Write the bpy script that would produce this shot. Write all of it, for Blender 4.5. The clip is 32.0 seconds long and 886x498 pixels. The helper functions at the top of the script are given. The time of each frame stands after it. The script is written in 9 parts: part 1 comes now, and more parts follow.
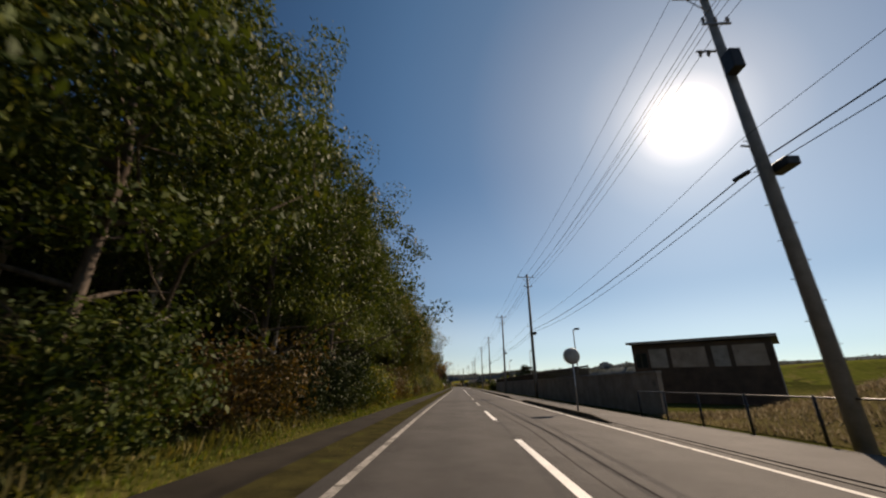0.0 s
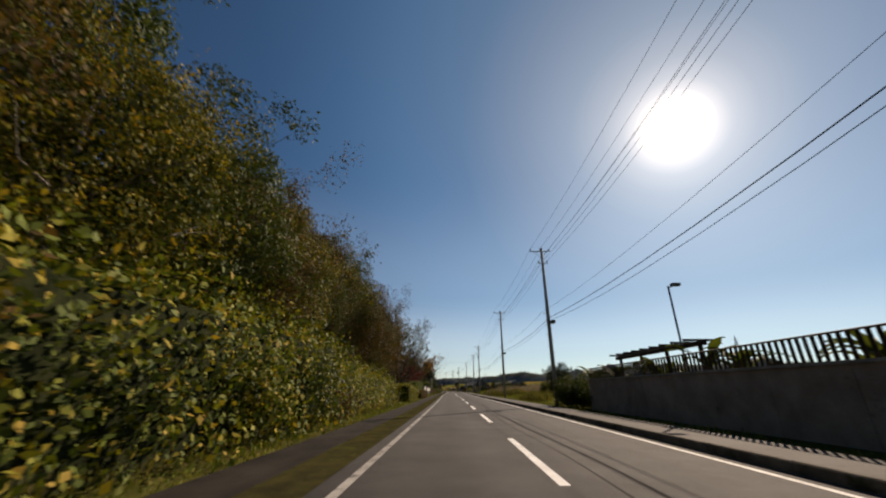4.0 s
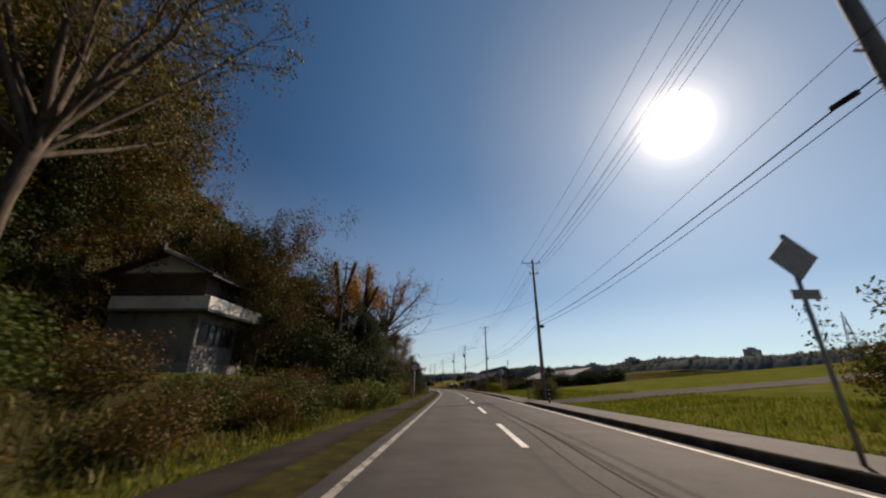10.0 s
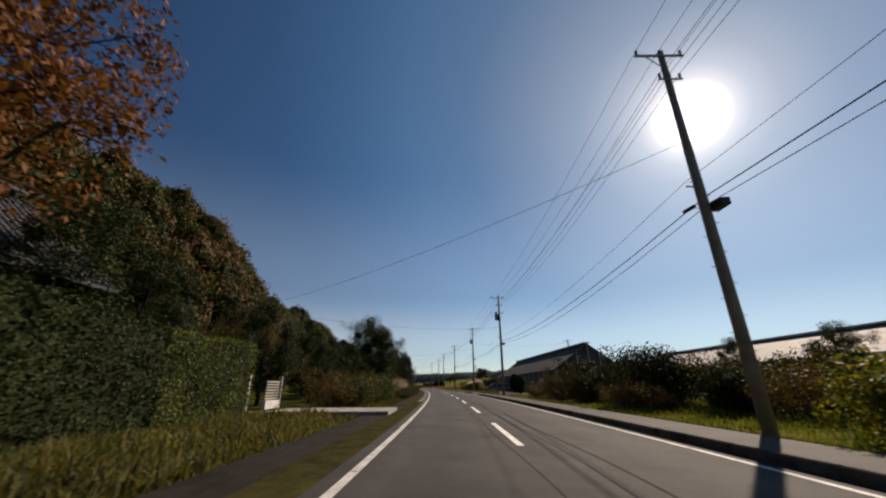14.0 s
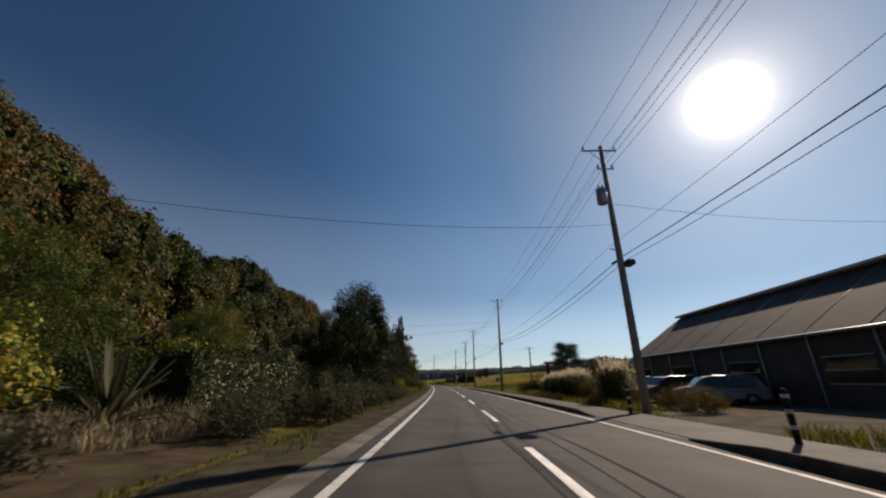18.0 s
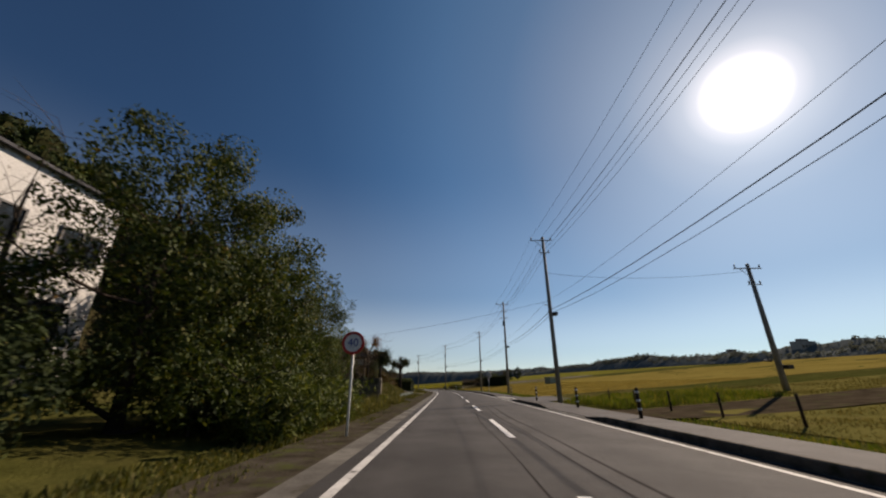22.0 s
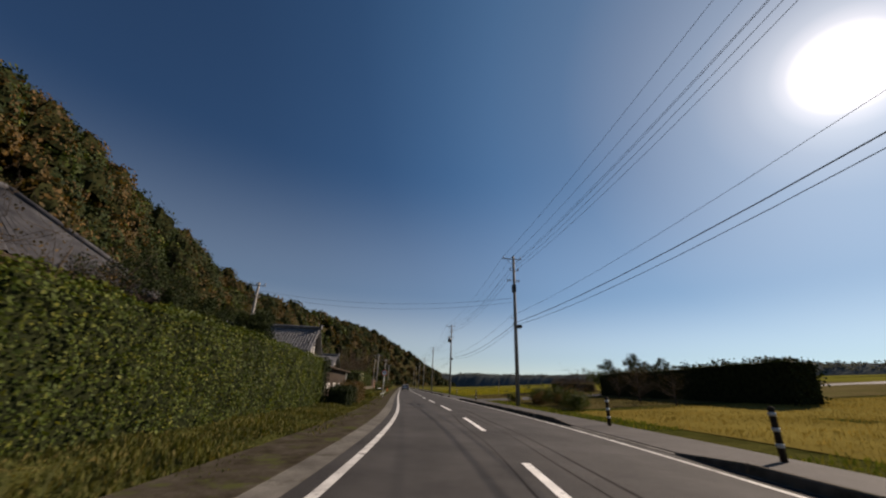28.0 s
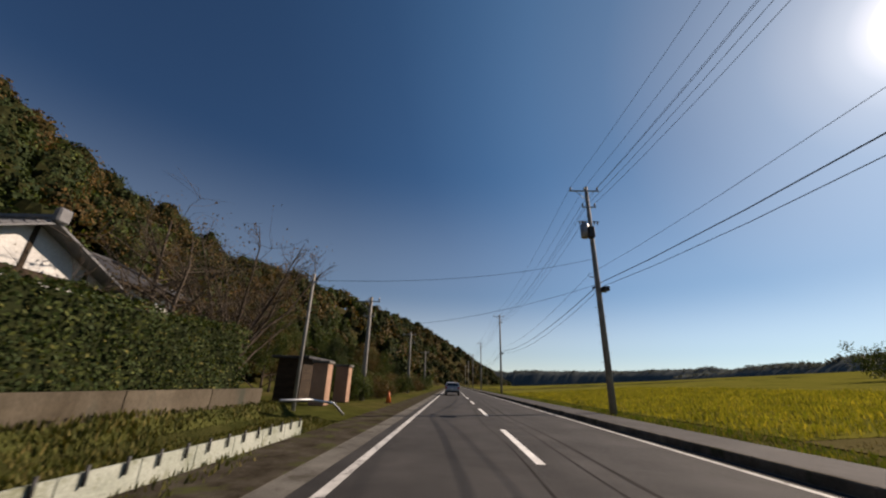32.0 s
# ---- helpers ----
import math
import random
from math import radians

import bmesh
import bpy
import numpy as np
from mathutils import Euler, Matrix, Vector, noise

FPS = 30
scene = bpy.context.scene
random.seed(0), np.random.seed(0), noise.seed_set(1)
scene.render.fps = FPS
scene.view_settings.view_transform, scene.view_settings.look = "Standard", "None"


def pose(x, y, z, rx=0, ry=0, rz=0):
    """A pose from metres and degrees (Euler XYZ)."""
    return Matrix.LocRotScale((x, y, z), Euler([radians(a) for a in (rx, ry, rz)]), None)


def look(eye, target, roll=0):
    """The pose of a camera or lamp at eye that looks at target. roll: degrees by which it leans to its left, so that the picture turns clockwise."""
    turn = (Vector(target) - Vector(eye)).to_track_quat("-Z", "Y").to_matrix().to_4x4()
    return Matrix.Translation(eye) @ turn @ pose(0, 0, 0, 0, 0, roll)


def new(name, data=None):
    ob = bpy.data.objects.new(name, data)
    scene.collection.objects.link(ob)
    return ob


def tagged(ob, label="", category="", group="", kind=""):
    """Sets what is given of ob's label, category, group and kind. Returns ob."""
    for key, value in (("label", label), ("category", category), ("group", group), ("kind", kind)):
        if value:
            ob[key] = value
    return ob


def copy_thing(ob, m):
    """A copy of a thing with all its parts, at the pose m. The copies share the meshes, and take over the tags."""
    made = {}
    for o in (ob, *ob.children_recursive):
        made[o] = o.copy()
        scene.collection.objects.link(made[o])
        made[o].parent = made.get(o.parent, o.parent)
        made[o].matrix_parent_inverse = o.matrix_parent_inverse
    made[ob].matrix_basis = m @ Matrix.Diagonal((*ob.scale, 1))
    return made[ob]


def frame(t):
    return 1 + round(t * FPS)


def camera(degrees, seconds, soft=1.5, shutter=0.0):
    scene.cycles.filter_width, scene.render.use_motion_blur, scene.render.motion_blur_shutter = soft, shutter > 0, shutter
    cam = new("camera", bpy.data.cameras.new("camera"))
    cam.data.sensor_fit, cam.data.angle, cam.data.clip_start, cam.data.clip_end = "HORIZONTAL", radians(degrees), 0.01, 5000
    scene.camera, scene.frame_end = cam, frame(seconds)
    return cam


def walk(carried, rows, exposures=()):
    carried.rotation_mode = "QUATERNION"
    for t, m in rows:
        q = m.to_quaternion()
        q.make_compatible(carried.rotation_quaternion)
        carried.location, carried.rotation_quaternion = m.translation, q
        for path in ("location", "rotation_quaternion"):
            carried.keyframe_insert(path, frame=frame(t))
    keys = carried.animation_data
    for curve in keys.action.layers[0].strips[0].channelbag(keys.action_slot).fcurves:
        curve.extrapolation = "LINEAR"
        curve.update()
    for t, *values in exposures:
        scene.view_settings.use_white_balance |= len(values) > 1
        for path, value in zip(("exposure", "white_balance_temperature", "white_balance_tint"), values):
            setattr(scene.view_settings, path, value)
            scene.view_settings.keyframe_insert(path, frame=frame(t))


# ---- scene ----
# ---------------------------------------------------------------- the road's line, the camera and its drive
# heading of the centre line (degrees to the left of +y) by distance along the road
HEAD = [(-260, -1.5), (-10, -1.5), (15, -2.4), (50, -2.6), (68, -2.44), (130, -1.66), (148, -2.4), (175, -2.8), (202, -2.4), (219, -1.7), (236, -0.29),
        (244, 0.4), (278, 2.51), (302, 3.7), (334, 5.3), (357, 5.99), (365, 6.24), (380, 6.7), (400, 6.97), (410, 7.1), (418, 6.99), (432, 8.8),
        (445, 11.78), (452, 14.4), (460, 17.2), (467, 19.98), (474, 21.97), (481, 22.65), (508, 22.0), (1400, 22.0)]
S0, S1 = -260, 1400
_ss = np.arange(S0, S1 + 1, 1.0)
_hd = np.radians(np.convolve(np.pad(np.interp(_ss, [a for a, b in HEAD], [b for a, b in HEAD]), 4, "edge"), np.ones(9) / 9, "valid"))
_px = np.concatenate([[0], np.cumsum(-np.sin(_hd))[:-1]])
_py = np.concatenate([[0], np.cumsum(np.cos(_hd))[:-1]])
_px -= _px[260]
_py -= _py[260]


def road_np(s, u):
    """World x, y of points s metres along the road and u metres to the right of its centre line."""
    s, u = np.asarray(s, float), np.asarray(u, float)
    x, y, h = np.interp(s, _ss, _px), np.interp(s, _ss, _py), np.interp(s, _ss, _hd)
    return x + u * np.cos(h), y + u * np.sin(h)


def head(s):
    return math.degrees(np.interp(s, _ss, _hd))


def R(s, u, z=0.0):
    x, y = road_np(s, u)
    return Vector((float(x), float(y), z))


def at(s, u, z=0.0, turn=0.0, tilt=0.0, lean=0.0):
    """Pose on the road's plan: its local y runs along the road, its x to the right."""
    p = R(s, u, z)
    return pose(p.x, p.y, p.z, tilt, lean, head(s) + turn)


cam = camera(101.6, 32.0, soft=2.1, shutter=0.1)
EYE = 1.2
# seconds, metres along the road, metres from its centre line, yaw, pitch, roll
ROWS = [
    (0.0, -9.63, -1.5, -0.1, 20.64, -0.2),
    (0.5, -1.46, -1.5, -0.1, 20.64, 0.0),
    (1.0, 6.98, -1.5, -0.4, 20.84, -0.3),
    (1.5, 15.59, -1.5, -1.0, 20.84, -0.6),
    (2.0, 24.28, -1.5, -1.1, 20.94, -0.8),
    (2.5, 33.01, -1.5, -1.2, 21.04, -1.0),
    (3.0, 41.77, -1.5, -1.2, 21.14, -0.4),
    (3.5, 50.53, -1.5, -1.293, 21.34, -0.1),
    (4.0, 59.31, -1.5, -1.067, 21.24, -0.1),
    (4.5, 68.11, -1.5, -1.041, 21.74, -0.2),
    (5.5, 85.77, -1.5, -0.789, 20.71, 0.2),
    (6.5, 103.56, -1.5, -0.535, 20.94, 0.6),
    (7.0, 112.51, -1.5, -0.507, 20.94, -0.7),
    (7.5, 121.48, -1.5, -0.379, 20.84, 0.0),
    (8.0, 130.48, -1.5, -0.251, 20.74, -0.4),
    (8.5, 139.48, -1.5, -0.621, 20.64, -0.8),
    (9.0, 148.49, -1.5, -0.994, 20.24, 0.0),
    (9.5, 157.49, -1.5, -1.094, 20.54, 0.5),
    (10.0, 166.46, -1.5, -1.195, 20.74, -0.1),
    (10.5, 175.4, -1.5, -1.395, 20.64, -0.5),
    (11.0, 184.29, -1.5, -1.397, 20.44, -0.5),
    (11.5, 193.13, -1.5, -1.298, 20.74, 0.1),
    (12.0, 201.9, -1.5, -1.001, 20.64, 0.6),
    (12.5, 210.6, -1.5, -0.597, 20.84, 0.1),
    (13.0, 219.23, -1.5, -0.293, 20.74, -0.1),
    (13.5, 227.79, -1.5, 0.209, 20.64, 0.8),
    (14.0, 236.27, -1.5, 1.111, 20.74, 0.2),
    (14.5, 244.68, -1.5, 1.812, 20.74, 1.0),
    (15.5, 261.3, -1.5, 2.862, 20.71, 0.7),
    (16.5, 277.7, -1.5, 3.908, 20.74, 0.4),
    (17.0, 285.83, -1.5, 4.106, 21.04, -0.1),
    (17.5, 293.91, -1.5, 4.603, 20.24, 0.1),
    (18.0, 301.96, -1.5, 5.1, 20.24, -0.1),
    (18.5, 309.98, -1.5, 5.601, 20.14, 0.2),
    (19.0, 317.97, -1.5, 5.803, 20.24, -0.2),
    (19.5, 325.92, -1.5, 6.404, 20.64, -0.7),
    (20.0, 333.84, -1.5, 6.704, 20.44, -0.2),
    (20.5, 341.73, -1.5, 7.204, 20.84, 0.8),
    (21.0, 349.57, -1.5, 7.304, 20.69, 0.4),
    (21.5, 357.36, -1.5, 7.403, 20.54, 0.0),
    (22.0, 365.1, -1.5, 7.501, 20.69, 0.25),
    (22.5, 372.78, -1.5, 7.604, 20.84, 0.5),
    (23.0, 380.38, -1.5, 8.105, 21.14, 1.5),
    (23.5, 387.91, -1.5, 8.405, 20.64, 2.3),
    (24.0, 395.36, -1.5, 8.205, 20.74, 0.8),
    (24.5, 402.74, -1.5, 8.203, 21.14, 1.0),
    (25.0, 410.03, -1.5, 8.3, 20.34, 0.6),
    (25.5, 417.24, -1.5, 8.401, 20.74, 0.6),
    (26.5, 431.49, -1.5, 9.707, 20.71, -0.7),
    (27.5, 445.6, -1.5, 13.16, 20.34, -2.0),
    (28.0, 452.64, -1.5, 15.784, 20.94, -2.2),
    (28.5, 459.69, -1.5, 18.608, 20.74, -0.7),
    (29.0, 466.77, -1.5, 21.387, 20.94, 0.2),
    (29.5, 473.87, -1.5, 23.669, 20.44, 0.3),
    (30.0, 480.97, -1.5, 24.55, 20.54, 0.1),
    (30.5, 488.05, -1.5, 24.533, 20.34, -1.4),
    (31.0, 495.01, -1.5, 24.117, 20.64, -1.1),
    (31.5, 501.76, -1.5, 23.704, 20.44, -1.5),
    (32.0, 508.1, -1.5, 23.4, 20.54, -1.7),
]
walk(cam, [(t, pose(*R(s, u, EYE), 90 + p, r, w)) for t, s, u, w, p, r in ROWS], exposures=[(0.0, 0.52, 8500, 20), (4.5, 0.49, 8450, 20), (9.0, 0.42, 8150, 20), (16.0, 0.39, 7950, 20), (28.0, 0.38, 7850, 20), (31.0, 0.46, 7850, 20), (32.0, 0.53, 7850, 20)])

# ---------------------------------------------------------------- sky, sun
SUN_AZ, SUN_EL = 39.3, 33.3          # to the right of +y, above the horizon
world = bpy.data.worlds.new("sky")
scene.world = world
world.use_nodes = True
wn, wl = world.node_tree.nodes, world.node_tree.links
sky = wn.new("ShaderNodeTexSky")
sky.sky_type, sky.sun_disc = "NISHITA", False
sky.sun_elevation, sky.sun_rotation = radians(SUN_EL), radians(SUN_AZ)
sky.air_density, sky.dust_density, sky.ozone_density = 1.0, 0.35, 4.0
sun_dir = Vector((math.sin(radians(SUN_AZ)) * math.cos(radians(SUN_EL)), math.cos(radians(SUN_AZ)) * math.cos(radians(SUN_EL)), math.sin(radians(SUN_EL))))
# the sun's aureole: the sky brightens round the sun
tc = wn.new("ShaderNodeTexCoord")
dot = wn.new("ShaderNodeVectorMath")
dot.operation = "DOT_PRODUCT"
dot.inputs[1].default_value = sun_dir
wl.new(tc.outputs["Generated"], dot.inputs[0])
away = wn.new("ShaderNodeMath")
away.operation, away.use_clamp = "ARCCOSINE", False
wl.new(dot.outputs["Value"], away.inputs[0])
part_way = wn.new("ShaderNodeMath")
part_way.operation, part_way.use_clamp = "DIVIDE", True
part_way.inputs[1].default_value = radians(90)
wl.new(away.outputs[0], part_way.inputs[0])
ramp = wn.new("ShaderNodeValToRGB")
ramp.color_ramp.interpolation = "LINEAR"
el = ramp.color_ramp.elements
el[0].position, el[0].color = 2.6 / 90, (1, 1, 1, 1)
el[1].position, el[1].color = 1.0, (0, 0, 0, 1)
# degrees from the sun, colour of the aureole
for dg, c in ((3.5, (0.55, 0.56, 0.57)), (4.5, (0.33, 0.345, 0.36)), (6.0, (0.215, 0.235, 0.25)), (8.5, (0.145, 0.163, 0.18)), (12.8, (0.091, 0.115, 0.140)), (19.9, (0.059, 0.082, 0.107)), (28.4, (0.026, 0.053, 0.085)), (38.0, (0.0150, 0.041, 0.075)), (46.0, (0.0074, 0.0255, 0.051)), (56.0, (0.0023, 0.0108, 0.024)), (70.0, (0.0006, 0.0035, 0.008))):
    e = el.new(dg / 90)
    e.color = (*c, 1)
wl.new(part_way.outputs[0], ramp.inputs["Fac"])
glow = wn.new("ShaderNodeMix")
glow.data_type, glow.blend_type = "RGBA", "ADD"
glow.inputs["Factor"].default_value = 1.0
gl = wn.new("ShaderNodeMix")
gl.data_type, gl.blend_type = "RGBA", "MULTIPLY"
gl.inputs["Factor"].default_value = 1.0
gl.inputs[7].default_value = (29.5, 29, 28.5, 1)
wl.new(ramp.outputs["Color"], gl.inputs[6])
deep = wn.new("ShaderNodeMix")
deep.data_type, deep.blend_type = "RGBA", "MULTIPLY"
deep.inputs["Factor"].default_value = 1.0
deep.inputs[7].default_value = (0.33, 0.61, 0.82, 1)
wl.new(sky.outputs["Color"], deep.inputs[6])
wl.new(deep.outputs[2], glow.inputs[6])
wl.new(gl.outputs[2], glow.inputs[7])
# pale haze low over the horizon
sep = wn.new("ShaderNodeSeparateXYZ")
wl.new(tc.outputs["Generated"], sep.inputs["Vector"])
low = wn.new("ShaderNodeValToRGB")
low.color_ramp.interpolation = "EASE"
lo = low.color_ramp.elements
lo[0].position, lo[0].color = 0.0, (1.0, 1.0, 0.92, 1)
lo[1].position, lo[1].color = 0.55, (0, 0, 0, 1)
for ps, c in ((0.09, (0.64, 0.68, 0.66)), (0.24, (0.19, 0.225, 0.24))):
    e = lo.new(ps)
    e.color = (*c, 1)
wl.new(sep.outputs["Z"], low.inputs["Fac"])
haze = wn.new("ShaderNodeMix")
haze.data_type, haze.blend_type = "RGBA", "ADD"
haze.inputs["Factor"].default_value = 1.0
hz_ = wn.new("ShaderNodeMix")
hz_.data_type, hz_.blend_type = "RGBA", "MULTIPLY"
hz_.inputs["Factor"].default_value = 1.0
hz_.inputs[7].default_value = (5.9, 6.0, 5.9, 1)
wl.new(low.outputs["Color"], hz_.inputs[6])
wl.new(glow.outputs[2], haze.inputs[6])
wl.new(hz_.outputs[2], haze.inputs[7])
bg = wn["Background"]
bg.inputs["Strength"].default_value = 0.049
wl.new(haze.outputs[2], bg.inputs["Color"])
sun = new("sun", bpy.data.lights.new("sun", "SUN"))
sun.data.energy, sun.data.angle, sun.data.color = 4.2, radians(0.6), (1.0, 0.94, 0.84)
sun.matrix_world = look(sun_dir * 100, (0, 0, 0))
scene.view_settings.exposure = 0.0

# ---------------------------------------------------------------- materials
def ramp_node(nt, stops):
    r = nt.nodes.new("ShaderNodeValToRGB")
    e = r.color_ramp.elements
    e[0].position, e[0].color = stops[0][0], (*stops[0][1], 1)
    e[1].position, e[1].color = stops[-1][0], (*stops[-1][1], 1)
    for p, c in stops[1:-1]:
        k = e.new(p)
        k.color = (*c, 1)
    return r


def noise_node(nt, scale, detail=5.0, rough=0.6, vec=None):
    n = nt.nodes.new("ShaderNodeTexNoise")
    n.inputs["Scale"].default_value, n.inputs["Detail"].default_value, n.inputs["Roughness"].default_value = scale, detail, rough
    if vec:
        nt.links.new(vec, n.inputs["Vector"])
    return n


def mix_node(nt, a, b, fac, mode="MIX"):
    m = nt.nodes.new("ShaderNodeMix")
    m.data_type, m.blend_type = "RGBA", mode
    for sock, v in ((m.inputs[6], a), (m.inputs[7], b), (m.inputs["Factor"], fac)):
        if isinstance(v, (int, float)):
            sock.default_value = v
        elif isinstance(v, tuple):
            sock.default_value = (*v, 1)
        else:
            nt.links.new(v, sock)
    return m.outputs[2]


def surface(name, c1, c2, scale=3.0, fine=40.0, rough=0.85, bump=0.3, metal=0.0, spot=None, spread=(0.35, 0.65), random_shift=0.0, spec=None, stretch=None):
    """A weathered surface: two colours mixed by a broad noise, grain by a fine one, and fine relief."""
    m = bpy.data.materials.new(name)
    m.use_nodes = True
    nt = m.node_tree
    b = nt.nodes["Principled BSDF"]
    g = nt.nodes.new("ShaderNodeNewGeometry")
    vec = g.outputs["Position"]
    if stretch:
        mp = nt.nodes.new("ShaderNodeMapping")
        mp.inputs["Scale"].default_value = stretch
        nt.links.new(vec, mp.inputs["Vector"])
        vec = mp.outputs["Vector"]
    n1, n2 = noise_node(nt, scale, 6.0, 0.62, vec), noise_node(nt, fine, 3.0, 0.7, vec)
    r = ramp_node(nt, [(spread[0], c1), (spread[1], c2)])
    nt.links.new(n1.outputs["Fac"], r.inputs["Fac"])
    grain = ramp_node(nt, [(0.3, (0.72, 0.72, 0.72)), (0.7, (1.22, 1.22, 1.22))])
    nt.links.new(n2.outputs["Fac"], grain.inputs["Fac"])
    col = mix_node(nt, r.outputs["Color"], grain.outputs["Color"], 1.0, "MULTIPLY")
    if spot:
        n3 = noise_node(nt, spot[1], 8.0, 0.7, vec)
        r3 = ramp_node(nt, [(spot[2], (0, 0, 0)), (spot[2] + 0.1, (1, 1, 1))])
        nt.links.new(n3.outputs["Fac"], r3.inputs["Fac"])
        col = mix_node(nt, col, spot[0], r3.outputs["Color"])
    if random_shift:
        oi = nt.nodes.new("ShaderNodeObjectInfo")
        rr = ramp_node(nt, [(0.0, (1 - random_shift,) * 3), (1.0, (1 + random_shift,) * 3)])
        nt.links.new(oi.outputs["Random"], rr.inputs["Fac"])
        col = mix_node(nt, col, rr.outputs["Color"], 1.0, "MULTIPLY")
    nt.links.new(col, b.inputs["Base Color"])
    b.inputs["Roughness"].default_value, b.inputs["Metallic"].default_value = rough, metal
    b.inputs["Specular IOR Level"].default_value = (0.0 if rough > 0.94 else 0.12 if rough > 0.87 else 0.4) if spec is None else spec
    if bump:
        bp = nt.nodes.new("ShaderNodeBump")
        bp.inputs["Strength"].default_value, bp.inputs["Distance"].default_value = bump, 0.02
        nt.links.new(n2.outputs["Fac"], bp.inputs["Height"])
        nt.links.new(bp.outputs["Normal"], b.inputs["Normal"])
    return m


def foliage(name, stops, rough=0.65, trans=0.21, tint=(1.5, 1.45, 0.7)):
    """Leaves: each leaf takes its own shade, and the sun shines through them."""
    m = bpy.data.materials.new(name)
    m.use_nodes = True
    nt = m.node_tree
    b, out = nt.nodes["Principled BSDF"], nt.nodes["Material Output"]
    g = nt.nodes.new("ShaderNodeNewGeometry")
    r = ramp_node(nt, stops)
    nt.links.new(g.outputs["Random Per Island"], r.inputs["Fac"])
    n = noise_node(nt, 0.55, 3.0, 0.6, g.outputs["Position"])
    v = ramp_node(nt, [(0.3, (0.62, 0.66, 0.62)), (0.7, (1.3, 1.25, 1.15))])
    nt.links.new(n.outputs["Fac"], v.inputs["Fac"])
    col = mix_node(nt, r.outputs["Color"], v.outputs["Color"], 1.0, "MULTIPLY")
    nt.links.new(col, b.inputs["Base Color"])
    b.inputs["Roughness"].default_value = rough
    b.inputs["Specular IOR Level"].default_value = 0.12
    t = nt.nodes.new("ShaderNodeBsdfTranslucent")
    nt.links.new(mix_node(nt, col, tint, 1.0, "MULTIPLY"), t.inputs["Color"])
    mx = nt.nodes.new("ShaderNodeMixShader")
    mx.inputs["Fac"].default_value = trans
    nt.links.new(b.outputs["BSDF"], mx.inputs[1])
    nt.links.new(t.outputs["BSDF"], mx.inputs[2])
    nt.links.new(mx.outputs["Shader"], out.inputs["Surface"])
    return m


def wheel_tracks(m):
    """Paler bands where tyres have polished the lanes, by the mesh's place across the road."""
    nt = m.node_tree
    b = nt.nodes["Principled BSDF"]
    uv = nt.nodes.new("ShaderNodeUVMap")
    uv.uv_map = "across"
    n = noise_node(nt, 0.25, 3, 0.5, nt.nodes.new("ShaderNodeNewGeometry").outputs["Position"])
    sp = nt.nodes.new("ShaderNodeSeparateXYZ")
    nt.links.new(uv.outputs["UV"], sp.inputs["Vector"])
    ad = nt.nodes.new("ShaderNodeMath")
    ad.operation = "MULTIPLY_ADD"
    ad.inputs[1].default_value = 0.08
    nt.links.new(n.outputs["Fac"], ad.inputs[0])
    nt.links.new(sp.outputs["X"], ad.inputs[2])
    bands = [(0.0, 0.80), (0.09, 0.9), (0.17, 1.2), (0.28, 0.88), (0.40, 1.2), (0.52, 0.84), (0.63, 1.16), (0.75, 0.9), (0.87, 1.16), (0.96, 0.92), (1.0, 0.8)]
    r = ramp_node(nt, [(p, (v, v, v)) for p, v in bands])
    nt.links.new(ad.outputs[0], r.inputs["Fac"])
    col = b.inputs["Base Color"].links[0].from_socket
    nt.links.new(mix_node(nt, col, r.outputs["Color"], 1.0, "MULTIPLY"), b.inputs["Base Color"])


ROAD_ASPHALT = surface("road_asphalt", (0.024, 0.0218, 0.0205), (0.047, 0.0435, 0.041), 0.55, 80, 0.86, 0.5, spot=((0.030, 0.027, 0.026), 0.7, 0.60), spec=0.25)
wheel_tracks(ROAD_ASPHALT)
KERB = surface("mossy_kerb", (0.095, 0.084, 0.07), (0.185, 0.166, 0.14), 1.6, 40, 0.95, 0.4, spot=((0.055, 0.058, 0.035), 1.8, 0.55), random_shift=0.2)
ASPHALT_PATH = surface("path_asphalt", (0.045, 0.041, 0.039), (0.078, 0.072, 0.068), 0.6, 70, 0.85, 0.3, spec=0.15)
ASPHALT_DARK = surface("damp_asphalt", (0.016, 0.0138, 0.0112), (0.034, 0.029, 0.0235), 0.8, 50, 0.95, 0.5, spot=((0.045, 0.042, 0.02), 1.1, 0.62), spec=0.08)
SEAL = surface("crack_sealant", (0.023, 0.021, 0.020), (0.038, 0.035, 0.033), 1.5, 60, 0.95, 0.2, spec=0.05)
PAINT = surface("road_paint", (0.62, 0.61, 0.58), (0.80, 0.79, 0.76), 1.2, 60, 0.7, 0.25, spot=((0.16, 0.155, 0.15), 5.0, 0.60))
PAINT_EDGE = surface("thin_road_paint", (0.40, 0.39, 0.37), (0.62, 0.61, 0.58), 1.3, 60, 0.75, 0.25, spot=((0.10, 0.095, 0.09), 3.6, 0.54))
PAINT_OLD = surface("worn_road_paint", (0.22, 0.205, 0.185), (0.40, 0.38, 0.35), 1.6, 60, 0.75, 0.25, spot=((0.09, 0.085, 0.075), 3.2, 0.475))
PAINT_YELLOW = surface("yellow_road_paint", (0.50, 0.30, 0.05), (0.62, 0.40, 0.08), 2.0, 50, 0.75, 0.2, spot=((0.06, 0.056, 0.052), 4.0, 0.46))
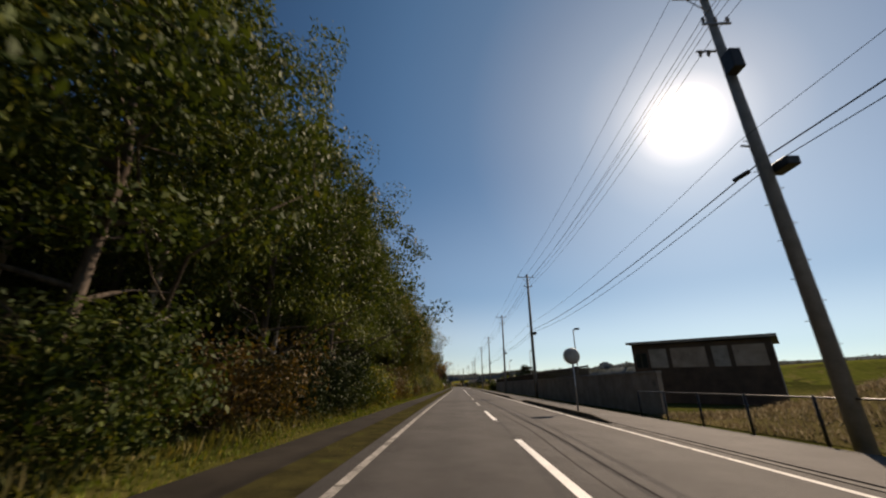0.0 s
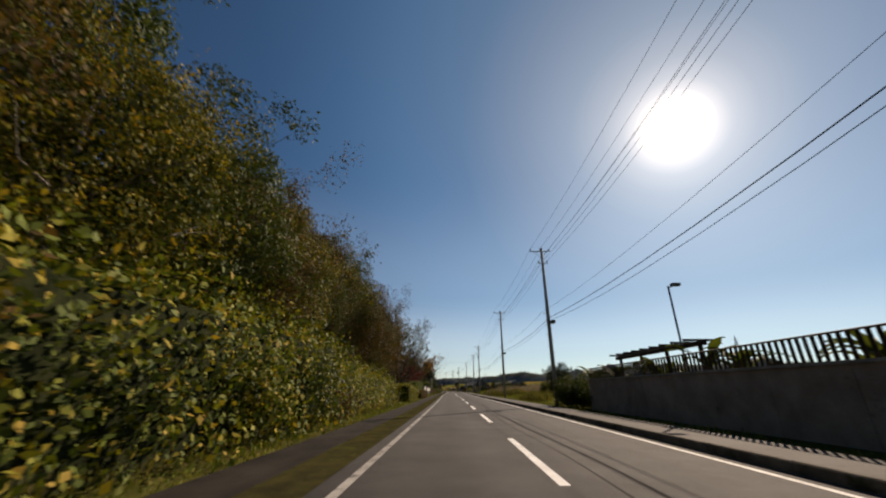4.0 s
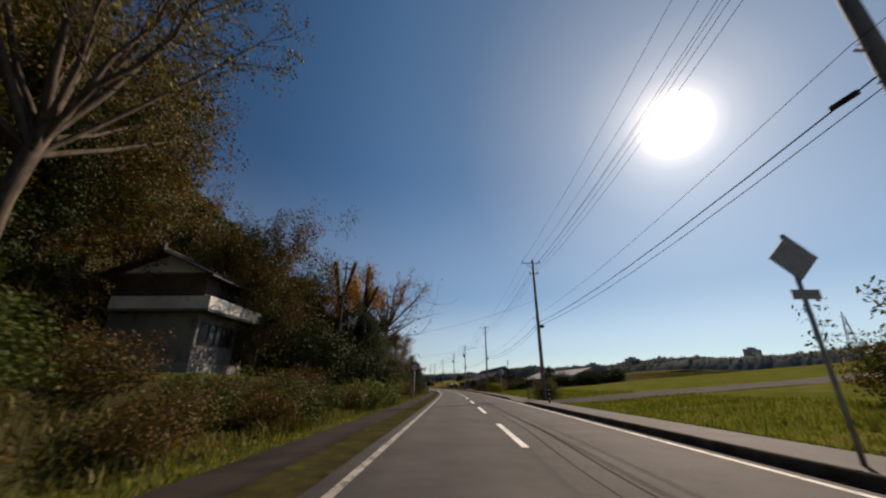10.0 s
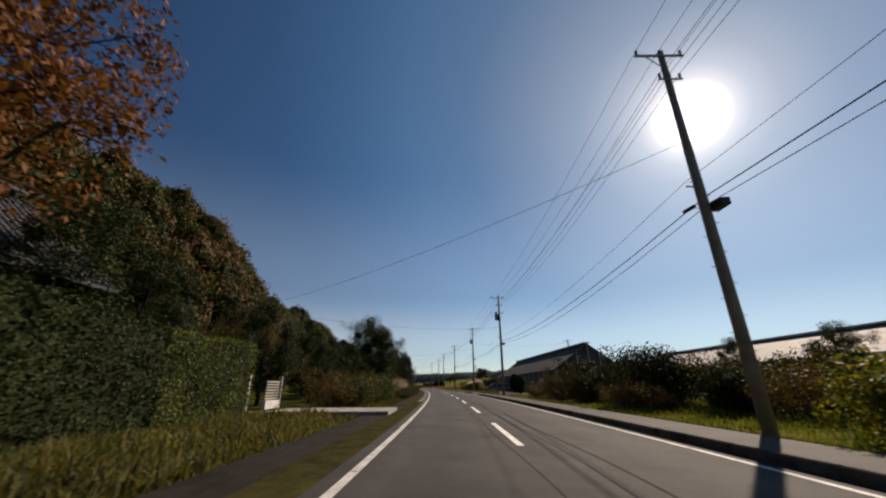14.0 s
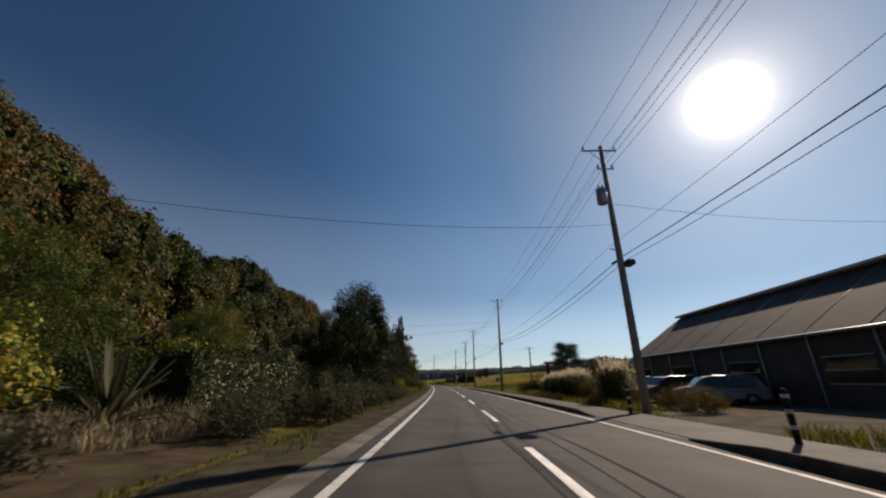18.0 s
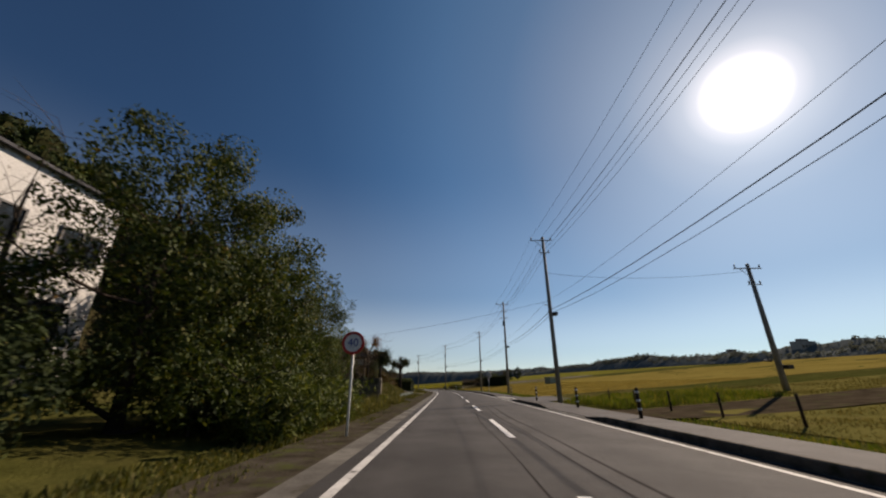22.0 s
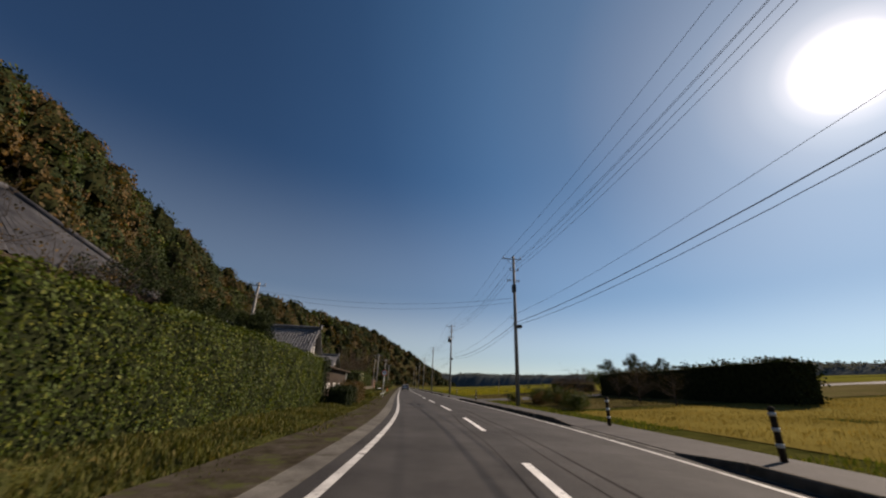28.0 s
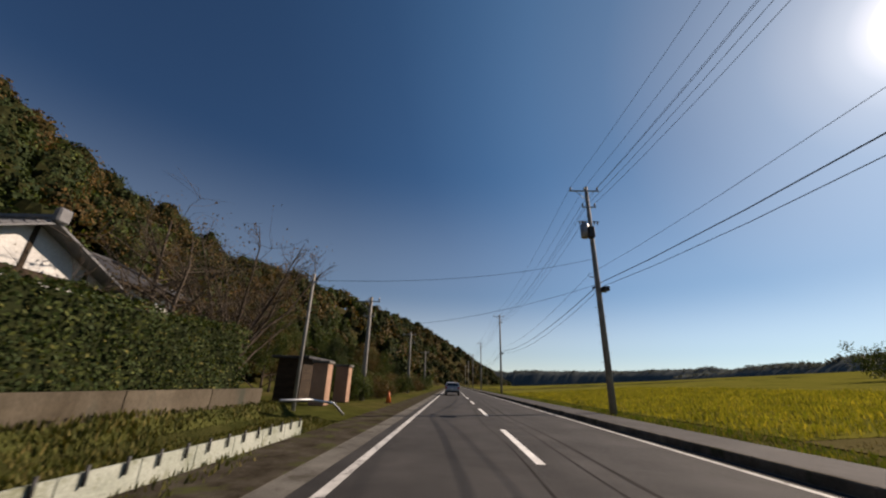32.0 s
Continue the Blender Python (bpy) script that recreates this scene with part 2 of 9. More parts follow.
CONCRETE = surface("concrete", (0.22, 0.21, 0.19), (0.36, 0.345, 0.32), 1.2, 45, 0.9, 0.35, spot=((0.10, 0.10, 0.085), 2.2, 0.60), random_shift=0.12)
CONCRETE_DARK = surface("stained_concrete", (0.10, 0.096, 0.088), (0.20, 0.19, 0.175), 1.4, 40, 0.92, 0.4, spot=((0.05, 0.055, 0.04), 1.8, 0.58), random_shift=0.15)
CONCRETE_STAINED = surface("weathered_wall_concrete", (0.075, 0.060, 0.042), (0.13, 0.108, 0.08), 1.0, 40, 0.92, 0.4, spot=((0.06, 0.06, 0.045), 1.4, 0.55), random_shift=0.12, stretch=(1.0, 1.0, 0.35))
GUTTER = surface("gritty_gutter", (0.075, 0.069, 0.060), (0.16, 0.15, 0.132), 0.9, 45, 0.92, 0.4, spot=((0.055, 0.048, 0.036), 1.3, 0.54))
WALL_TAN = surface("tan_wall", (0.25, 0.21, 0.175), (0.36, 0.31, 0.265), 1.2, 40, 0.92, 0.35, spot=((0.09, 0.085, 0.07), 1.8, 0.60), random_shift=0.12)
DIRT_STRIP = surface("dirty_edging", (0.034, 0.028, 0.020), (0.074, 0.064, 0.050), 1.8, 35, 0.95, 0.5, spot=((0.06, 0.065, 0.025), 1.3, 0.52))
POLE_MAT = surface("pole_concrete", (0.20, 0.19, 0.175), (0.30, 0.285, 0.265), 2.0, 60, 0.85, 0.2)
STEEL = surface("galvanised_steel", (0.30, 0.31, 0.32), (0.42, 0.43, 0.44), 4.0, 60, 0.5, 0.1, metal=0.8)
DARK_METAL = surface("dark_metal", (0.035, 0.035, 0.037), (0.06, 0.06, 0.062), 4.0, 60, 0.5, 0.1, metal=0.5)
CABLE = surface("black_cable", (0.012, 0.012, 0.013), (0.025, 0.025, 0.026), 3.0, 30, 0.6, 0.0)
CERAMIC = surface("brown_insulator", (0.16, 0.13, 0.11), (0.24, 0.2, 0.17), 6.0, 40, 0.3, 0.0)
DIRT = surface("dirt", (0.040, 0.031, 0.021), (0.080, 0.063, 0.043), 1.3, 30, 0.95, 0.6, spot=((0.06, 0.07, 0.025), 1.1, 0.56))
BARK = surface("bark", (0.055, 0.043, 0.034), (0.13, 0.105, 0.085), 2.0, 22, 0.95, 0.8, stretch=(3, 3, 0.6))
BARK_PALE = surface("pale_bark", (0.20, 0.175, 0.145), (0.34, 0.30, 0.26), 2.0, 22, 0.9, 0.6, stretch=(3, 3, 0.6))
BARK_DARK = surface("dark_bark", (0.03, 0.024, 0.02), (0.06, 0.048, 0.04), 2.0, 22, 0.95, 0.8)
MOSS = surface("mossy_verge", (0.031, 0.028, 0.014), (0.06, 0.054, 0.021), 1.6, 45, 0.95, 0.7, spot=((0.062, 0.068, 0.019), 0.9, 0.55), spec=0.0)
GROUND = None


def ground_material():
    """Soil and short grass, with broad patches of green, straw and bare earth."""
    m = bpy.data.materials.new("field_ground")
    m.use_nodes = True
    nt = m.node_tree
    b = nt.nodes["Principled BSDF"]
    g = nt.nodes.new("ShaderNodeNewGeometry")
    n1, n2, n3 = noise_node(nt, 0.05, 5, 0.6, g.outputs["Position"]), noise_node(nt, 0.9, 6, 0.65, g.outputs["Position"]), noise_node(nt, 18, 3, 0.7, g.outputs["Position"])
    r1 = ramp_node(nt, [(0.32, (0.045, 0.055, 0.015)), (0.5, (0.07, 0.07, 0.022)), (0.68, (0.105, 0.083, 0.038))])
    r2 = ramp_node(nt, [(0.3, (0.55, 0.6, 0.5)), (0.7, (1.35, 1.3, 1.2))])
    r3 = ramp_node(nt, [(0.3, (0.7, 0.7, 0.7)), (0.7, (1.25, 1.25, 1.25))])
    for n, r in ((n1, r1), (n2, r2), (n3, r3)):
        nt.links.new(n.outputs["Fac"], r.inputs["Fac"])
    c = mix_node(nt, mix_node(nt, r1.outputs["Color"], r2.outputs["Color"], 1.0, "MULTIPLY"), r3.outputs["Color"], 1.0, "MULTIPLY")
    sp = nt.nodes.new("ShaderNodeSeparateXYZ")
    nt.links.new(g.outputs["Normal"], sp.inputs["Vector"])
    steep = ramp_node(nt, [(0.90, (1, 1, 1)), (0.985, (0, 0, 0))])
    nt.links.new(sp.outputs["Z"], steep.inputs["Fac"])
    litter = ramp_node(nt, [(0.3, (0.02, 0.022, 0.009)), (0.7, (0.06, 0.048, 0.024))])
    nt.links.new(n2.outputs["Fac"], litter.inputs["Fac"])
    c = mix_node(nt, c, litter.outputs["Color"], steep.outputs["Color"])
    nt.links.new(c, b.inputs["Base Color"])
    b.inputs["Roughness"].default_value = 0.95
    b.inputs["Specular IOR Level"].default_value = 0.0
    bp = nt.nodes.new("ShaderNodeBump")
    bp.inputs["Strength"].default_value, bp.inputs["Distance"].default_value = 0.8, 0.08
    nt.links.new(n3.outputs["Fac"], bp.inputs["Height"])
    nt.links.new(bp.outputs["Normal"], b.inputs["Normal"])
    return m


GROUND = ground_material()
# shade inside the tree crowns, put into a near-black base colour
CANOPY_SHADE = surface("inner_canopy_shade", (0.014, 0.017, 0.008), (0.034, 0.034, 0.014), 0.9, 7, 0.95, 0.9, spec=0.0)
LEAF_GREEN = foliage("green_leaves", [(0.0, (0.026, 0.042, 0.011)), (0.6, (0.046, 0.068, 0.016)), (0.93, (0.075, 0.095, 0.021)), (1.0, (0.13, 0.12, 0.028))])
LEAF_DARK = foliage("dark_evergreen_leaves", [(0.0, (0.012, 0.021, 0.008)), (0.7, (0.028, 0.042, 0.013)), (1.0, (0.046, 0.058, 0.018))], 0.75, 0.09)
LEAF_BAMBOO = foliage("bamboo_leaves", [(0.0, (0.035, 0.055, 0.014)), (0.6, (0.075, 0.10, 0.025)), (1.0, (0.14, 0.15, 0.038))])
LEAF_YELLOW = foliage("yellowing_leaves", [(0.0, (0.05, 0.062, 0.013)), (0.45, (0.10, 0.105, 0.02)), (0.82, (0.20, 0.17, 0.026)), (1.0, (0.32, 0.20, 0.03))])
LEAF_BROWN = foliage("russet_leaves", [(0.0, (0.045, 0.038, 0.016)), (0.5, (0.085, 0.058, 0.022)), (1.0, (0.135, 0.078, 0.026))])
LEAF_RUSSET = foliage("rusty_leaves", [(0.0, (0.05, 0.038, 0.016)), (0.5, (0.085, 0.055, 0.02)), (1.0, (0.14, 0.076, 0.025))])
LEAF_OLIVE = foliage("olive_autumn_leaves", [(0.0, (0.05, 0.05, 0.02)), (0.6, (0.10, 0.09, 0.03)), (1.0, (0.17, 0.13, 0.04))])
WEED_BROWN = foliage("dry_brushwood", [(0.0, (0.06, 0.044, 0.032)), (0.6, (0.11, 0.082, 0.058)), (1.0, (0.17, 0.13, 0.085))], 0.85, 0.12, (1.1, 1.05, 0.9))
LEAF_AMBER = foliage("amber_leaves", [(0.0, (0.16, 0.075, 0.02)), (0.5, (0.26, 0.125, 0.025)), (1.0, (0.36, 0.2, 0.035))])
LEAF_ORANGE = foliage("orange_leaves", [(0.0, (0.085, 0.034, 0.014)), (0.5, (0.145, 0.055, 0.018)), (1.0, (0.22, 0.095, 0.028))])
LEAF_RED = foliage("red_maple_leaves", [(0.0, (0.06, 0.010, 0.010)), (0.6, (0.12, 0.018, 0.015)), (1.0, (0.18, 0.035, 0.02))], 0.65, 0.15, (1.4, 0.8, 0.7))
LEAF_VINE = foliage("vine_leaves", [(0.0, (0.05, 0.075, 0.015)), (0.5, (0.12, 0.15, 0.025)), (0.8, (0.24, 0.22, 0.035)), (1.0, (0.34, 0.23, 0.04))])
LEAF_HEDGE = foliage("hedge_leaves", [(0.0, (0.036, 0.058, 0.012)), (0.7, (0.074, 0.10, 0.02)), (1.0, (0.15, 0.155, 0.034))], 0.6, 0.25)
GRASS = foliage("grass_blades", [(0.0, (0.055, 0.09, 0.015)), (0.6, (0.12, 0.15, 0.025)), (1.0, (0.24, 0.2, 0.06))])
GRASS_DRY = foliage("dry_grass", [(0.0, (0.10, 0.078, 0.05)), (0.6, (0.20, 0.162, 0.112)), (1.0, (0.34, 0.30, 0.235))], 0.7, 0.3, (1.15, 1.12, 1.0))
REED = foliage("dry_reeds", [(0.0, (0.13, 0.10, 0.065)), (0.6, (0.26, 0.215, 0.15)), (1.0, (0.42, 0.37, 0.29))], 0.7, 0.4, (1.15, 1.12, 1.0))
PLUME = foliage("pampas_plumes", [(0.0, (0.42, 0.37, 0.28)), (1.0, (0.66, 0.60, 0.50))], 0.8, 0.5, (1.15, 1.1, 1.05))
GRASS_OLIVE = foliage("olive_grass", [(0.0, (0.05, 0.065, 0.02)), (0.6, (0.10, 0.105, 0.035)), (1.0, (0.2, 0.165, 0.075))], 0.7, 0.3, (1.3, 1.25, 0.8))
LEAF_MID = foliage("sunlit_green_leaves", [(0.0, (0.02, 0.035, 0.011)), (0.6, (0.042, 0.062, 0.018)), (0.92, (0.085, 0.10, 0.028)), (1.0, (0.15, 0.13, 0.04))])
RICE = foliage("rice_stubble", [(0.0, (0.11, 0.125, 0.022)), (0.6, (0.20, 0.19, 0.032)), (1.0, (0.30, 0.25, 0.05))], 0.7, 0.35)
STUBBLE = foliage("gold_stubble", [(0.0, (0.13, 0.105, 0.03)), (0.6, (0.22, 0.17, 0.05)), (1.0, (0.30, 0.22, 0.07))], 0.7, 0.3, (1.3, 1.2, 0.8))
STUBBLE_DULL = foliage("olive_stubble", [(0.0, (0.075, 0.072, 0.024)), (0.6, (0.125, 0.108, 0.036)), (1.0, (0.19, 0.15, 0.055))], 0.8, 0.25, (1.2, 1.15, 0.8))
FALLOW = foliage("fallow_weeds", [(0.0, (0.055, 0.055, 0.022)), (0.5, (0.10, 0.085, 0.036)), (1.0, (0.19, 0.15, 0.075))], 0.85, 0.25, (1.2, 1.15, 0.85))
LAWN = foliage("lawn_grass", [(0.0, (0.042, 0.050, 0.014)), (0.6, (0.082, 0.088, 0.024)), (1.0, (0.16, 0.13, 0.05))])
LEAF_GREY = foliage("grey_green_leaves", [(0.0, (0.03, 0.034, 0.022)), (0.6, (0.062, 0.064, 0.042)), (1.0, (0.115, 0.10, 0.068))], 0.8, 0.2, (1.2, 1.15, 0.9))
WEED = foliage("weeds", [(0.0, (0.05, 0.06, 0.02)), (0.6, (0.10, 0.10, 0.035)), (1.0, (0.2, 0.16, 0.07))], 0.7, 0.25)


# ---------------------------------------------------------------- mesh helpers
def mesh_from(name, verts, faces, mat, smooth=False, mats=None):
    me = bpy.data.meshes.new(name)
    me.from_pydata([tuple(v) for v in verts], [], faces)
    for k in (mats or [mat]):
        me.materials.append(k)
    if smooth:
        me.polygons.foreach_set("use_smooth", [True] * len(me.polygons))
    me.update()
    return me


def quads_mesh(name, V, mat):
    """A mesh of loose quads from an array n x 4 x 3."""
    n = len(V)
    me = bpy.data.meshes.new(name)
    me.vertices.add(4 * n)
    me.vertices.foreach_set("co", np.ascontiguousarray(V, np.float32).ravel())
    me.loops.add(4 * n)
    me.loops.foreach_set("vertex_index", np.arange(4 * n, dtype=np.int32))
    me.polygons.add(n)
    me.polygons.foreach_set("loop_start", np.arange(0, 4 * n, 4, dtype=np.int32))
    me.materials.append(mat)
    me.update()
    me.validate()
    return me


def child(name, me, parent, label=""):
    ob = new(name, me)
    ob.parent = parent
    if label:
        ob["label"] = label
    return ob


def part(name, bm, material, parent, label=""):
    me = bpy.data.meshes.new(name)
    bm.to_mesh(me)
    bm.free()
    me.materials.append(material)
    return child(name, me, parent, label)


def thing(name, m, label, category, group="", kind=""):
    e = new(name)
    e.matrix_world = m
    return tagged(e, label, category, group, kind)


def solid(name, me, label, category, group="", kind="", m=None):
    ob = new(name, me)
    if m is not None:
        ob.matrix_world = m
    return tagged(ob, label, category, group, kind)


def box_bm(x0, x1, y0, y1, z0, z1, bevel=0.0, bm=None):
    b = bmesh.new()
    bmesh.ops.create_cube(b, size=1.0)
    bmesh.ops.transform(b, matrix=Matrix.Translation(((x0 + x1) / 2, (y0 + y1) / 2, (z0 + z1) / 2)) @ Matrix.Diagonal((x1 - x0, y1 - y0, z1 - z0, 1)), verts=b.verts)
    if bevel:
        bmesh.ops.bevel(b, geom=list(b.edges), offset=bevel, segments=1, affect="EDGES")
    if bm is not None:
        me = bpy.data.meshes.new("tmp")
        b.to_mesh(me)
        b.free()
        bm.from_mesh(me)
        bpy.data.meshes.remove(me)
        return bm
    return b


def tube_vf(pts, rad, sides=8, caps=True, V=None, F=None):
    """Tapered tube along points; returns verts, faces."""
    V = [] if V is None else V
    F = [] if F is None else F
    pts = [Vector(p) for p in pts]
    n = len(pts)
    rad = [rad] * n if isinstance(rad, (int, float)) else rad
    base = len(V)
    prev = None
    for i, p in enumerate(pts):
        d = (pts[min(i + 1, n - 1)] - pts[max(i - 1, 0)])
        d = d.normalized() if d.length > 1e-9 else Vector((0, 0, 1))
        a = d.orthogonal().normalized() if prev is None else (prev - d * prev.dot(d)).normalized()
        prev = a
        b = d.cross(a)
        for k in range(sides):
            w = 2 * math.pi * k / sides
            V.append(p + (a * math.cos(w) + b * math.sin(w)) * rad[i])
    for i in range(n - 1):
        for k in range(sides):
            k2 = (k + 1) % sides
            F.append((base + i * sides + k, base + i * sides + k2, base + (i + 1) * sides + k2, base + (i + 1) * sides + k))
    if caps:
        F.append(tuple(base + k for k in reversed(range(sides))))
        F.append(tuple(base + (n - 1) * sides + k for k in range(sides)))
    return V, F


def tube(name, pts, rad, mat, sides=8, smooth=True):
    V, F = tube_vf(pts, rad, sides)
    return mesh_from(name, V, F, mat, smooth)


def ribbon(name, s0, s1, u0, u1, z, mat, step=2.0, thick=0.0, z1=None):
    """A strip that follows the road; u0 and u1 may be functions of s. With thickness it is a closed slab."""
    n = max(2, int(math.ceil((s1 - s0) / step)) + 1)
    s = np.linspace(s0, s1, n)
    fu0 = np.array([u0(a) for a in s]) if callable(u0) else np.full(n, u0)
    fu1 = np.array([u1(a) for a in s]) if callable(u1) else np.full(n, u1)
    x0, y0 = road_np(s, fu0)
    x1, y1 = road_np(s, fu1)
    zz1 = z if z1 is None else z1
    V, F = [], []
    rings = [(x0, y0, z), (x1, y1, zz1)] + ([(x1, y1, zz1 - thick), (x0, y0, z - thick)] if thick else [])
    k = len(rings)
    for i in range(n):
        for (x, y, h) in rings:
            V.append((x[i], y[i], h))
    for i in range(n - 1):
        a, b = i * k, (i + 1) * k
        if not thick:
            F.append((a, a + 1, b + 1, b))
        else:
            for j in range(4):
                j2 = (j + 1) % 4
                F.append((a + j, a + j2, b + j2, b + j))
    if thick:
        F.append((3, 2, 1, 0))
        e = (n - 1) * k
        F.append((e, e + 1, e + 2, e + 3))
    return mesh_from(name, V, F, mat)


rng = np.random.default_rng(7)


def rot_frames(n, up=0.0, r=None):
    """Random orthonormal frames; up pulls the leaf's long axis downwards."""
    r = r or rng
    d = r.normal(size=(n, 3))
    d[:, 2] -= up
    d /= np.linalg.norm(d, axis=1, keepdims=True)
    o = r.normal(size=(n, 3))
    o -= (o * d).sum(1, keepdims=True) * d
    o /= np.linalg.norm(o, axis=1, keepdims=True)
    return d, o


def leaves(P, size, aspect=0.5, droop=0.6, r=None, N=None, jit=0.55):
    """Leaf quads at points P: pointed, folded along the middle a little by their lie; N turns their faces outwards."""
    n = len(P)
    r = r or rng
    d, o = rot_frames(n, droop, r)
    if N is not None:
        f = N / np.maximum(np.linalg.norm(N, axis=1, keepdims=True), 1e-6) + r.normal(size=(n, 3)) * jit
        f /= np.linalg.norm(f, axis=1, keepdims=True)
        d -= (d * f).sum(1, keepdims=True) * f
        d /= np.maximum(np.linalg.norm(d, axis=1, keepdims=True), 1e-6)
        o = np.cross(f, d)
    L = size * r.uniform(0.6, 1.35, (n, 1))
    W = L * aspect * r.uniform(0.8, 1.2, (n, 1)) / 2
    nrm = np.cross(d, o)
    mid = P + d * L * 0.45 + nrm * L * 0.08
    return np.stack([P, mid + o * W, P + d * L, mid - o * W], 1)


def cloud(n, radii, clumps, spread, r, shell=0.5, low=-0.7):
    """Points gathered in clumps in an ellipsoid, thicker towards its skin, with the way each one faces."""
    c = []
    while len(c) < clumps:
        p = r.normal(size=3)
        p /= np.linalg.norm(p)
        p *= r.uniform(shell, 1.0)
        if p[2] > low:
            c.append(p * radii)
    c = np.array(c)
    k = r.integers(0, clumps, n)
    off = r.normal(size=(n, 3))
    off *= np.minimum(1, 1.7 / np.linalg.norm(off, axis=1, keepdims=True)) * r.uniform(0.5, 1.2, (clumps, 1))[k]
    return c[k] + off * spread, c, off + 0.9 * (c / radii)[k]


# ---------------------------------------------------------------- ground and hill
# along the road: s, foot of the hill, ridge, height of the ridge
HILL = [(-260, -8.0, -30, 14), (80, -8.0, -30, 14), (100, -16, -36, 27), (180, -17, -38, 31), (215, -24, -52, 33), (280, -28, -64, 32), (305, -26, -58, 33), (345, -29, -62, 29),
        (380, -29, -63, 24), (404, -31, -60, 27.5), (430, -31, -62, 25), (450, -28, -59, 26), (490, -28, -61, 33), (540, -30, -66, 32), (570, -32, -70, 29), (620, -26, -62, 27), (680, -16, -48, 31), (800, -10, -50, 43), (900, 20, -40, 54), (1000, 60, -10, 44), (1400, 160, 60, 30)]
_h = np.array(HILL, float)


def smooth01(x):
    x = np.clip(x, 0, 1)
    return x * x * (3 - 2 * x)


def wobble(x, y):
    return np.sin(x * 0.11 + 1.3) * np.cos(y * 0.083) + 0.6 * np.sin(x * 0.037 - y * 0.051 + 0.7) + 0.4 * np.sin(x * 0.19 + y * 0.23)


def terrain(s, u):
    """Height of the ground in road coordinates."""
    s, u = np.asarray(s, float), np.asarray(u, float)
    f, r, z = (np.interp(s, _h[:, 0], _h[:, k]) for k in (1, 2, 3))
    k = smooth01((f - u) / (f - r))
    hill = z * k + 1.4 * wobble(s, u) * np.clip(k * 3, 0, 1)
    low = -0.05 + 0.05 * wobble(s * 3, u * 3) * np.clip((np.abs(u - 0.8) - 6) / 6, 0, 1)
    # gardens and yards on the left stand a little above the road
    yard = np.interp(s, [-260, 95, 104, 126, 128, 148.4, 150.2, 154.2, 155.6, 166, 172, 186, 196, 222, 256, 280, 400, 425, 445, 470, 499, 501, 521, 523, 900], [0.5, 0.5, 0.2, 0.2, 0.8, 0.8, 0.05, 0.05, 0.8, 0.8, 1.6, 1.6, 0.7, 0.2, 0.2, 0.15, 0.25, 0.6, 0.3, 0.2, 0.2, 0.55, 0.55, 0.1, 0.1])
    low = low + yard * smooth01((-6.9 - u) / np.interp(s, [120, 128, 168, 174, 498, 502, 522, 525], [2.5, 0.5, 0.5, 3.0, 3.0, 0.5, 0.5, 3.0]))
    # the gatehouse stands on a rise
    low = low + np.interp(s, [408, 415, 427, 437], [0, 1.25, 1.25, 0]) * smooth01((-7.2 - u) / 5.5)
    # ditch on the left by the road
    low = low - 0.10 * np.exp(-((u + 5.6) / 0.5) ** 2)
    # bank on the right at the start, fields that rise gently away
    low = low + np.interp(s, [-260, -10, 3, 8.5], [2.6, 2.6, 2.2, 0.0]) * smooth01((u - 6.9) / 9.0)
    low = low + np.interp(s, [90, 115, 240, 266, 345, 365, 640, 900], [0, 0.075, 0.085, 0.015, 0.015, 0.075, 0.075, 0.02]) * np.clip(u - 8.5, 0, 135)
    low = low - 0.06 * np.exp(-((u - 1.0) / 7.0) ** 6)
    return hill + low


def ground_z(s, u):
    return float(terrain(s, u))


gs = np.concatenate([np.arange(-260, -20, 12.0), np.arange(-20, 600, 3.0), np.arange(600, 1401, 20.0)])
gu = np.concatenate([[-330, -240, -180, -140], np.arange(-110, -26, 4.0), np.arange(-26, 24, 0.8), np.arange(24, 60, 4.0), [60, 70, 85, 100, 130, 170, 230, 320, 460, 700, 1100, 1800, 3000]])
GS, GU = np.meshgrid(gs, gu, indexing="ij")
GX, GY = road_np(GS, GU)
GZ = terrain(GS, GU)
nu = len(gu)
idx = np.arange(len(gs) * nu).reshape(len(gs), nu)
quads = np.stack([idx[:-1, :-1], idx[:-1, 1:], idx[1:, 1:], idx[1:, :-1]], -1).reshape(-1, 4)
gm = mesh_from("ground", np.stack([GX, GY, GZ], -1).reshape(-1, 3), quads.tolist(), GROUND, True)
solid("ground", gm, "grassy and earthen ground with fields and a hillside", "ground", kind="structure")

# ---------------------------------------------------------------- road, lines, path
ROAD0, ROAD1 = -120, 860
road_mesh = ribbon("road", ROAD0, ROAD1, -3.3, 3.7, 0.0, ROAD_ASPHALT, 2.0, 0.25)
across = road_mesh.uv_layers.new(name="across")
lv = np.empty(len(road_mesh.loops), np.int32)
road_mesh.loops.foreach_get("vertex_index", lv)
across.data.foreach_set("uv", np.stack([np.isin(lv % 4, (1, 2)).astype(np.float32), lv / 4.0], 1).astype(np.float32).ravel())
solid("road", road_mesh, "worn grey asphalt carriageway with two lanes", "road", kind="structure")
solid("pavement", ribbon("pavement", ROAD0, 850, 3.88, 6.2, 0.03, ASPHALT_PATH, 3.0, 0.2), "grey asphalt footpath behind a kerb", "footpath", kind="structure")
solid("gutter", ribbon("gutter", ROAD0, 850, 3.704, 3.876, 0.012, CONCRETE_DARK, 3.0, 0.2), "narrow stained concrete gutter along the kerb", "gutter", kind="structure")
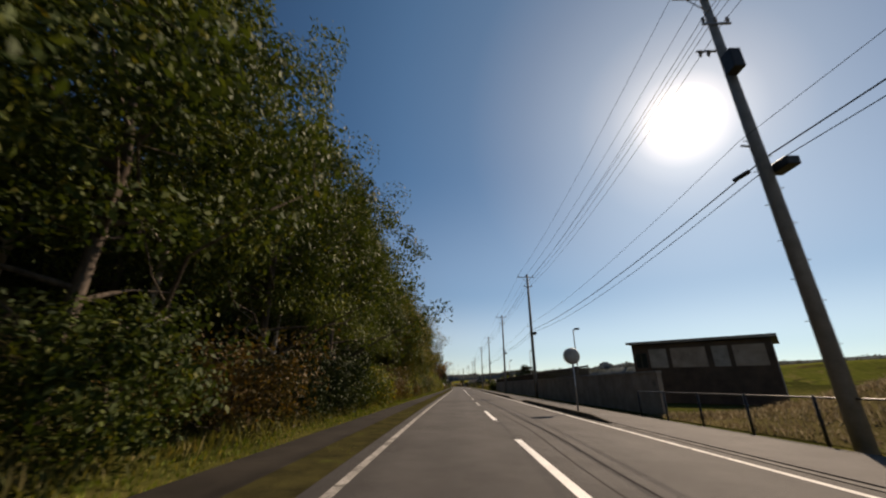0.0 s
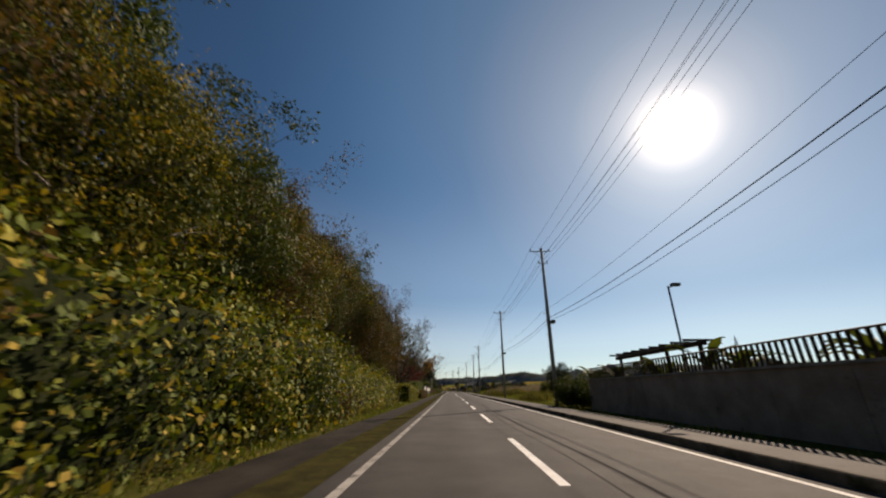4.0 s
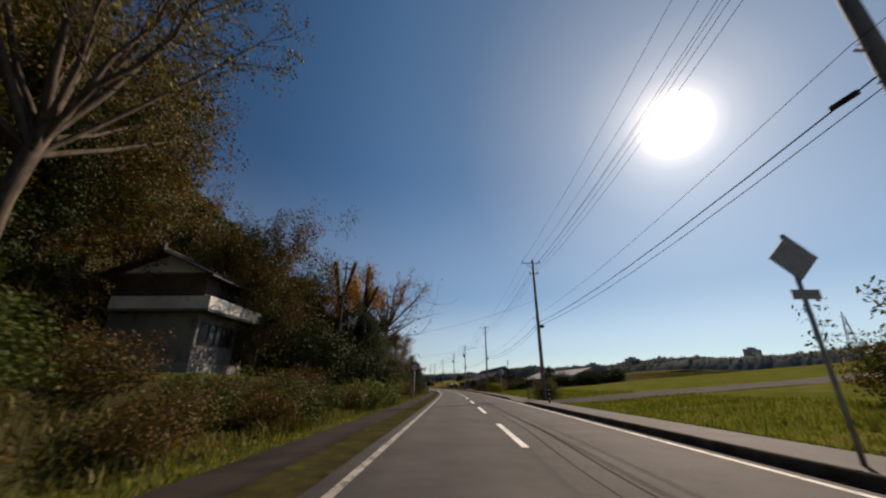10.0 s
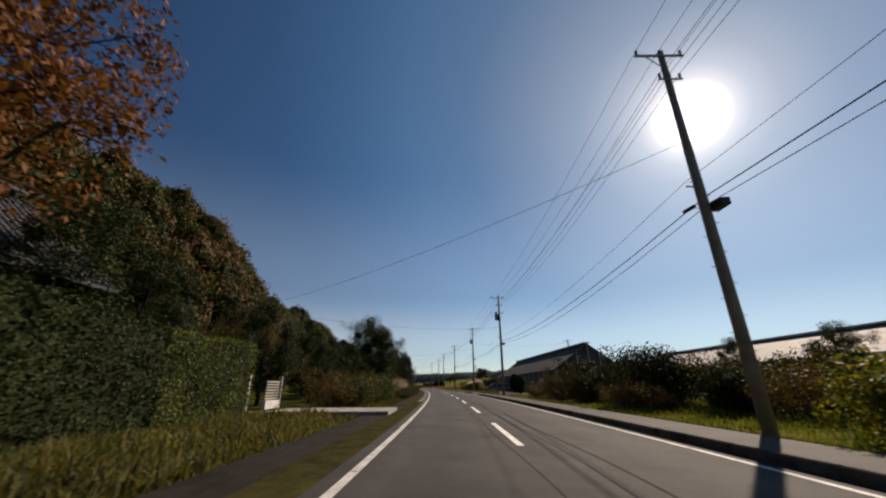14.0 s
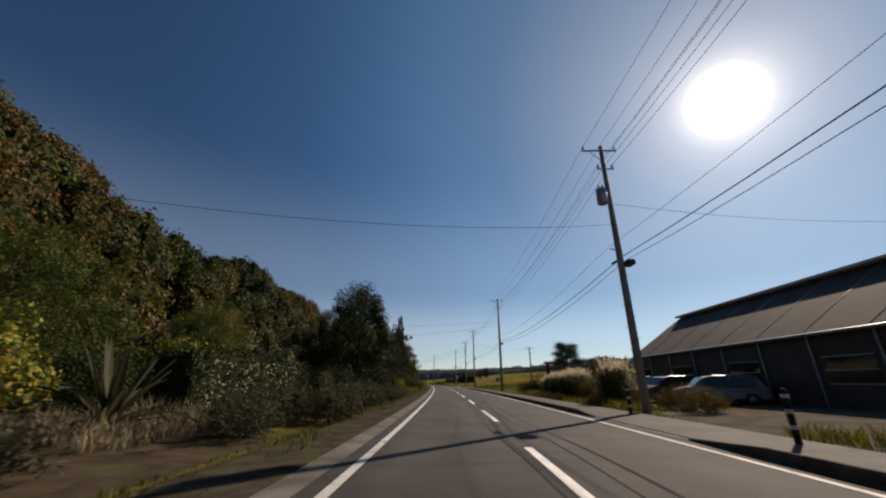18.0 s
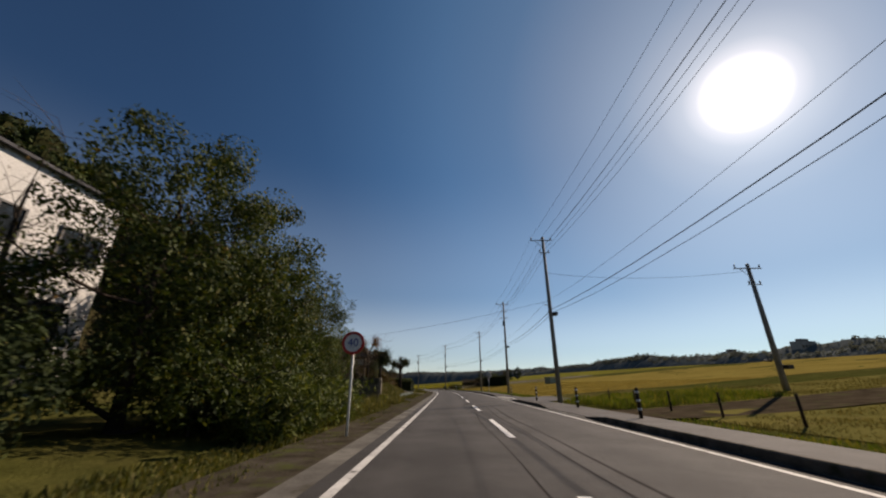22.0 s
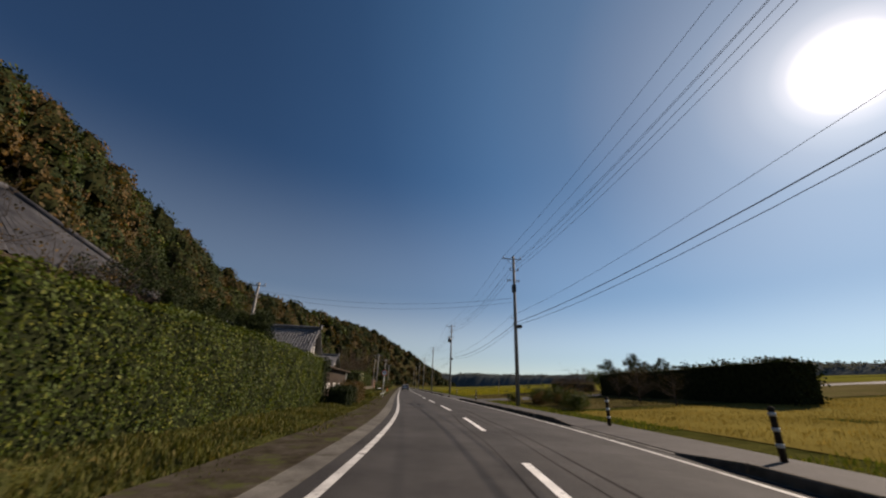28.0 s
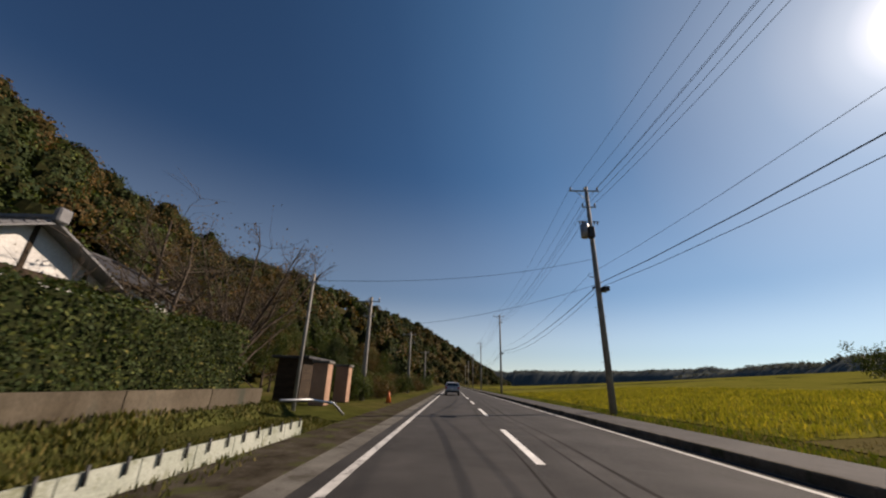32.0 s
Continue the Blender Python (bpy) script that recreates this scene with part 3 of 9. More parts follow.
solid("verge", ribbon("verge", ROAD0, 268, -4.1, -3.304, 0.02, MOSS, 2.0, 0.2, z1=0.004), "strip of moss and short grass beside the asphalt", "verge", kind="structure")
solid("verge", ribbon("verge", 268.02, 850, -4.1, -3.73, 0.02, DIRT_STRIP, 2.0, 0.2), "strip of dirt and grit beside the road's gutter", "verge", kind="structure")
solid("gutter", ribbon("gutter", 268.02, 850, -3.726, -3.304, 0.012, GUTTER, 2.0, 0.2, z1=0.002), "pale worn concrete gutter along the asphalt", "gutter", kind="structure")
solid("drain_strip", ribbon("drain_strip", ROAD0, 262, -5.15, -4.11, 0.012, ASPHALT_DARK, 2.0, 0.2), "dark asphalt strip over the roadside drain", "drain", kind="structure")
solid("edge_line", ribbon("edge_line", ROAD0, 240, -3.02, -2.88, 0.004, PAINT_OLD, 2.0), "faded white edge line on asphalt", "road marking", kind="structure")
solid("edge_line", ribbon("edge_line", 240, ROAD1, -3.03, -2.88, 0.004, PAINT_EDGE, 2.0), "worn white edge line on asphalt", "road marking", kind="structure")
solid("edge_line", ribbon("edge_line", ROAD0, ROAD1, 3.29, 3.41, 0.004, PAINT_EDGE, 2.0), "white edge line on asphalt along the kerb", "road marking", kind="structure")

dash_parent = thing("centre_line", pose(0, 0, 0), "broken white centre line painted on asphalt", "road marking", kind="structure")
for k in range(-6, 75):
    s0 = 10 * k - 5
    old = 8 < s0 < 36
    child("dash", ribbon("dash", s0, s0 + 5, -0.08, 0.08, 0.004, PAINT_OLD if old else PAINT, 2.5), dash_parent)
for k, (u, w, a) in enumerate(((0.55, 0.035, 0.3), (0.95, 0.06, 0.5), (-0.35, 0.035, 1.1))):
    f0 = (lambda s, u=u, a=a: u + 0.09 * math.sin(s * 0.21 + a) + 0.05 * math.sin(s * 0.57 + 2 * a))
    f1 = (lambda s, u=u, a=a, w=w: u + w * (1 + 0.35 * math.sin(s * 0.43 + a)) + 0.09 * math.sin(s * 0.21 + a) + 0.05 * math.sin(s * 0.57 + 2 * a))
    solid("crack_seal", ribbon("crack_seal", -40 if k < 2 else 205, 620, f0, f1, 0.0025, SEAL, 1.0), "dark tar line sealing a crack in the road", "road repair", kind="structure")

# ---------------------------------------------------------------- kerb: blocks with gaps at the entrances
KERB_GAPS = [(-6, 4), (22, 28), (129.6, 133), (158.6, 164), (196, 202), (290, 296.4), (311, 316.6), (380.6, 386.5), (397.5, 408), (461.7, 467.5), (496, 509.4)]
kerb_mesh = {}


def kerb_block(length, end=False):
    key = (round(length, 2), end)
    if key not in kerb_mesh:
        b = box_bm(-0.075, 0.075, 0.012, length - 0.012, -0.12, 0.175, 0.0)
        top = [v for v in b.verts if v.co.z > 0]
        for v in top:
            v.co.x *= 0.82
            if end and v.co.y > length / 2:
                v.co.z = 0.05
        bmesh.ops.bevel(b, geom=[e for e in b.edges if all(v.co.z > 0 for v in e.verts)], offset=0.02, segments=1, affect="EDGES")
        me = bpy.data.meshes.new("kerb_block")
        b.to_mesh(me)
        b.free()
        me.materials.append(KERB)
        kerb_mesh[key] = me
    return kerb_mesh[key]


kerb = thing("kerb", pose(0, 0, 0), "stained concrete kerb blocks between road and footpath", "kerb", kind="structure")
runs = list(zip([-40] + [b for a, b in KERB_GAPS], [a for a, b in KERB_GAPS] + [580]))
for s0, s1 in runs + [(503.5, 505.3)]:
    n = max(1, round((s1 - s0) / 2.0))
    L = (s1 - s0) / n
    for i in range(n):
        if n == 1:
            m, e = at(s0, 3.79, 0), False
        else:
            m, e = (at(s0 + L, 3.79, 0, 180), True) if i == 0 else (at(s0 + i * L, 3.79, 0), i == n - 1)
        child("kerb_block", kerb_block(L, e), kerb).matrix_world = m
solid("kerb_far", ribbon("kerb_far", 580, 850, 3.71, 3.855, 0.16, KERB, 5, 0.3), "far concrete kerb", "kerb", kind="structure")

# ---------------------------------------------------------------- utility poles and their lines
POLES = [-36, -1, 32, 59, 91, 120, 172, 202.5, 247, 288, 319, 358, 395, 422, 454, 485.5, 529, 575, 622, 668, 715, 760]
POLE_U, POLE_H = 6.95, 13.6
POLE_OUT = {422: 0.5, 454: 1.5, 485.5: 0.3}      # poles that stand farther from the road
TRANSFORMER = {-1: 2, 172: 2, 288: 3, 319: 1, 422: 2, 485.5: 2, 529: 3}


def insulator(z):
    V, F = tube_vf([(0, 0, 0), (0, 0, 0.05), (0, 0, 0.10), (0, 0, 0.16), (0, 0, 0.22), (0, 0, 0.24)], [0.025, 0.03, 0.06, 0.035, 0.055, 0.02], 8)
    return V, F


ins_mesh = mesh_from("insulator", *insulator(0), CERAMIC, True)


BOLT = tube("step_bolt", [(0.1, 0, 0), (0.32, 0, 0)], 0.012, STEEL, 4)


def utility_pole(s, u, h=POLE_H, kind=0, steps=True, turn=0.0, name="utility_pole", side=-1):
    p = thing(name, at(s, u, ground_z(s, u), turn), "grey concrete utility pole with crossarms and cables", "utility pole", "utility poles along the road")
    child("pole", tube("pole", [(0, 0, -0.4), (0, 0, h * 0.5), (0, 0, h)], [0.19, 0.155, 0.11], POLE_MAT, 14), p)
    child("cap", tube("cap", [(0, 0, h), (0, 0, h + 0.05)], [0.115, 0.06], DARK_METAL, 10), p)
    # high crossarm, offset over the road
    arm = child("crossarm", mesh_from("crossarm", *tube_vf([(-1.15, -0.16, h - 0.35), (0.75, -0.16, h - 0.35)], 0.05, 4), STEEL), p, "galvanised steel crossarm")
    for x in (-1.05, -0.15, 0.65):
        i = child("insulator", ins_mesh, arm)
        i.location = (x, -0.16, h - 0.31)
    child("brace", tube("brace", [(-0.75, -0.16, h - 0.38), (-0.1, -0.14, h - 1.0)], 0.02, STEEL, 5), p)
    arm2 = child("crossarm", mesh_from("crossarm", *tube_vf([(-0.45, -0.14, h - 1.5), (0.45, -0.14, h - 1.5)], 0.04, 4), STEEL), p)
    for x in (-0.38, 0.0, 0.38):
        i = child("insulator", ins_mesh, arm2)
        i.location = (x, -0.14, h - 1.47)
    child("cable_bracket", tube("cable_bracket", [(0, 0, h - 6.1), (-0.42, 0, h - 6.05)], 0.03, STEEL, 5), p)
    child("cable_bracket", tube("cable_bracket", [(0, 0, h - 6.75), (0.32, 0, h - 6.75)], 0.03, STEEL, 5), p)
    child("splice_box", part_box((0.1, 0.45), (-0.55, 0.05), (h - 7.0, h - 6.75)), p, "black cable splice box")
    child("splice_sleeve", tube("splice_sleeve", [(0.2, 0.7, h - 6.45), (0.2, 1.25, h - 6.4)], 0.07, CABLE, 8), p)
    if steps:
        for k in range(12):
            o = child("step_bolt", BOLT, p)
            o.matrix_local = pose(0, 0, 2.2 + k * 0.5, 0, 0, 180 * (k % 2))
    if kind in (1, 3):
        t = child("transformer", tube("transformer", [(0.0, 0, h - 3.6), (0, 0, h - 3.55), (0, 0, h - 2.75), (0, 0, h - 2.68)], [0.2, 0.27, 0.27, 0.18], STEEL, 14), p, "grey cylindrical transformer")
        t.location = (-0.42, -0.1, 0)
        for x in (-0.1, 0.1):
            i = child("bushing", ins_mesh, t)
            i.location = (x, 0, h - 2.68)
    if kind in (2, 3):
        a = child("cutout_frame", mesh_from("cutout_frame", *tube_vf([(-0.7, 0.1, h - 2.4), (0.6, 0.1, h - 2.4)], 0.035, 4), STEEL), p)
        for x in (-0.6, -0.35, 0.3, 0.5):
            i = child("cutout", ins_mesh, a)
            i.location = (x, 0.1, h - 2.62)
        t = child("switch_box", part_box((-0.32, 0.02), (-0.55, -0.17), (h - 3.7, h - 3.0)), p, "dark switch box")
    return p


def part_box(x, y, z, mat=None, bevel=0.02):
    b = box_bm(x[0], x[1], y[0], y[1], z[0], z[1], bevel)
    me = bpy.data.meshes.new("box")
    b.to_mesh(me)
    b.free()
    me.materials.append(mat or DARK_METAL)
    return me


for s in POLES:
    utility_pole(s, POLE_U + POLE_OUT.get(s, 0), POLE_H, TRANSFORMER.get(s, 0))


def span(a, b, sag, rad, n=10, V=None, F=None):
    pts = []
    for i in range(n + 1):
        t = i / n
        p = a.lerp(b, t)
        p.z -= sag * 4 * t * (1 - t)
        pts.append(p)
    return tube_vf(pts, rad, 5, False, V, F)


# name, offset from the pole, height, sag, radius
LINES = [("high_voltage_wire", -1.05, POLE_H - 0.08, 0.5, 0.009), ("high_voltage_wire", -0.15, POLE_H - 0.08, 0.5, 0.009), ("high_voltage_wire", 0.65, POLE_H - 0.08, 0.5, 0.009),
         ("low_voltage_wire", -0.38, POLE_H - 1.25, 0.6, 0.010), ("low_voltage_wire", 0.0, POLE_H - 1.25, 0.6, 0.010), ("low_voltage_wire", 0.38, POLE_H - 1.25, 0.65, 0.010),
         ("service_wire", -0.42, POLE_H - 5.9, 0.5, 0.008), ("telephone_cable", 0.2, POLE_H - 6.4, 0.5, 0.020), ("telephone_cable", 0.26, POLE_H - 6.65, 0.6, 0.013)]
for name, off, z, sag, rad in LINES:
    wire = thing(name, pose(0, 0, 0), "black cable strung from pole to pole along the road", "cable", "overhead cables")
    for a, b in zip(POLES[:-1], POLES[1:]):
        k = (b - a) / 32.0
        V, F = span(R(a, POLE_U + POLE_OUT.get(a, 0) + off, ground_z(a, POLE_U) + z), R(b, POLE_U + POLE_OUT.get(b, 0) + off, ground_z(b, POLE_U) + z), sag * min(k * k, 2.0), rad, 8)
        child("span", mesh_from("span", V, F, CABLE), wire)

# ---------------------------------------------------------------- plants
def limbs(r, h, base_r, crown_r, crown_z, n, twigs, bend=0.12, flat=0.5, lean=(0, 0)):
    """Trunk and limbs as tubes; returns verts, faces and the limb tips."""
    V, F, tips = [], [], []
    pts, rad = [], []
    top = h * 0.86
    for i in range(7):
        t = i / 6
        pts.append(Vector((lean[0] * t + r.normal() * bend * t, lean[1] * t + r.normal() * bend * t, -0.3 + (top + 0.3) * t)))
        rad.append(base_r * (1 - 0.82 * t) * (1.35 if i == 0 else 1))
    tube_vf(pts, rad, 8, True, V, F)
    for k in range(n):
        t = r.uniform(crown_z / h * 0.8, 0.82)
        p0 = pts[int(t * 6)].lerp(pts[min(int(t * 6) + 1, 6)], t * 6 % 1)
        w = r.uniform(0, 2 * math.pi)
        L = crown_r * r.uniform(0.6, 1.05) * (1.15 - 0.5 * max(0, t - 0.5))
        d = Vector((math.cos(w), math.sin(w), r.uniform(0.25, 1.1) * (1 - flat * 0.6)))
        r0 = base_r * (1 - 0.82 * t) * 0.55
        q = [p0]
        for j in range(1, 5):
            q.append(p0 + d * (L * j / 4) + Vector((r.normal(), r.normal(), r.normal())) * 0.07 * L * j / 4 + Vector((0, 0, 0.06 * L * (j / 4) ** 2)))
        tube_vf(q, [r0, r0 * 0.75, r0 * 0.5, r0 * 0.32, r0 * 0.12], 5, False, V, F)
        tips.append(q[-1])
        for m in range(twigs):
            j = r.integers(1, 5)
            s0 = q[j]
            e = s0 + Vector((r.normal(), r.normal(), abs(r.normal()) * 0.9 + 0.1)).normalized() * L * r.uniform(0.25, 0.5)
            mid = s0.lerp(e, 0.5) + Vector((r.normal(), r.normal(), r.normal())) * 0.04 * L
            rr = max(r0 * 0.22, 0.008)
            tube_vf([s0, mid, e], [rr, rr * 0.7, rr * 0.3], 4, False, V, F)
            tips.append(e)
    return V, F, tips


def make_tree(name, seed, h, crown_r, crown_h, mat, n, size, label, bark=None, base_r=None, aspect=0.5, droop=0.6, clumps=60, spread=0.5, n_limbs=12, twigs=2,
              shell=0.45, low=-0.8, squash=1.0, accents=None, category="tree", lean=(0, 0), taper=0.0):
    """A tree at the origin: trunk with limbs, and a crown of many leaves in clumps."""
    r = np.random.default_rng(seed)
    base_r = base_r or 0.018 * h
    V, F, tips = limbs(r, h, base_r, crown_r, h - crown_h, n_limbs, twigs, lean=lean)
    t = thing(name, pose(0, 0, 0), label, category)
    child("trunk", mesh_from("trunk", V, F, bark or BARK, True), t)
    if n:
        cz = h - crown_h / 2
        P, c, N = cloud(n, np.array([crown_r, crown_r * squash, crown_h / 2]), clumps, spread, r, shell, low)
        if taper:
            k = 1 - taper * np.clip((P[:, 2:3] / crown_h + 0.5), 0, 1)
            P[:, :2] *= k
        P[:, 2] += cz
        if tips and not shell > 0.9:
            tp = np.array([list(a) for a in tips])
            m = n // 4
            k = r.integers(0, len(tp), m)
            P[:m] = tp[k] + np.clip(r.normal(size=(m, 3)), -1.3, 1.3) * spread * 0.7
        N, P = N[P[:, 2] > 0.15], P[P[:, 2] > 0.15]
        P[:, :2] += np.array(lean) * np.clip(P[:, 2:3] / h, 0, 1)
        child("crown", quads_mesh("crown", leaves(P, size, aspect, droop, r, N), mat), t)
        if accents:
            am, frac = accents
            m = int(len(P) * frac)
            cl = r.integers(0, clumps, 6)
            near = np.argsort(np.min([((P - (c[i] + (0, 0, cz))) ** 2).sum(1) for i in cl], 0))[:m]
            child("crown", quads_mesh("crown", leaves(P[near] + r.normal(size=(m, 3)) * 0.15, size, aspect, droop, r, N[near]), am), t, "turning leaves")
    return t


def put(tree, s, u, scale=1.0, turn=None, dz=0.0, stretch=1.0, label="", group=""):
    p = R(s, u, ground_z(s, u) + dz - 0.05)
    scale = scale / tree.scale[0]
    turn = random.uniform(0, 360) if turn is None else turn
    o = copy_thing(tree, pose(p.x, p.y, p.z, 0, 0, turn) @ Matrix.Diagonal((scale, scale, scale * stretch, 1)))
    if label:
        o["label"] = label
    if group:
        o["group"] = group
    return o


def place_first(tree, s, u, scale=1.0, turn=0.0):
    p = R(s, u, ground_z(s, u) - 0.05)
    tree.matrix_world = pose(p.x, p.y, p.z, 0, 0, turn) @ Matrix.Diagonal((scale, scale, scale, 1))
    return tree


T = {}
T["bamboo"] = make_tree("bamboo_tree", 1, 14, 3.2, 12.5, LEAF_BAMBOO, 20000, 0.20, "tall feathery green bamboo and broadleaf thicket tree", BARK_PALE, 0.1, 0.28, 1.4, 80, 0.55, 10, 2, shell=0.5, taper=0.45)
T["yellow"] = make_tree("autumn_tree", 2, 11, 3.6, 10.0, LEAF_YELLOW, 26000, 0.135, "tall roadside tree with yellow and green autumn leaves", BARK_PALE, 0.13, 0.46, 1.2, 75, 0.5, 14, 3, accents=(LEAF_GREEN, 0.4))
T["green"] = make_tree("broadleaf_tree", 3, 12, 3.8, 11.0, LEAF_GREEN, 22000, 0.155, "dense green broadleaf tree on the roadside bank", BARK, 0.16, 0.5, 0.9, 80, 0.5, 14, 2)
T["brown"] = make_tree("russet_tree", 4, 11, 3.6, 9.5, LEAF_BROWN, 18000, 0.14, "tree with thin russet and olive autumn leaves", BARK, 0.15, 0.5, 0.9, 70, 0.55, 16, 4, accents=(LEAF_GREEN, 0.3))
T["dark"] = make_tree("evergreen_tree", 5, 8, 2.4, 7.4, LEAF_DARK, 30000, 0.125, "dense dark evergreen tree", BARK_DARK, 0.15, 0.5, 0.5, 70, 0.38, 12, 2, shell=0.6)
T["bare"] = make_tree("bare_tree", 6, 9, 4.0, 7.0, LEAF_BROWN, 500, 0.16, "nearly leafless tree with spreading branches", BARK, 0.18, 0.5, 0.8, 40, 0.5, 22, 9)
T["orange"] = make_tree("orange_tree", 8, 6, 1.7, 4.4, LEAF_ORANGE, 16000, 0.085, "round crowned tree with rusty orange leaves", BARK_DARK, 0.14, 0.5, 0.6, 60, 0.25, 18, 5, accents=(LEAF_DARK, 0.25))
T["maple"] = make_tree("maple", 9, 3.6, 2.2, 2.4, LEAF_RED, 4500, 0.12, "small spreading garden maple with dark red leaves", BARK_DARK, 0.09, 0.7, 0.4, 50, 0.26, 12, 4)
T["bush"] = make_tree("bush", 10, 2.0, 1.5, 2.0, LEAF_GREEN, 5600, 0.115, "leafy green bush on rough ground", BARK, 0.05, 0.5, 0.5, 40, 0.3, 10, 2, category="bush", low=-1)
T["bush_y"] = make_tree("bush", 11, 2.0, 1.5, 2.0, LEAF_VINE, 5000, 0.13, "bush with yellowing green leaves", BARK, 0.05, 0.6, 0.6, 40, 0.32, 10, 2, category="bush", low=-1)
T["bush_d"] = make_tree("evergreen_bush", 20, 2.2, 1.5, 2.2, LEAF_DARK, 6000, 0.11, "dark evergreen bush in shade", BARK_DARK, 0.05, 0.5, 0.4, 40, 0.3, 10, 2, category="bush", low=-1)
T["bush_b"] = make_tree("twiggy_bush", 12, 1.8, 1.4, 1.7, LEAF_BROWN, 5000, 0.10, "thin brown and olive bush", BARK, 0.05, 0.5, 0.5, 40, 0.32, 12, 4, category="bush", low=-1)
T["leafy"] = make_tree("dense_tree", 21, 8, 3.0, 7.8, LEAF_MID, 24000, 0.14, "dense bushy tree with sunlit green leaves down to the grass", BARK_DARK, 0.16, 0.45, 0.4, 90, 0.36, 14, 3, shell=0.55, low=-0.95)
USED = set()


def plant(kind, s, u, scale=1.0, turn=None, **k):
    t = T[kind]
    if kind not in USED:
        USED.add(kind)
        return place_first(t, s, u, scale, turn or 0.0)
    return put(t, s, u, scale, turn, **k)


rnd = random.Random(5)
# roadside wood at the start
GROVE = [("bamboo", "green", "bamboo", "green"), ("bamboo", "bamboo", "green", "bamboo"), ("bamboo", "bamboo", "green"), ("brown", "yellow", "green")]
for i in range(26):
    s = -14 + i * 3.6
    sec = 0 if s < 12 else 1 if s < 28 else 2 if s < 50 else 3
    kind = GROVE[sec][i % len(GROVE[sec])]
    plant(kind, s + rnd.uniform(-0.8, 0.8), -8.6 - rnd.uniform(0, 1.4), rnd.uniform(0.95, 1.15) * (1.12 if s < 27 else 1.0 if s < 50 else 0.8) * (1.35 if GROVE[sec][i % len(GROVE[sec])] == "dark" else 1.0))
    plant(GROVE[sec][(i + 1) % len(GROVE[sec])], s + rnd.uniform(-1, 1) + 1.5, -13 - rnd.uniform(0, 2), rnd.uniform(0.9, 1.15))
    plant((("bush_b", "bush_d", "bush_d", "bush") if s < 14 else ("bush_y", "bush_b", "bush_b", "bush_y") if s < 26 else ("bush", "bush_b", "bush", "bush_y"))[i % 4], s, -6.9 - rnd.uniform(0, 0.6), rnd.uniform(0.9, 1.3))


for q in ((27.5, -7.7, 0.95, 40), (31.0, -7.6, 1.02, 140), (35.0, -7.8, 1.0, 240)):
    plant("yellow", *q)


def woods(name, mats, count, region, seed, label, crown=(2.2, 3.8), n=330, size=0.5):
    """The canopy of a wood on the hill: many lobed crowns of leaves, each round an opaque heart darkened as inner
    shade.
    """
    r = np.random.default_rng(seed)
    out, V, F = [], [], []
    rings, segs = 5, 9
    ph = np.linspace(-0.25, math.pi / 2, rings + 1)[:-1]
    th = np.arange(segs) * 2 * math.pi / segs
    ball = np.concatenate([np.stack([np.cos(a) * np.cos(th), np.cos(a) * np.sin(th), np.full(segs, math.sin(a))], 1) for a in ph] + [np.array([[0, 0, 1.0]])])
    skin = [(i * segs + j, i * segs + (j + 1) % segs, (i + 1) * segs + (j + 1) % segs, (i + 1) * segs + j) for i in range(rings - 1) for j in range(segs)]
    skin += [((rings - 1) * segs + j, (rings - 1) * segs + (j + 1) % segs, rings * segs) for j in range(segs)]
    for _ in range(count):
        s, u = region(r)
        x, y = road_np(s, u)
        z = float(terrain(s, u))
        c = r.uniform(*crown)
        hh = c * r.uniform(1.0, 1.7)
        a1, a2 = r.uniform(0, 6, 2)
        lobe = lambda k: 1 + 0.20 * np.sin(k[:, :1] * 5 + a1) * np.cos(k[:, 1:2] * 4 + a2) + 0.10 * np.sin(k[:, 2:3] * 7 + k[:, :1] * 6 + a2)
        k = r.normal(size=(n, 3))
        k /= np.linalg.norm(k, axis=1, keepdims=True)
        k[:, 2] = np.abs(k[:, 2]) - 0.25
        at0 = np.array((float(x), float(y), z + hh * 0.6))
        P = k * lobe(k) * (c, c, hh) * r.uniform(0.82, 1.03, (n, 1)) + at0
        tilt = np.stack([np.sin(k[:, 1] * 9 + a1), np.sin(k[:, 2] * 9 + a2), np.sin(k[:, 0] * 9 + a1 + a2)], 1)
        out.append(leaves(P, size, 0.7, 0.5, r, k / (c, c, hh) * c + 0.35 * tilt, 0.4))
        # added opaque shell, dark in place of the shade between the leaves
        b = len(V) * 1
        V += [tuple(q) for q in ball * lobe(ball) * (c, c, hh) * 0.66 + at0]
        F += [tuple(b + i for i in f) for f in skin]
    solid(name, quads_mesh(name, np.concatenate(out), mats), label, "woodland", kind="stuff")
    solid("inner_canopy", mesh_from("inner_canopy", V, F, CANOPY_SHADE, False), label, "woodland", kind="stuff")


def hill_region(s0, s1, lo=0.03, hi=1.15):
    def pick(r):
        s = r.uniform(s0, s1)
        f, rr = np.interp(s, _h[:, 0], _h[:, 1]), np.interp(s, _h[:, 0], _h[:, 2])
        return s, f + (rr - f) * r.uniform(max(lo, 0.26) if s < 218 else lo, hi) ** 0.8
    return pick


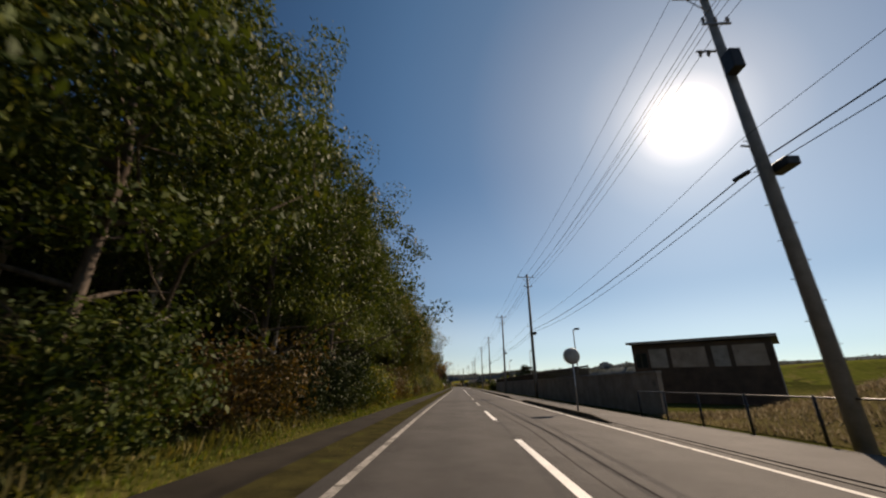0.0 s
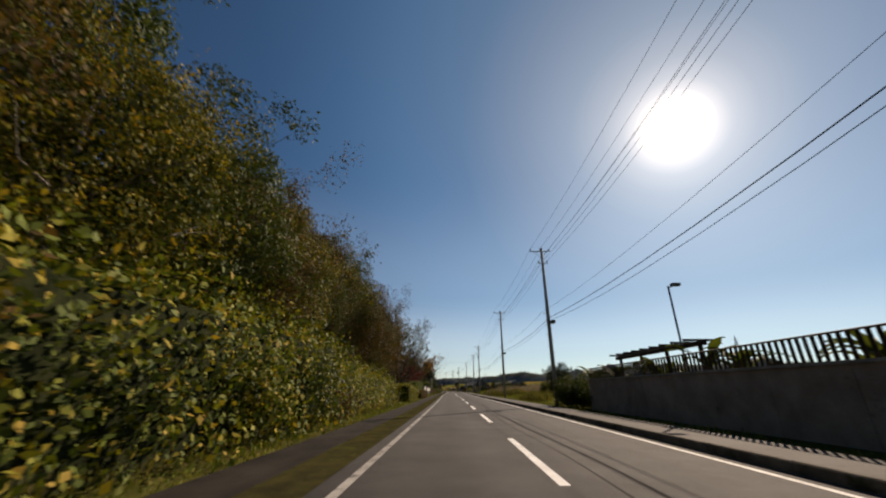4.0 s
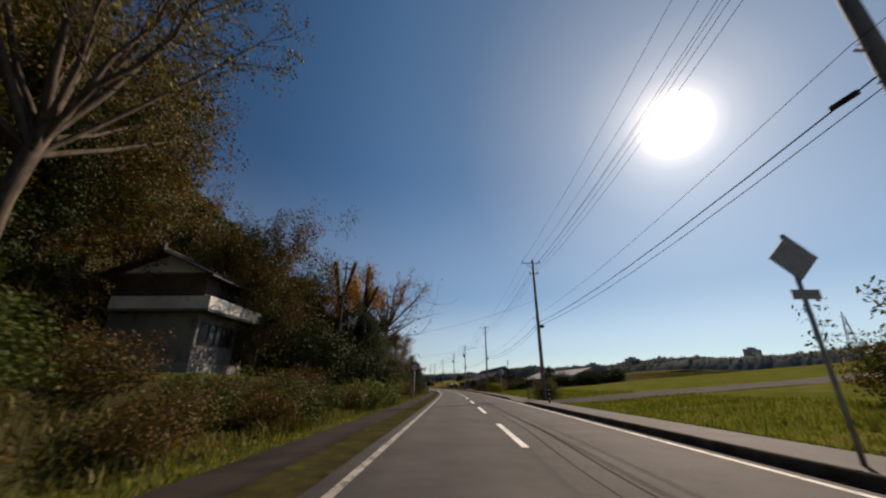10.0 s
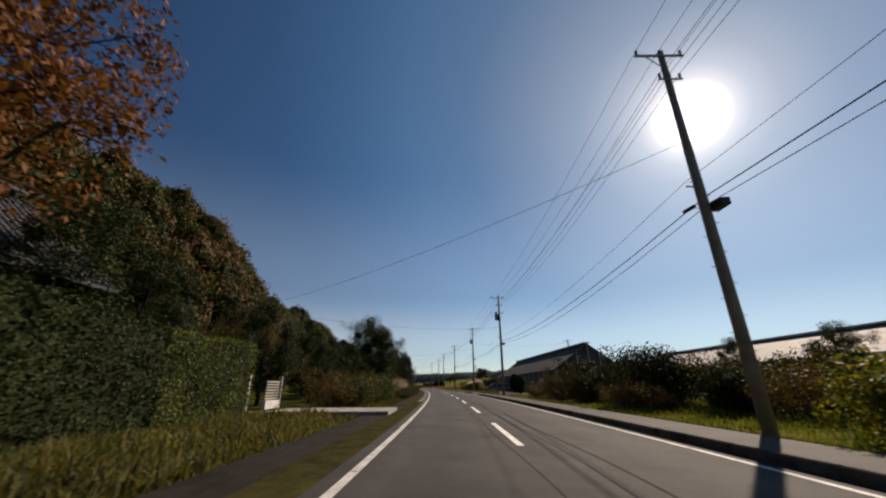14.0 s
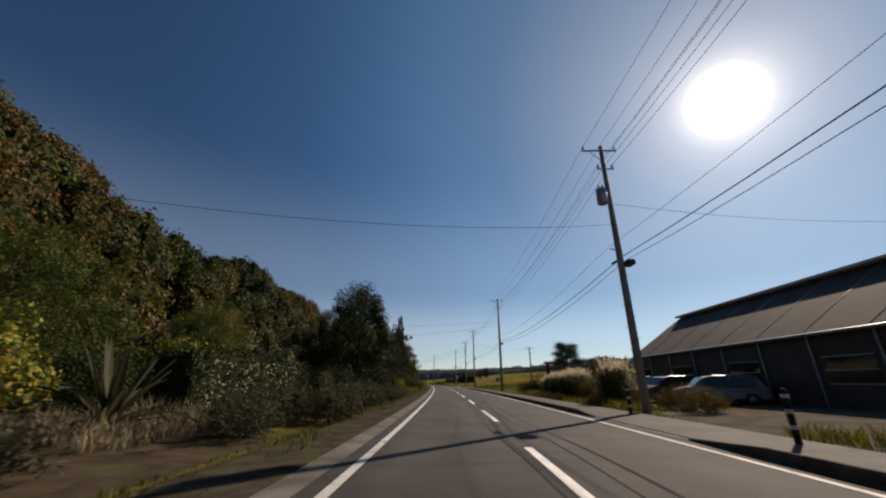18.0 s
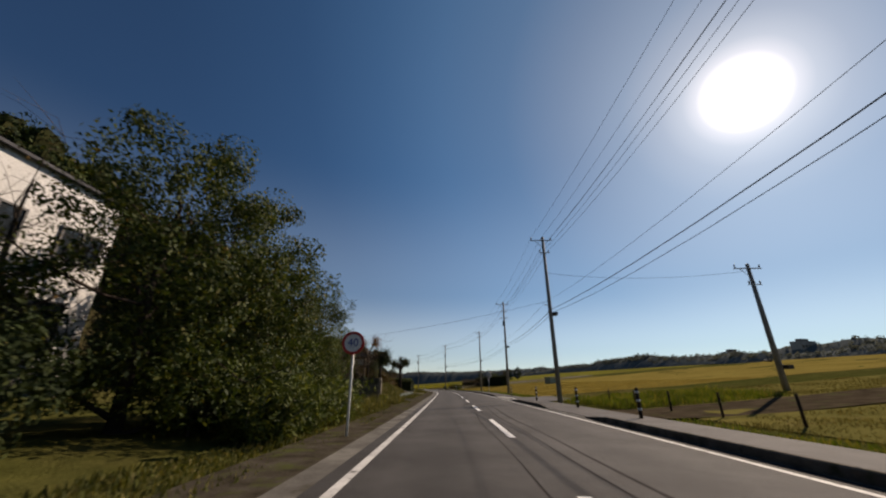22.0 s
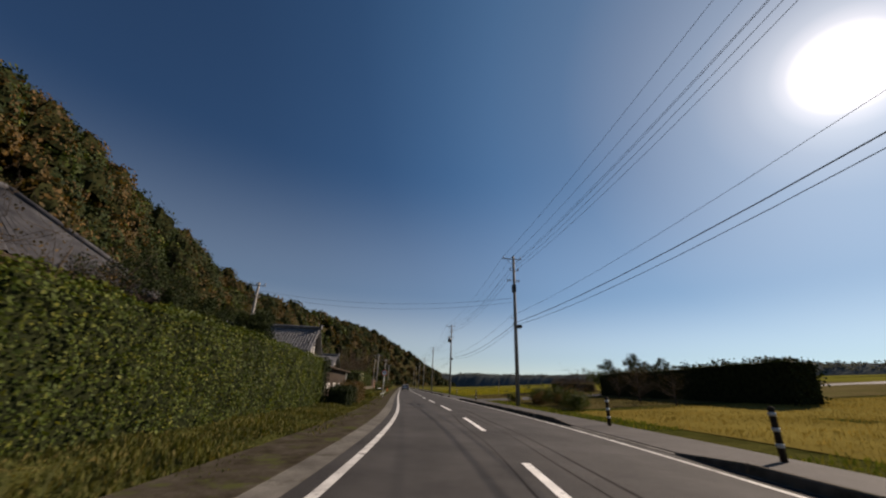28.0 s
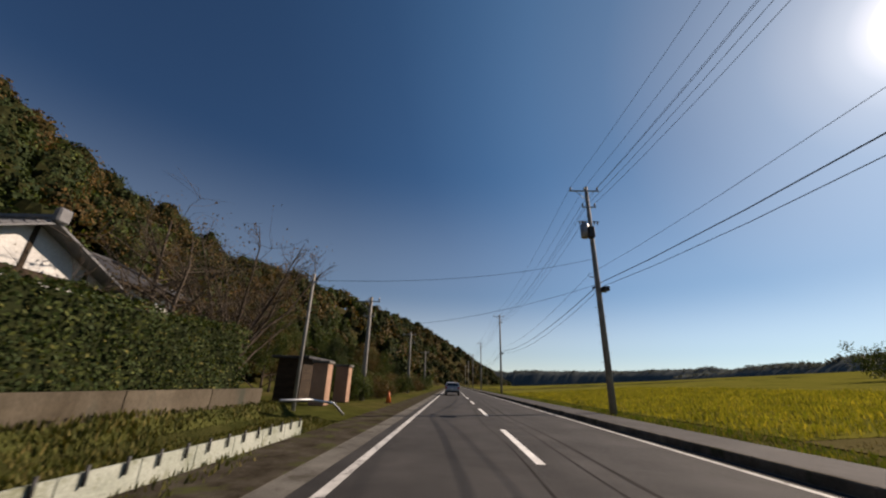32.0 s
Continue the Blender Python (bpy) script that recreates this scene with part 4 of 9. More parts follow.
woods("hillside_wood", LEAF_DARK, 300, hill_region(95, 330), 21, "dark evergreen wood covering the hillside", n=430, size=0.52)
woods("hillside_wood", LEAF_GREEN, 150, hill_region(95, 330), 22, "green wood covering the hillside", n=430, size=0.52)
woods("hillside_wood", LEAF_BROWN, 330, hill_region(95, 330), 23, "russet autumn wood covering the hillside", n=410, size=0.52)
woods("hillside_wood", LEAF_DARK, 480, hill_region(330, 640), 31, "dark evergreen wood covering the hillside", n=410, size=0.52)
woods("hillside_wood", LEAF_GREEN, 300, hill_region(330, 640), 32, "green wood covering the hillside", n=410, size=0.52)
woods("hillside_wood", LEAF_BROWN, 260, hill_region(330, 640), 33, "russet autumn wood covering the hillside", n=390, size=0.52)
woods("hillside_wood", LEAF_YELLOW, 36, hill_region(100, 560), 24, "yellow autumn trees scattered over the hillside", (1.5, 2.6))
woods("hillside_wood", LEAF_RUSSET, 150, hill_region(285, 350), 34, "rusty autumn trees on the hillside", n=390, size=0.5)
woods("hillside_wood", LEAF_RUSSET, 170, hill_region(440, 600), 35, "rusty autumn trees on the hillside", n=390, size=0.5)
woods("hillside_wood", LEAF_BAMBOO, 60, hill_region(505, 545, 0.03, 0.6), 36, "yellow-green bamboo at the foot of the hill", (1.8, 2.8))
woods("hillside_wood", LEAF_BAMBOO, 150, hill_region(270, 620), 25, "light green bamboo on the hillside", (1.6, 2.6))
woods("far_wood", LEAF_BROWN, 330, hill_region(620, 1350, 0.0, 1.2), 26, "far russet and green woods on the ridge", (3, 5), 120, 1.1)
woods("far_wood", LEAF_DARK, 330, hill_region(620, 1350, 0.0, 1.2), 27, "far dark woods on the ridge", (3, 5), 120, 1.1)
woods("far_wood", LEAF_GREEN, 200, hill_region(620, 1350, 0.0, 1.2), 28, "far green woods on the ridge", (3, 5), 120, 1.1)
# tall trees at the foot of the hill behind the first houses
for i in range(22):
    plant(("brown", "dark", "green", "dark", "brown")[i % 5], 96 + i * 4.6, -20.5 - 2.5 * (i % 3), (1.5, 1.9, 1.4)[i % 3] * (0.95 if i < 6 else 1.0), i * 67)

# ---------------------------------------------------------------- building materials
# dark spots are stains, enlarged to paint leaf shadow on the garden wall
PLASTER = surface("white_plaster", (0.52, 0.50, 0.46), (0.72, 0.70, 0.65), 0.7, 30, 0.88, 0.2, spot=((0.22, 0.21, 0.19), 1.1, 0.57))
# plaster taken down to grey, with darker spots
PLASTER_GREY = surface("dull_grey_plaster", (0.16, 0.15, 0.135), (0.27, 0.255, 0.23), 0.6, 30, 0.9, 0.2, spot=((0.10, 0.095, 0.08), 0.9, 0.55))
PLASTER_CLEAN = surface("clean_white_plaster", (0.52, 0.51, 0.49), (0.64, 0.63, 0.61), 0.9, 30, 0.8, 0.1)
TIMBER = surface("dark_timber", (0.03, 0.022, 0.016), (0.062, 0.044, 0.031), 1.5, 25, 0.85, 0.4, stretch=(1, 1, 5), spec=0.12)
TIMBER_BROWN = surface("brown_boards", (0.055, 0.038, 0.028), (0.10, 0.07, 0.05), 1.0, 25, 0.75, 0.3, random_shift=0.15)
TILE = surface("grey_roof_tile", (0.10, 0.10, 0.105), (0.17, 0.17, 0.175), 1.6, 30, 0.62, 0.3, spot=((0.07, 0.07, 0.06), 1.2, 0.6))
TILE_DARK = surface("dark_roof_tile", (0.045, 0.045, 0.05), (0.085, 0.085, 0.09), 1.6, 30, 0.75, 0.3, spec=0.12)
BLOCK = surface("concrete_block", (0.135, 0.12, 0.10), (0.215, 0.195, 0.168), 1.5, 40, 0.95, 0.5, spot=((0.12, 0.11, 0.09), 1.5, 0.6), random_shift=0.16)
# concrete block again, its shade put into a darker base, with darker spots
BLOCK_SHADED = surface("shade_dark_block", (0.055, 0.052, 0.046), (0.11, 0.103, 0.092), 1.2, 40, 0.95, 0.5, spot=((0.035, 0.038, 0.026), 1.3, 0.55), random_shift=0.16)
STONE = surface("stacked_stone", (0.085, 0.083, 0.074), (0.185, 0.178, 0.16), 2.5, 30, 0.95, 0.7, spot=((0.09, 0.11, 0.07), 2.0, 0.56), random_shift=0.28)
MORTAR = surface("dark_mortar", (0.05, 0.048, 0.042), (0.085, 0.08, 0.07), 3, 40, 0.95, 0.4)
BRICKY = surface("reddish_plaster", (0.30, 0.17, 0.11), (0.42, 0.25, 0.17), 1.2, 40, 0.85, 0.3)
PANEL_GREEN = surface("pale_green_sheet", (0.18, 0.24, 0.20), (0.26, 0.32, 0.27), 0.8, 30, 0.6, 0.1, spot=((0.30, 0.34, 0.26), 1.4, 0.64))
GUARD_WHITE = surface("white_painted_steel", (0.62, 0.64, 0.60), (0.76, 0.78, 0.74), 1.5, 30, 0.5, 0.1, spot=((0.35, 0.33, 0.27), 2.5, 0.65))
PALE_GUARD = surface("mossy_white_plate", (0.26, 0.285, 0.23), (0.40, 0.42, 0.36), 1.3, 30, 0.7, 0.2, spot=((0.16, 0.17, 0.10), 2.2, 0.55))
SHEET = surface("greenhouse_sheet", (0.060, 0.054, 0.049), (0.10, 0.092, 0.082), 0.5, 20, 0.85, 0.15, spot=((0.15, 0.14, 0.125), 0.22, 0.66), spec=0.1)
SHEET_PALE = surface("white_vinyl_sheet", (0.24, 0.235, 0.22), (0.36, 0.35, 0.33), 0.4, 20, 0.75, 0.1, spot=((0.2, 0.19, 0.175), 0.5, 0.62), spec=0.15)
# darker copy of the sheet, with shade put into its base colour
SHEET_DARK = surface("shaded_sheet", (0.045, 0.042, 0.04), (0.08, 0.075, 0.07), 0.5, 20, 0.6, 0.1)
RED_PAINT = surface("red_sign_paint", (0.45, 0.02, 0.02), (0.55, 0.03, 0.03), 3, 30, 0.5, 0.0)
WHITE_PAINT = surface("white_sign_paint", (0.72, 0.72, 0.72), (0.8, 0.8, 0.8), 3, 30, 0.5, 0.0)
BLUE_PAINT = surface("blue_sign_paint", (0.02, 0.05, 0.28), (0.03, 0.07, 0.34), 3, 30, 0.5, 0.0)
ORANGE_PAINT = surface("orange_plastic", (0.6, 0.12, 0.02), (0.7, 0.16, 0.03), 3, 30, 0.5, 0.0)
SIGN_BACK = surface("grey_sign_back", (0.34, 0.33, 0.31), (0.42, 0.41, 0.39), 3, 30, 0.6, 0.0)
BLACK_RUBBER = surface("black_rubber", (0.015, 0.015, 0.015), (0.03, 0.03, 0.03), 5, 40, 0.8, 0.1)


def glass_material(name="window_glass", tint=(0.02, 0.025, 0.03)):
    m = bpy.data.materials.new(name)
    m.use_nodes = True
    b = m.node_tree.nodes["Principled BSDF"]
    b.inputs["Base Color"].default_value = (*tint, 1)
    b.inputs["Roughness"].default_value = 0.05
    b.inputs["Specular IOR Level"].default_value = 0.7
    return m


def paint_material(name, col, rough=0.42, metal=0.3):
    m = bpy.data.materials.new(name)
    m.use_nodes = True
    nt = m.node_tree
    b = nt.nodes["Principled BSDF"]
    g = nt.nodes.new("ShaderNodeNewGeometry")
    n = noise_node(nt, 2.5, 4, 0.6, g.outputs["Position"])
    r = ramp_node(nt, [(0.3, tuple(c * 0.85 for c in col)), (0.7, tuple(c * 1.1 for c in col))])
    nt.links.new(n.outputs["Fac"], r.inputs["Fac"])
    nt.links.new(r.outputs["Color"], b.inputs["Base Color"])
    b.inputs["Roughness"].default_value, b.inputs["Metallic"].default_value = rough, metal
    b.inputs["Coat Weight"].default_value = 0.15
    return m


GLASS = glass_material()
CAR_SILVER = paint_material("silver_car_paint", (0.42, 0.43, 0.44))
CAR_BLUE = paint_material("dark_blue_car_paint", (0.035, 0.045, 0.06))
CAR_GREY = paint_material("grey_car_paint", (0.14, 0.16, 0.18))
LAMP_RED = surface("red_lamp_glass", (0.30, 0.01, 0.01), (0.4, 0.02, 0.02), 3, 30, 0.2, 0.0)
MIRROR = surface("mirror_back_orange", (0.30, 0.12, 0.04), (0.38, 0.16, 0.05), 3, 30, 0.5, 0.0)


def bx(x0, x1, y0, y1, z0, z1, mat, bevel=0.0):
    return part_box((x0, x1), (y0, y1), (z0, z1), mat, bevel)


# solid filler of hedges, its near-black green painted as the shade within
CORE_SHADE = surface("shade_dark_core", (0.012, 0.016, 0.007), (0.03, 0.036, 0.014), 4, 30, 0.95, 0.6, spec=0.05)


# ---------------------------------------------------------------- hedges
def hedge(name, s0, s1, u0, u1, h0, h1, mat, label, dens=150, size=0.10, seed=1, base=0.0, rough=0.06, group=""):
    """A clipped hedge that follows the road: a solid core, dark as its inner shade, with leaves all over it."""
    r = np.random.default_rng(seed)
    L, W, H = s1 - s0, u1 - u0, (h0 + h1) / 2
    t = thing(name, pose(0, 0, 0), label, "hedge", group)
    n = max(2, int(L / 1.5) + 1)
    V, F = [], []
    for i in range(n):
        s = s0 + 0.12 + (L - 0.24) * i / (n - 1)
        h = h0 + (h1 - h0) * i / (n - 1)
        zb = ground_z(s, (u0 + u1) / 2) + base
        for u, z in ((u0 + 0.14, zb - 0.1), (u1 - 0.14, zb - 0.1), (u1 - 0.14, zb + h - 0.12), (u0 + 0.14, zb + h - 0.12)):
            V.append(R(s, u, z))
    for i in range(n - 1):
        for j in range(4):
            F.append((4 * i + j, 4 * i + (j + 1) % 4, 4 * i + 4 + (j + 1) % 4, 4 * i + 4 + j))
    F += [(3, 2, 1, 0), tuple(4 * (n - 1) + k for k in range(4))]
    child("core", mesh_from("core", V, F, CORE_SHADE), t)
    areas = np.array([L * H, L * W, W * H, W * H])
    k = r.choice(4, int(areas.sum() * dens * 1.35), p=areas / areas.sum())
    a, b = r.random(len(k)), r.random(len(k))
    s = np.where(k == 2, s0, np.where(k == 3, s1, s0 + a * L))
    u = np.where(k == 0, u1, np.where(k == 1, u0 + b * W, u0 + a * W))
    hh = h0 + (h1 - h0) * (s - s0) / L
    z = np.where(k == 1, hh, b * hh)
    bulge = rough * (np.sin(s * 1.7 + 3 * z) + np.sin(s * 3.9 - z * 2.3)) 
    s, u, z = s + r.normal(size=len(k)) * rough * 0.7, u + r.normal(size=len(k)) * rough * 0.7 + np.where(k == 0, bulge, 0), z + r.normal(size=len(k)) * rough * 0.7 + np.where(k == 1, bulge, 0)
    x, y = road_np(s, u)
    zg = terrain(np.clip(s, s0, s1), np.full(len(s), (u0 + u1) / 2)) + base
    P = np.stack([x, y, zg + np.maximum(z, 0.02)], 1)
    hd = np.interp(s, _ss, _hd)
    ex, ey = np.cos(hd), np.sin(hd)
    N = np.stack([np.where(k == 0, ex, np.where(k == 1, 0, np.where(k == 2, ey, -ey))), np.where(k == 0, ey, np.where(k == 1, 0, np.where(k == 2, -ex, ex))), np.where(k == 1, 1.0, 0.25)], 1)
    child("foliage", quads_mesh("foliage", leaves(P, size, 0.6, 0.2, r, N, 0.75), mat), t)
    return t


# ---------------------------------------------------------------- houses
def tiled_slope(w, run, rise, mat, rib=0.27, thick=0.07, over=0.0):
    """One roof slope of pan tiles: local x along the eave, y up the slope; rolls between the pans and stepped courses."""
    n = int(w / rib)
    L = math.hypot(run, rise)
    rows = max(4, int(L / 0.28))
    prof = [(-0.5, 0.0), (-0.25, 0.0), (-0.12, 0.05), (0.0, 0.065), (0.12, 0.05), (0.25, 0.0)]
    xs = [(i + p) * w / n + w / n / 2 - w / 2 for i in range(n) for p, _ in prof] + [w / 2]
    hs = [h for i in range(n) for _, h in prof] + [0.0]
    V, F = [], []
    for j in range(rows + 1):
        for st in ((0.0, 0.028) if 0 < j < rows else (0.028,) if j == 0 else (0.0,)):
            t = j / rows
            for x, h in zip(xs, hs):
                V.append((x, run * t, rise * t + h + st))
    m = len(xs)
    nr = len(V) // m
    for j in range(nr - 1):
        for i in range(m - 1):
            F.append((j * m + i, j * m + i + 1, (j + 1) * m + i + 1, (j + 1) * m + i))
    b0 = len(V)
    V += [(-w / 2, 0, -thick), (w / 2, 0, -thick), (w / 2, run, rise - thick), (-w / 2, run, rise - thick)]
    F += [(b0 + 3, b0 + 2, b0 + 1, b0), (0, b0, b0 + 1, m - 1), (b0 + 3, (nr - 1) * m, 0, b0), (m - 1, b0 + 1, b0 + 2, nr * m - 1)]
    return mesh_from("roof_slope", V, F, mat)


def ridge_cap(length, mat):
    V, F = tube_vf([(-length / 2, 0, 0), (length / 2, 0, 0)], 0.16, 8)
    return mesh_from("ridge_cap", V, F, mat)


def window_part(parent, x0, x1, z0, z1, y, face, panes=2, frame=None, name="window", bars=1):
    """A window on a wall that faces -y (face = -1) or +y; frame bars proud of the wall, glass behind."""
    fr = frame or DARK_METAL
    w = child(name, bx(x0, x1, y - 0.02, y + 0.02, z0, z1, GLASS), parent)
    for k in range(panes + 1):
        x = x0 + (x1 - x0) * k / panes
        child("frame", bx(x - 0.03, x + 0.03, y + face * 0.045 - 0.025, y + face * 0.045 + 0.025, z0 - 0.03, z1 + 0.03, fr), w)
    for k in range(bars + 1):
        z = z0 + (z1 - z0) * k / bars
        child("frame", bx(x0, x1, y + face * 0.043 - 0.02, y + face * 0.043 + 0.02, z - 0.03, z + 0.03, fr), w)
    return w


def gable_roof(t, w, d, z, rise, mat, over=0.6, hip=False):
    """Roof on a body w long (x) and d deep (y), ridge along x."""
    run = d / 2 + over
    for sgn in (-1, 1):
        me = tiled_slope(w + 2 * over, run, rise * run / (d / 2), mat)
        o = child("roof_slope", me, t)
        o.matrix_local = pose(0, sgn * run, z - rise * over / (d / 2), 0, 0, 0 if sgn < 0 else 180)
    o = child("ridge_cap", ridge_cap(w + 2 * over, mat), t)
    o.location = (0, 0, z + rise + 0.1)
    for sx in (-1, 1):
        child("ridge_end", bx(sx * (w / 2 + over) - 0.12, sx * (w / 2 + over) + 0.12, -0.2, 0.2, z + rise - 0.05, z + rise + 0.42, mat, 0.05), t)
        b = bmesh.new()
        for yy in (sx * w / 2 - 0.06, sx * w / 2 + 0.06):
            vs = [b.verts.new((yy, -d / 2, z)), b.verts.new((yy, d / 2, z)), b.verts.new((yy, 0, z + rise))]
            b.faces.new(vs)
        b.verts.ensure_lookup_table()
        for i in range(3):
            b.faces.new((b.verts[i], b.verts[(i + 1) % 3], b.verts[3 + (i + 1) % 3], b.verts[3 + i]))
        bmesh.ops.recalc_face_normals(b, faces=b.faces)
        part("gable", b, GABLE[0], t)


GABLE = [PLASTER_CLEAN]


def hip_roof(t, w, d, z, rise, mat, over=0.7, ridge=0.45):
    """Hipped roof with ribs: four ribbed planes and ridge rolls."""
    a, b2, r = w / 2 + over, d / 2 + over, w * ridge / 2
    zz = z - 0.15
    top = z + rise
    corners = [Vector((-a, -b2, zz)), Vector((a, -b2, zz)), Vector((a, b2, zz)), Vector((-a, b2, zz))]
    r0, r1 = Vector((-r, 0, top)), Vector((r, 0, top))
    planes = [(corners[0], corners[1], r1, r0), (corners[1], corners[2], r1, r1), (corners[2], corners[3], r0, r1), (corners[3], corners[0], r0, r0)]
    for p0, p1, p2, p3 in planes:
        V, F = [], []
        width = (p1 - p0).length
        n = max(6, int(width / 0.3))
        e = (p1 - p0).normalized()
        nrm = (p1 - p0).cross(p3 - p0).normalized() if (p3 - p0).length else Vector((0, 0, 1))
        for i in range(n + 1):
            f = i / n
            lo = p0.lerp(p1, f)
            hi = p3.lerp(p2, f)
            V += [lo, hi]
            if i < n:
                f2 = (i + 0.5) / n
                V += [p0.lerp(p1, f2) + nrm * 0.07, p3.lerp(p2, f2) + nrm * 0.07]
        m = len(V) // 2
        for i in range(m - 1):
            F.append((2 * i, 2 * i + 2, 2 * i + 3, 2 * i + 1))
        child("roof_slope", mesh_from("roof_slope", V, F, mat), t)
    for p, q in ((corners[0], r0), (corners[1], r1), (corners[2], r1), (corners[3], r0), (r0, r1)):
        child("ridge_roll", tube("ridge_roll", [p + Vector((0, 0, 0.08)), q + Vector((0, 0, 0.1))], 0.13, mat, 8), t)
    child("soffit", mesh_from("soffit", [(c.x, c.y, zz - 0.02) for c in corners] + [(c.x, c.y, zz - 0.12) for c in corners], [(0, 1, 2, 3), (7, 6, 5, 4), (0, 4, 5, 1), (1, 5, 6, 2), (2, 6, 7, 3), (3, 7, 4, 0)], TIMBER), t)


def house(name, s, u, w, d, h, rise, label, turn=0.0, base=None, wall=None, roof=None, hip=False, posts=(), wins=(), dado=0.0, over=0.6, ridge=0.45, category="house", frame=None, panes=2, bars=1):
    """A house whose long side (x) runs along the road; it faces the road with its -y side."""
    z = ground_z(s, u) if base is None else base
    t = thing(name, at(s, u, z, 90 + turn), label, category)
    wl_, rf = wall or PLASTER, roof or TILE
    child("footing", bx(-w / 2 - 0.05, w / 2 + 0.05, -d / 2 - 0.05, d / 2 + 0.05, -0.8, 0.25, CONCRETE), t)
    child("wall", bx(-w / 2, w / 2, -d / 2, d / 2, 0.25, h, wl_), t)
    if dado:
        n = int(w / 0.35)
        for i in range(n):
            x = -w / 2 + w * i / n
            child("board", bx(x + 0.01, x + w / n - 0.01, -d / 2 - 0.035, -d / 2 + 0.01, 0.26, dado, TIMBER_BROWN), t)
    for x in posts:
        child("post", bx(x - 0.07, x + 0.07, -d / 2 - 0.05, -d / 2 + 0.05, 0.25, h, TIMBER), t)
    if posts:
        child("beam", bx(-w / 2, w / 2, -d / 2 - 0.045, -d / 2 + 0.045, h - 0.2, h - 0.04, TIMBER), t)
    for x0, x1, z0, z1 in wins:
        window_part(t, x0, x1, z0, z1, -d / 2 - 0.005, -1, panes, frame, bars=bars)
    if hip:
        hip_roof(t, w, d, h, rise, rf, over, ridge)
    else:
        gable_roof(t, w, d, h, rise, rf, over)
    return t

# ================================================================ things, from the start of the road to its end
def bush_row(kinds, s0, s1, u0, u1, n, smin, smax, seed, group=""):
    r = random.Random(seed)
    for i in range(n):
        plant(r.choice(kinds), s0 + (s1 - s0) * (i + r.uniform(0.1, 0.9)) / n, r.uniform(u0, u1), r.uniform(smin, smax), r.uniform(0, 360), group=group)


def patch(name, s0, s1, u0, u1, mat, label, category, lift=0.02, ds=2.0, du=1.0, kind="structure", slant=0.0):
    """A thin sheet that lies on the ground; slant shears it along the road as it leaves it."""
    ns, nn = max(2, int((s1 - s0) / ds) + 1), max(2, int(abs(u1 - u0) / du) + 1)
    S, U = np.meshgrid(np.linspace(s0, s1, ns), np.linspace(u0, u1, nn), indexing="ij")
    S = S + slant * (np.abs(U) - 4.12)
    X, Y = road_np(S, U)
    Z = terrain(S, U) + lift
    ix = np.arange(ns * nn).reshape(ns, nn)
    q = np.stack([ix[:-1, :-1], ix[:-1, 1:], ix[1:, 1:], ix[1:, :-1]], -1).reshape(-1, 4)
    if u1 < u0:
        q = q[:, ::-1]
    return solid(name, mesh_from(name, np.stack([X, Y, Z], -1).reshape(-1, 3), q.tolist(), mat, True), label, category, kind=kind)


def blades(name, region, n, h, mat, label, seed, width=0.02, lean=0.35, category="grass"):
    """Grass blades on the ground; region is a list of (s0, s1, u0, u1)."""
    r = np.random.default_rng(seed)
    area = np.array([(b - a) * abs(d - c) for a, b, c, d in region])
    k = r.choice(len(region), n, p=area / area.sum())
    reg = np.array(region)[k]
    s = reg[:, 0] + (reg[:, 1] - reg[:, 0]) * r.random(n)
    u = reg[:, 2] + (reg[:, 3] - reg[:, 2]) * r.random(n)
    # tufts
    s += 0.12 * np.sin(u * 21 + s * 3.0)
    x, y = road_np(s, u)
    z = terrain(s, u)
    H = h * r.uniform(0.45, 1.25, n) * (0.75 + 0.35 * np.sin(s * 0.9 + u * 1.7) * np.cos(s * 0.37 - u))
    w = width * r.uniform(0.6, 1.4, n)
    a = r.uniform(0, 2 * math.pi, n)
    dx, dy = np.cos(a), np.sin(a)
    la = r.uniform(0, 2 * math.pi, n)
    L = H * lean * r.random(n)
    P = np.stack([x, y, z - 0.02], 1)
    side = np.stack([dx * w, dy * w, 0 * w], 1)
    mid = P + np.stack([np.cos(la) * L * 0.35, np.sin(la) * L * 0.35, H * 0.6], 1)
    tip = P + np.stack([np.cos(la) * L, np.sin(la) * L, H], 1)
    V = np.stack([P - side * 0.5, mid - side * 0.6, tip, mid + side * 0.6], 1)
    return solid(name, quads_mesh(name, V, mat), label, category, kind="stuff")


# ---------------------------------------------------------------- verges, lawns, fields
GREENSWARD = surface("mown_grass", (0.042, 0.047, 0.015), (0.075, 0.077, 0.024), 0.8, 40, 0.95, 0.6, spot=((0.16, 0.13, 0.05), 0.7, 0.60), spec=0.0)
DRY_LAWN = surface("dry_lawn", (0.036, 0.031, 0.013), (0.064, 0.054, 0.022), 0.8, 40, 0.95, 0.6, spot=((0.045, 0.058, 0.014), 0.45, 0.58), spec=0.0)
MEADOW = surface("meadow_grass", (0.075, 0.088, 0.018), (0.12, 0.128, 0.026), 0.45, 30, 0.95, 0.6, spot=((0.15, 0.125, 0.045), 0.35, 0.54), spec=0.0)
RICE_FIELD = surface("ripe_regrowth_field", (0.11, 0.11, 0.021), (0.165, 0.15, 0.03), 0.25, 22, 0.95, 0.7, spot=((0.15, 0.12, 0.05), 0.3, 0.60), spec=0.0)
GOLD_FIELD = surface("stubble_field", (0.15, 0.115, 0.030), (0.21, 0.165, 0.045), 0.15, 20, 0.95, 0.7, spot=((0.16, 0.15, 0.05), 0.25, 0.6), spec=0.0)
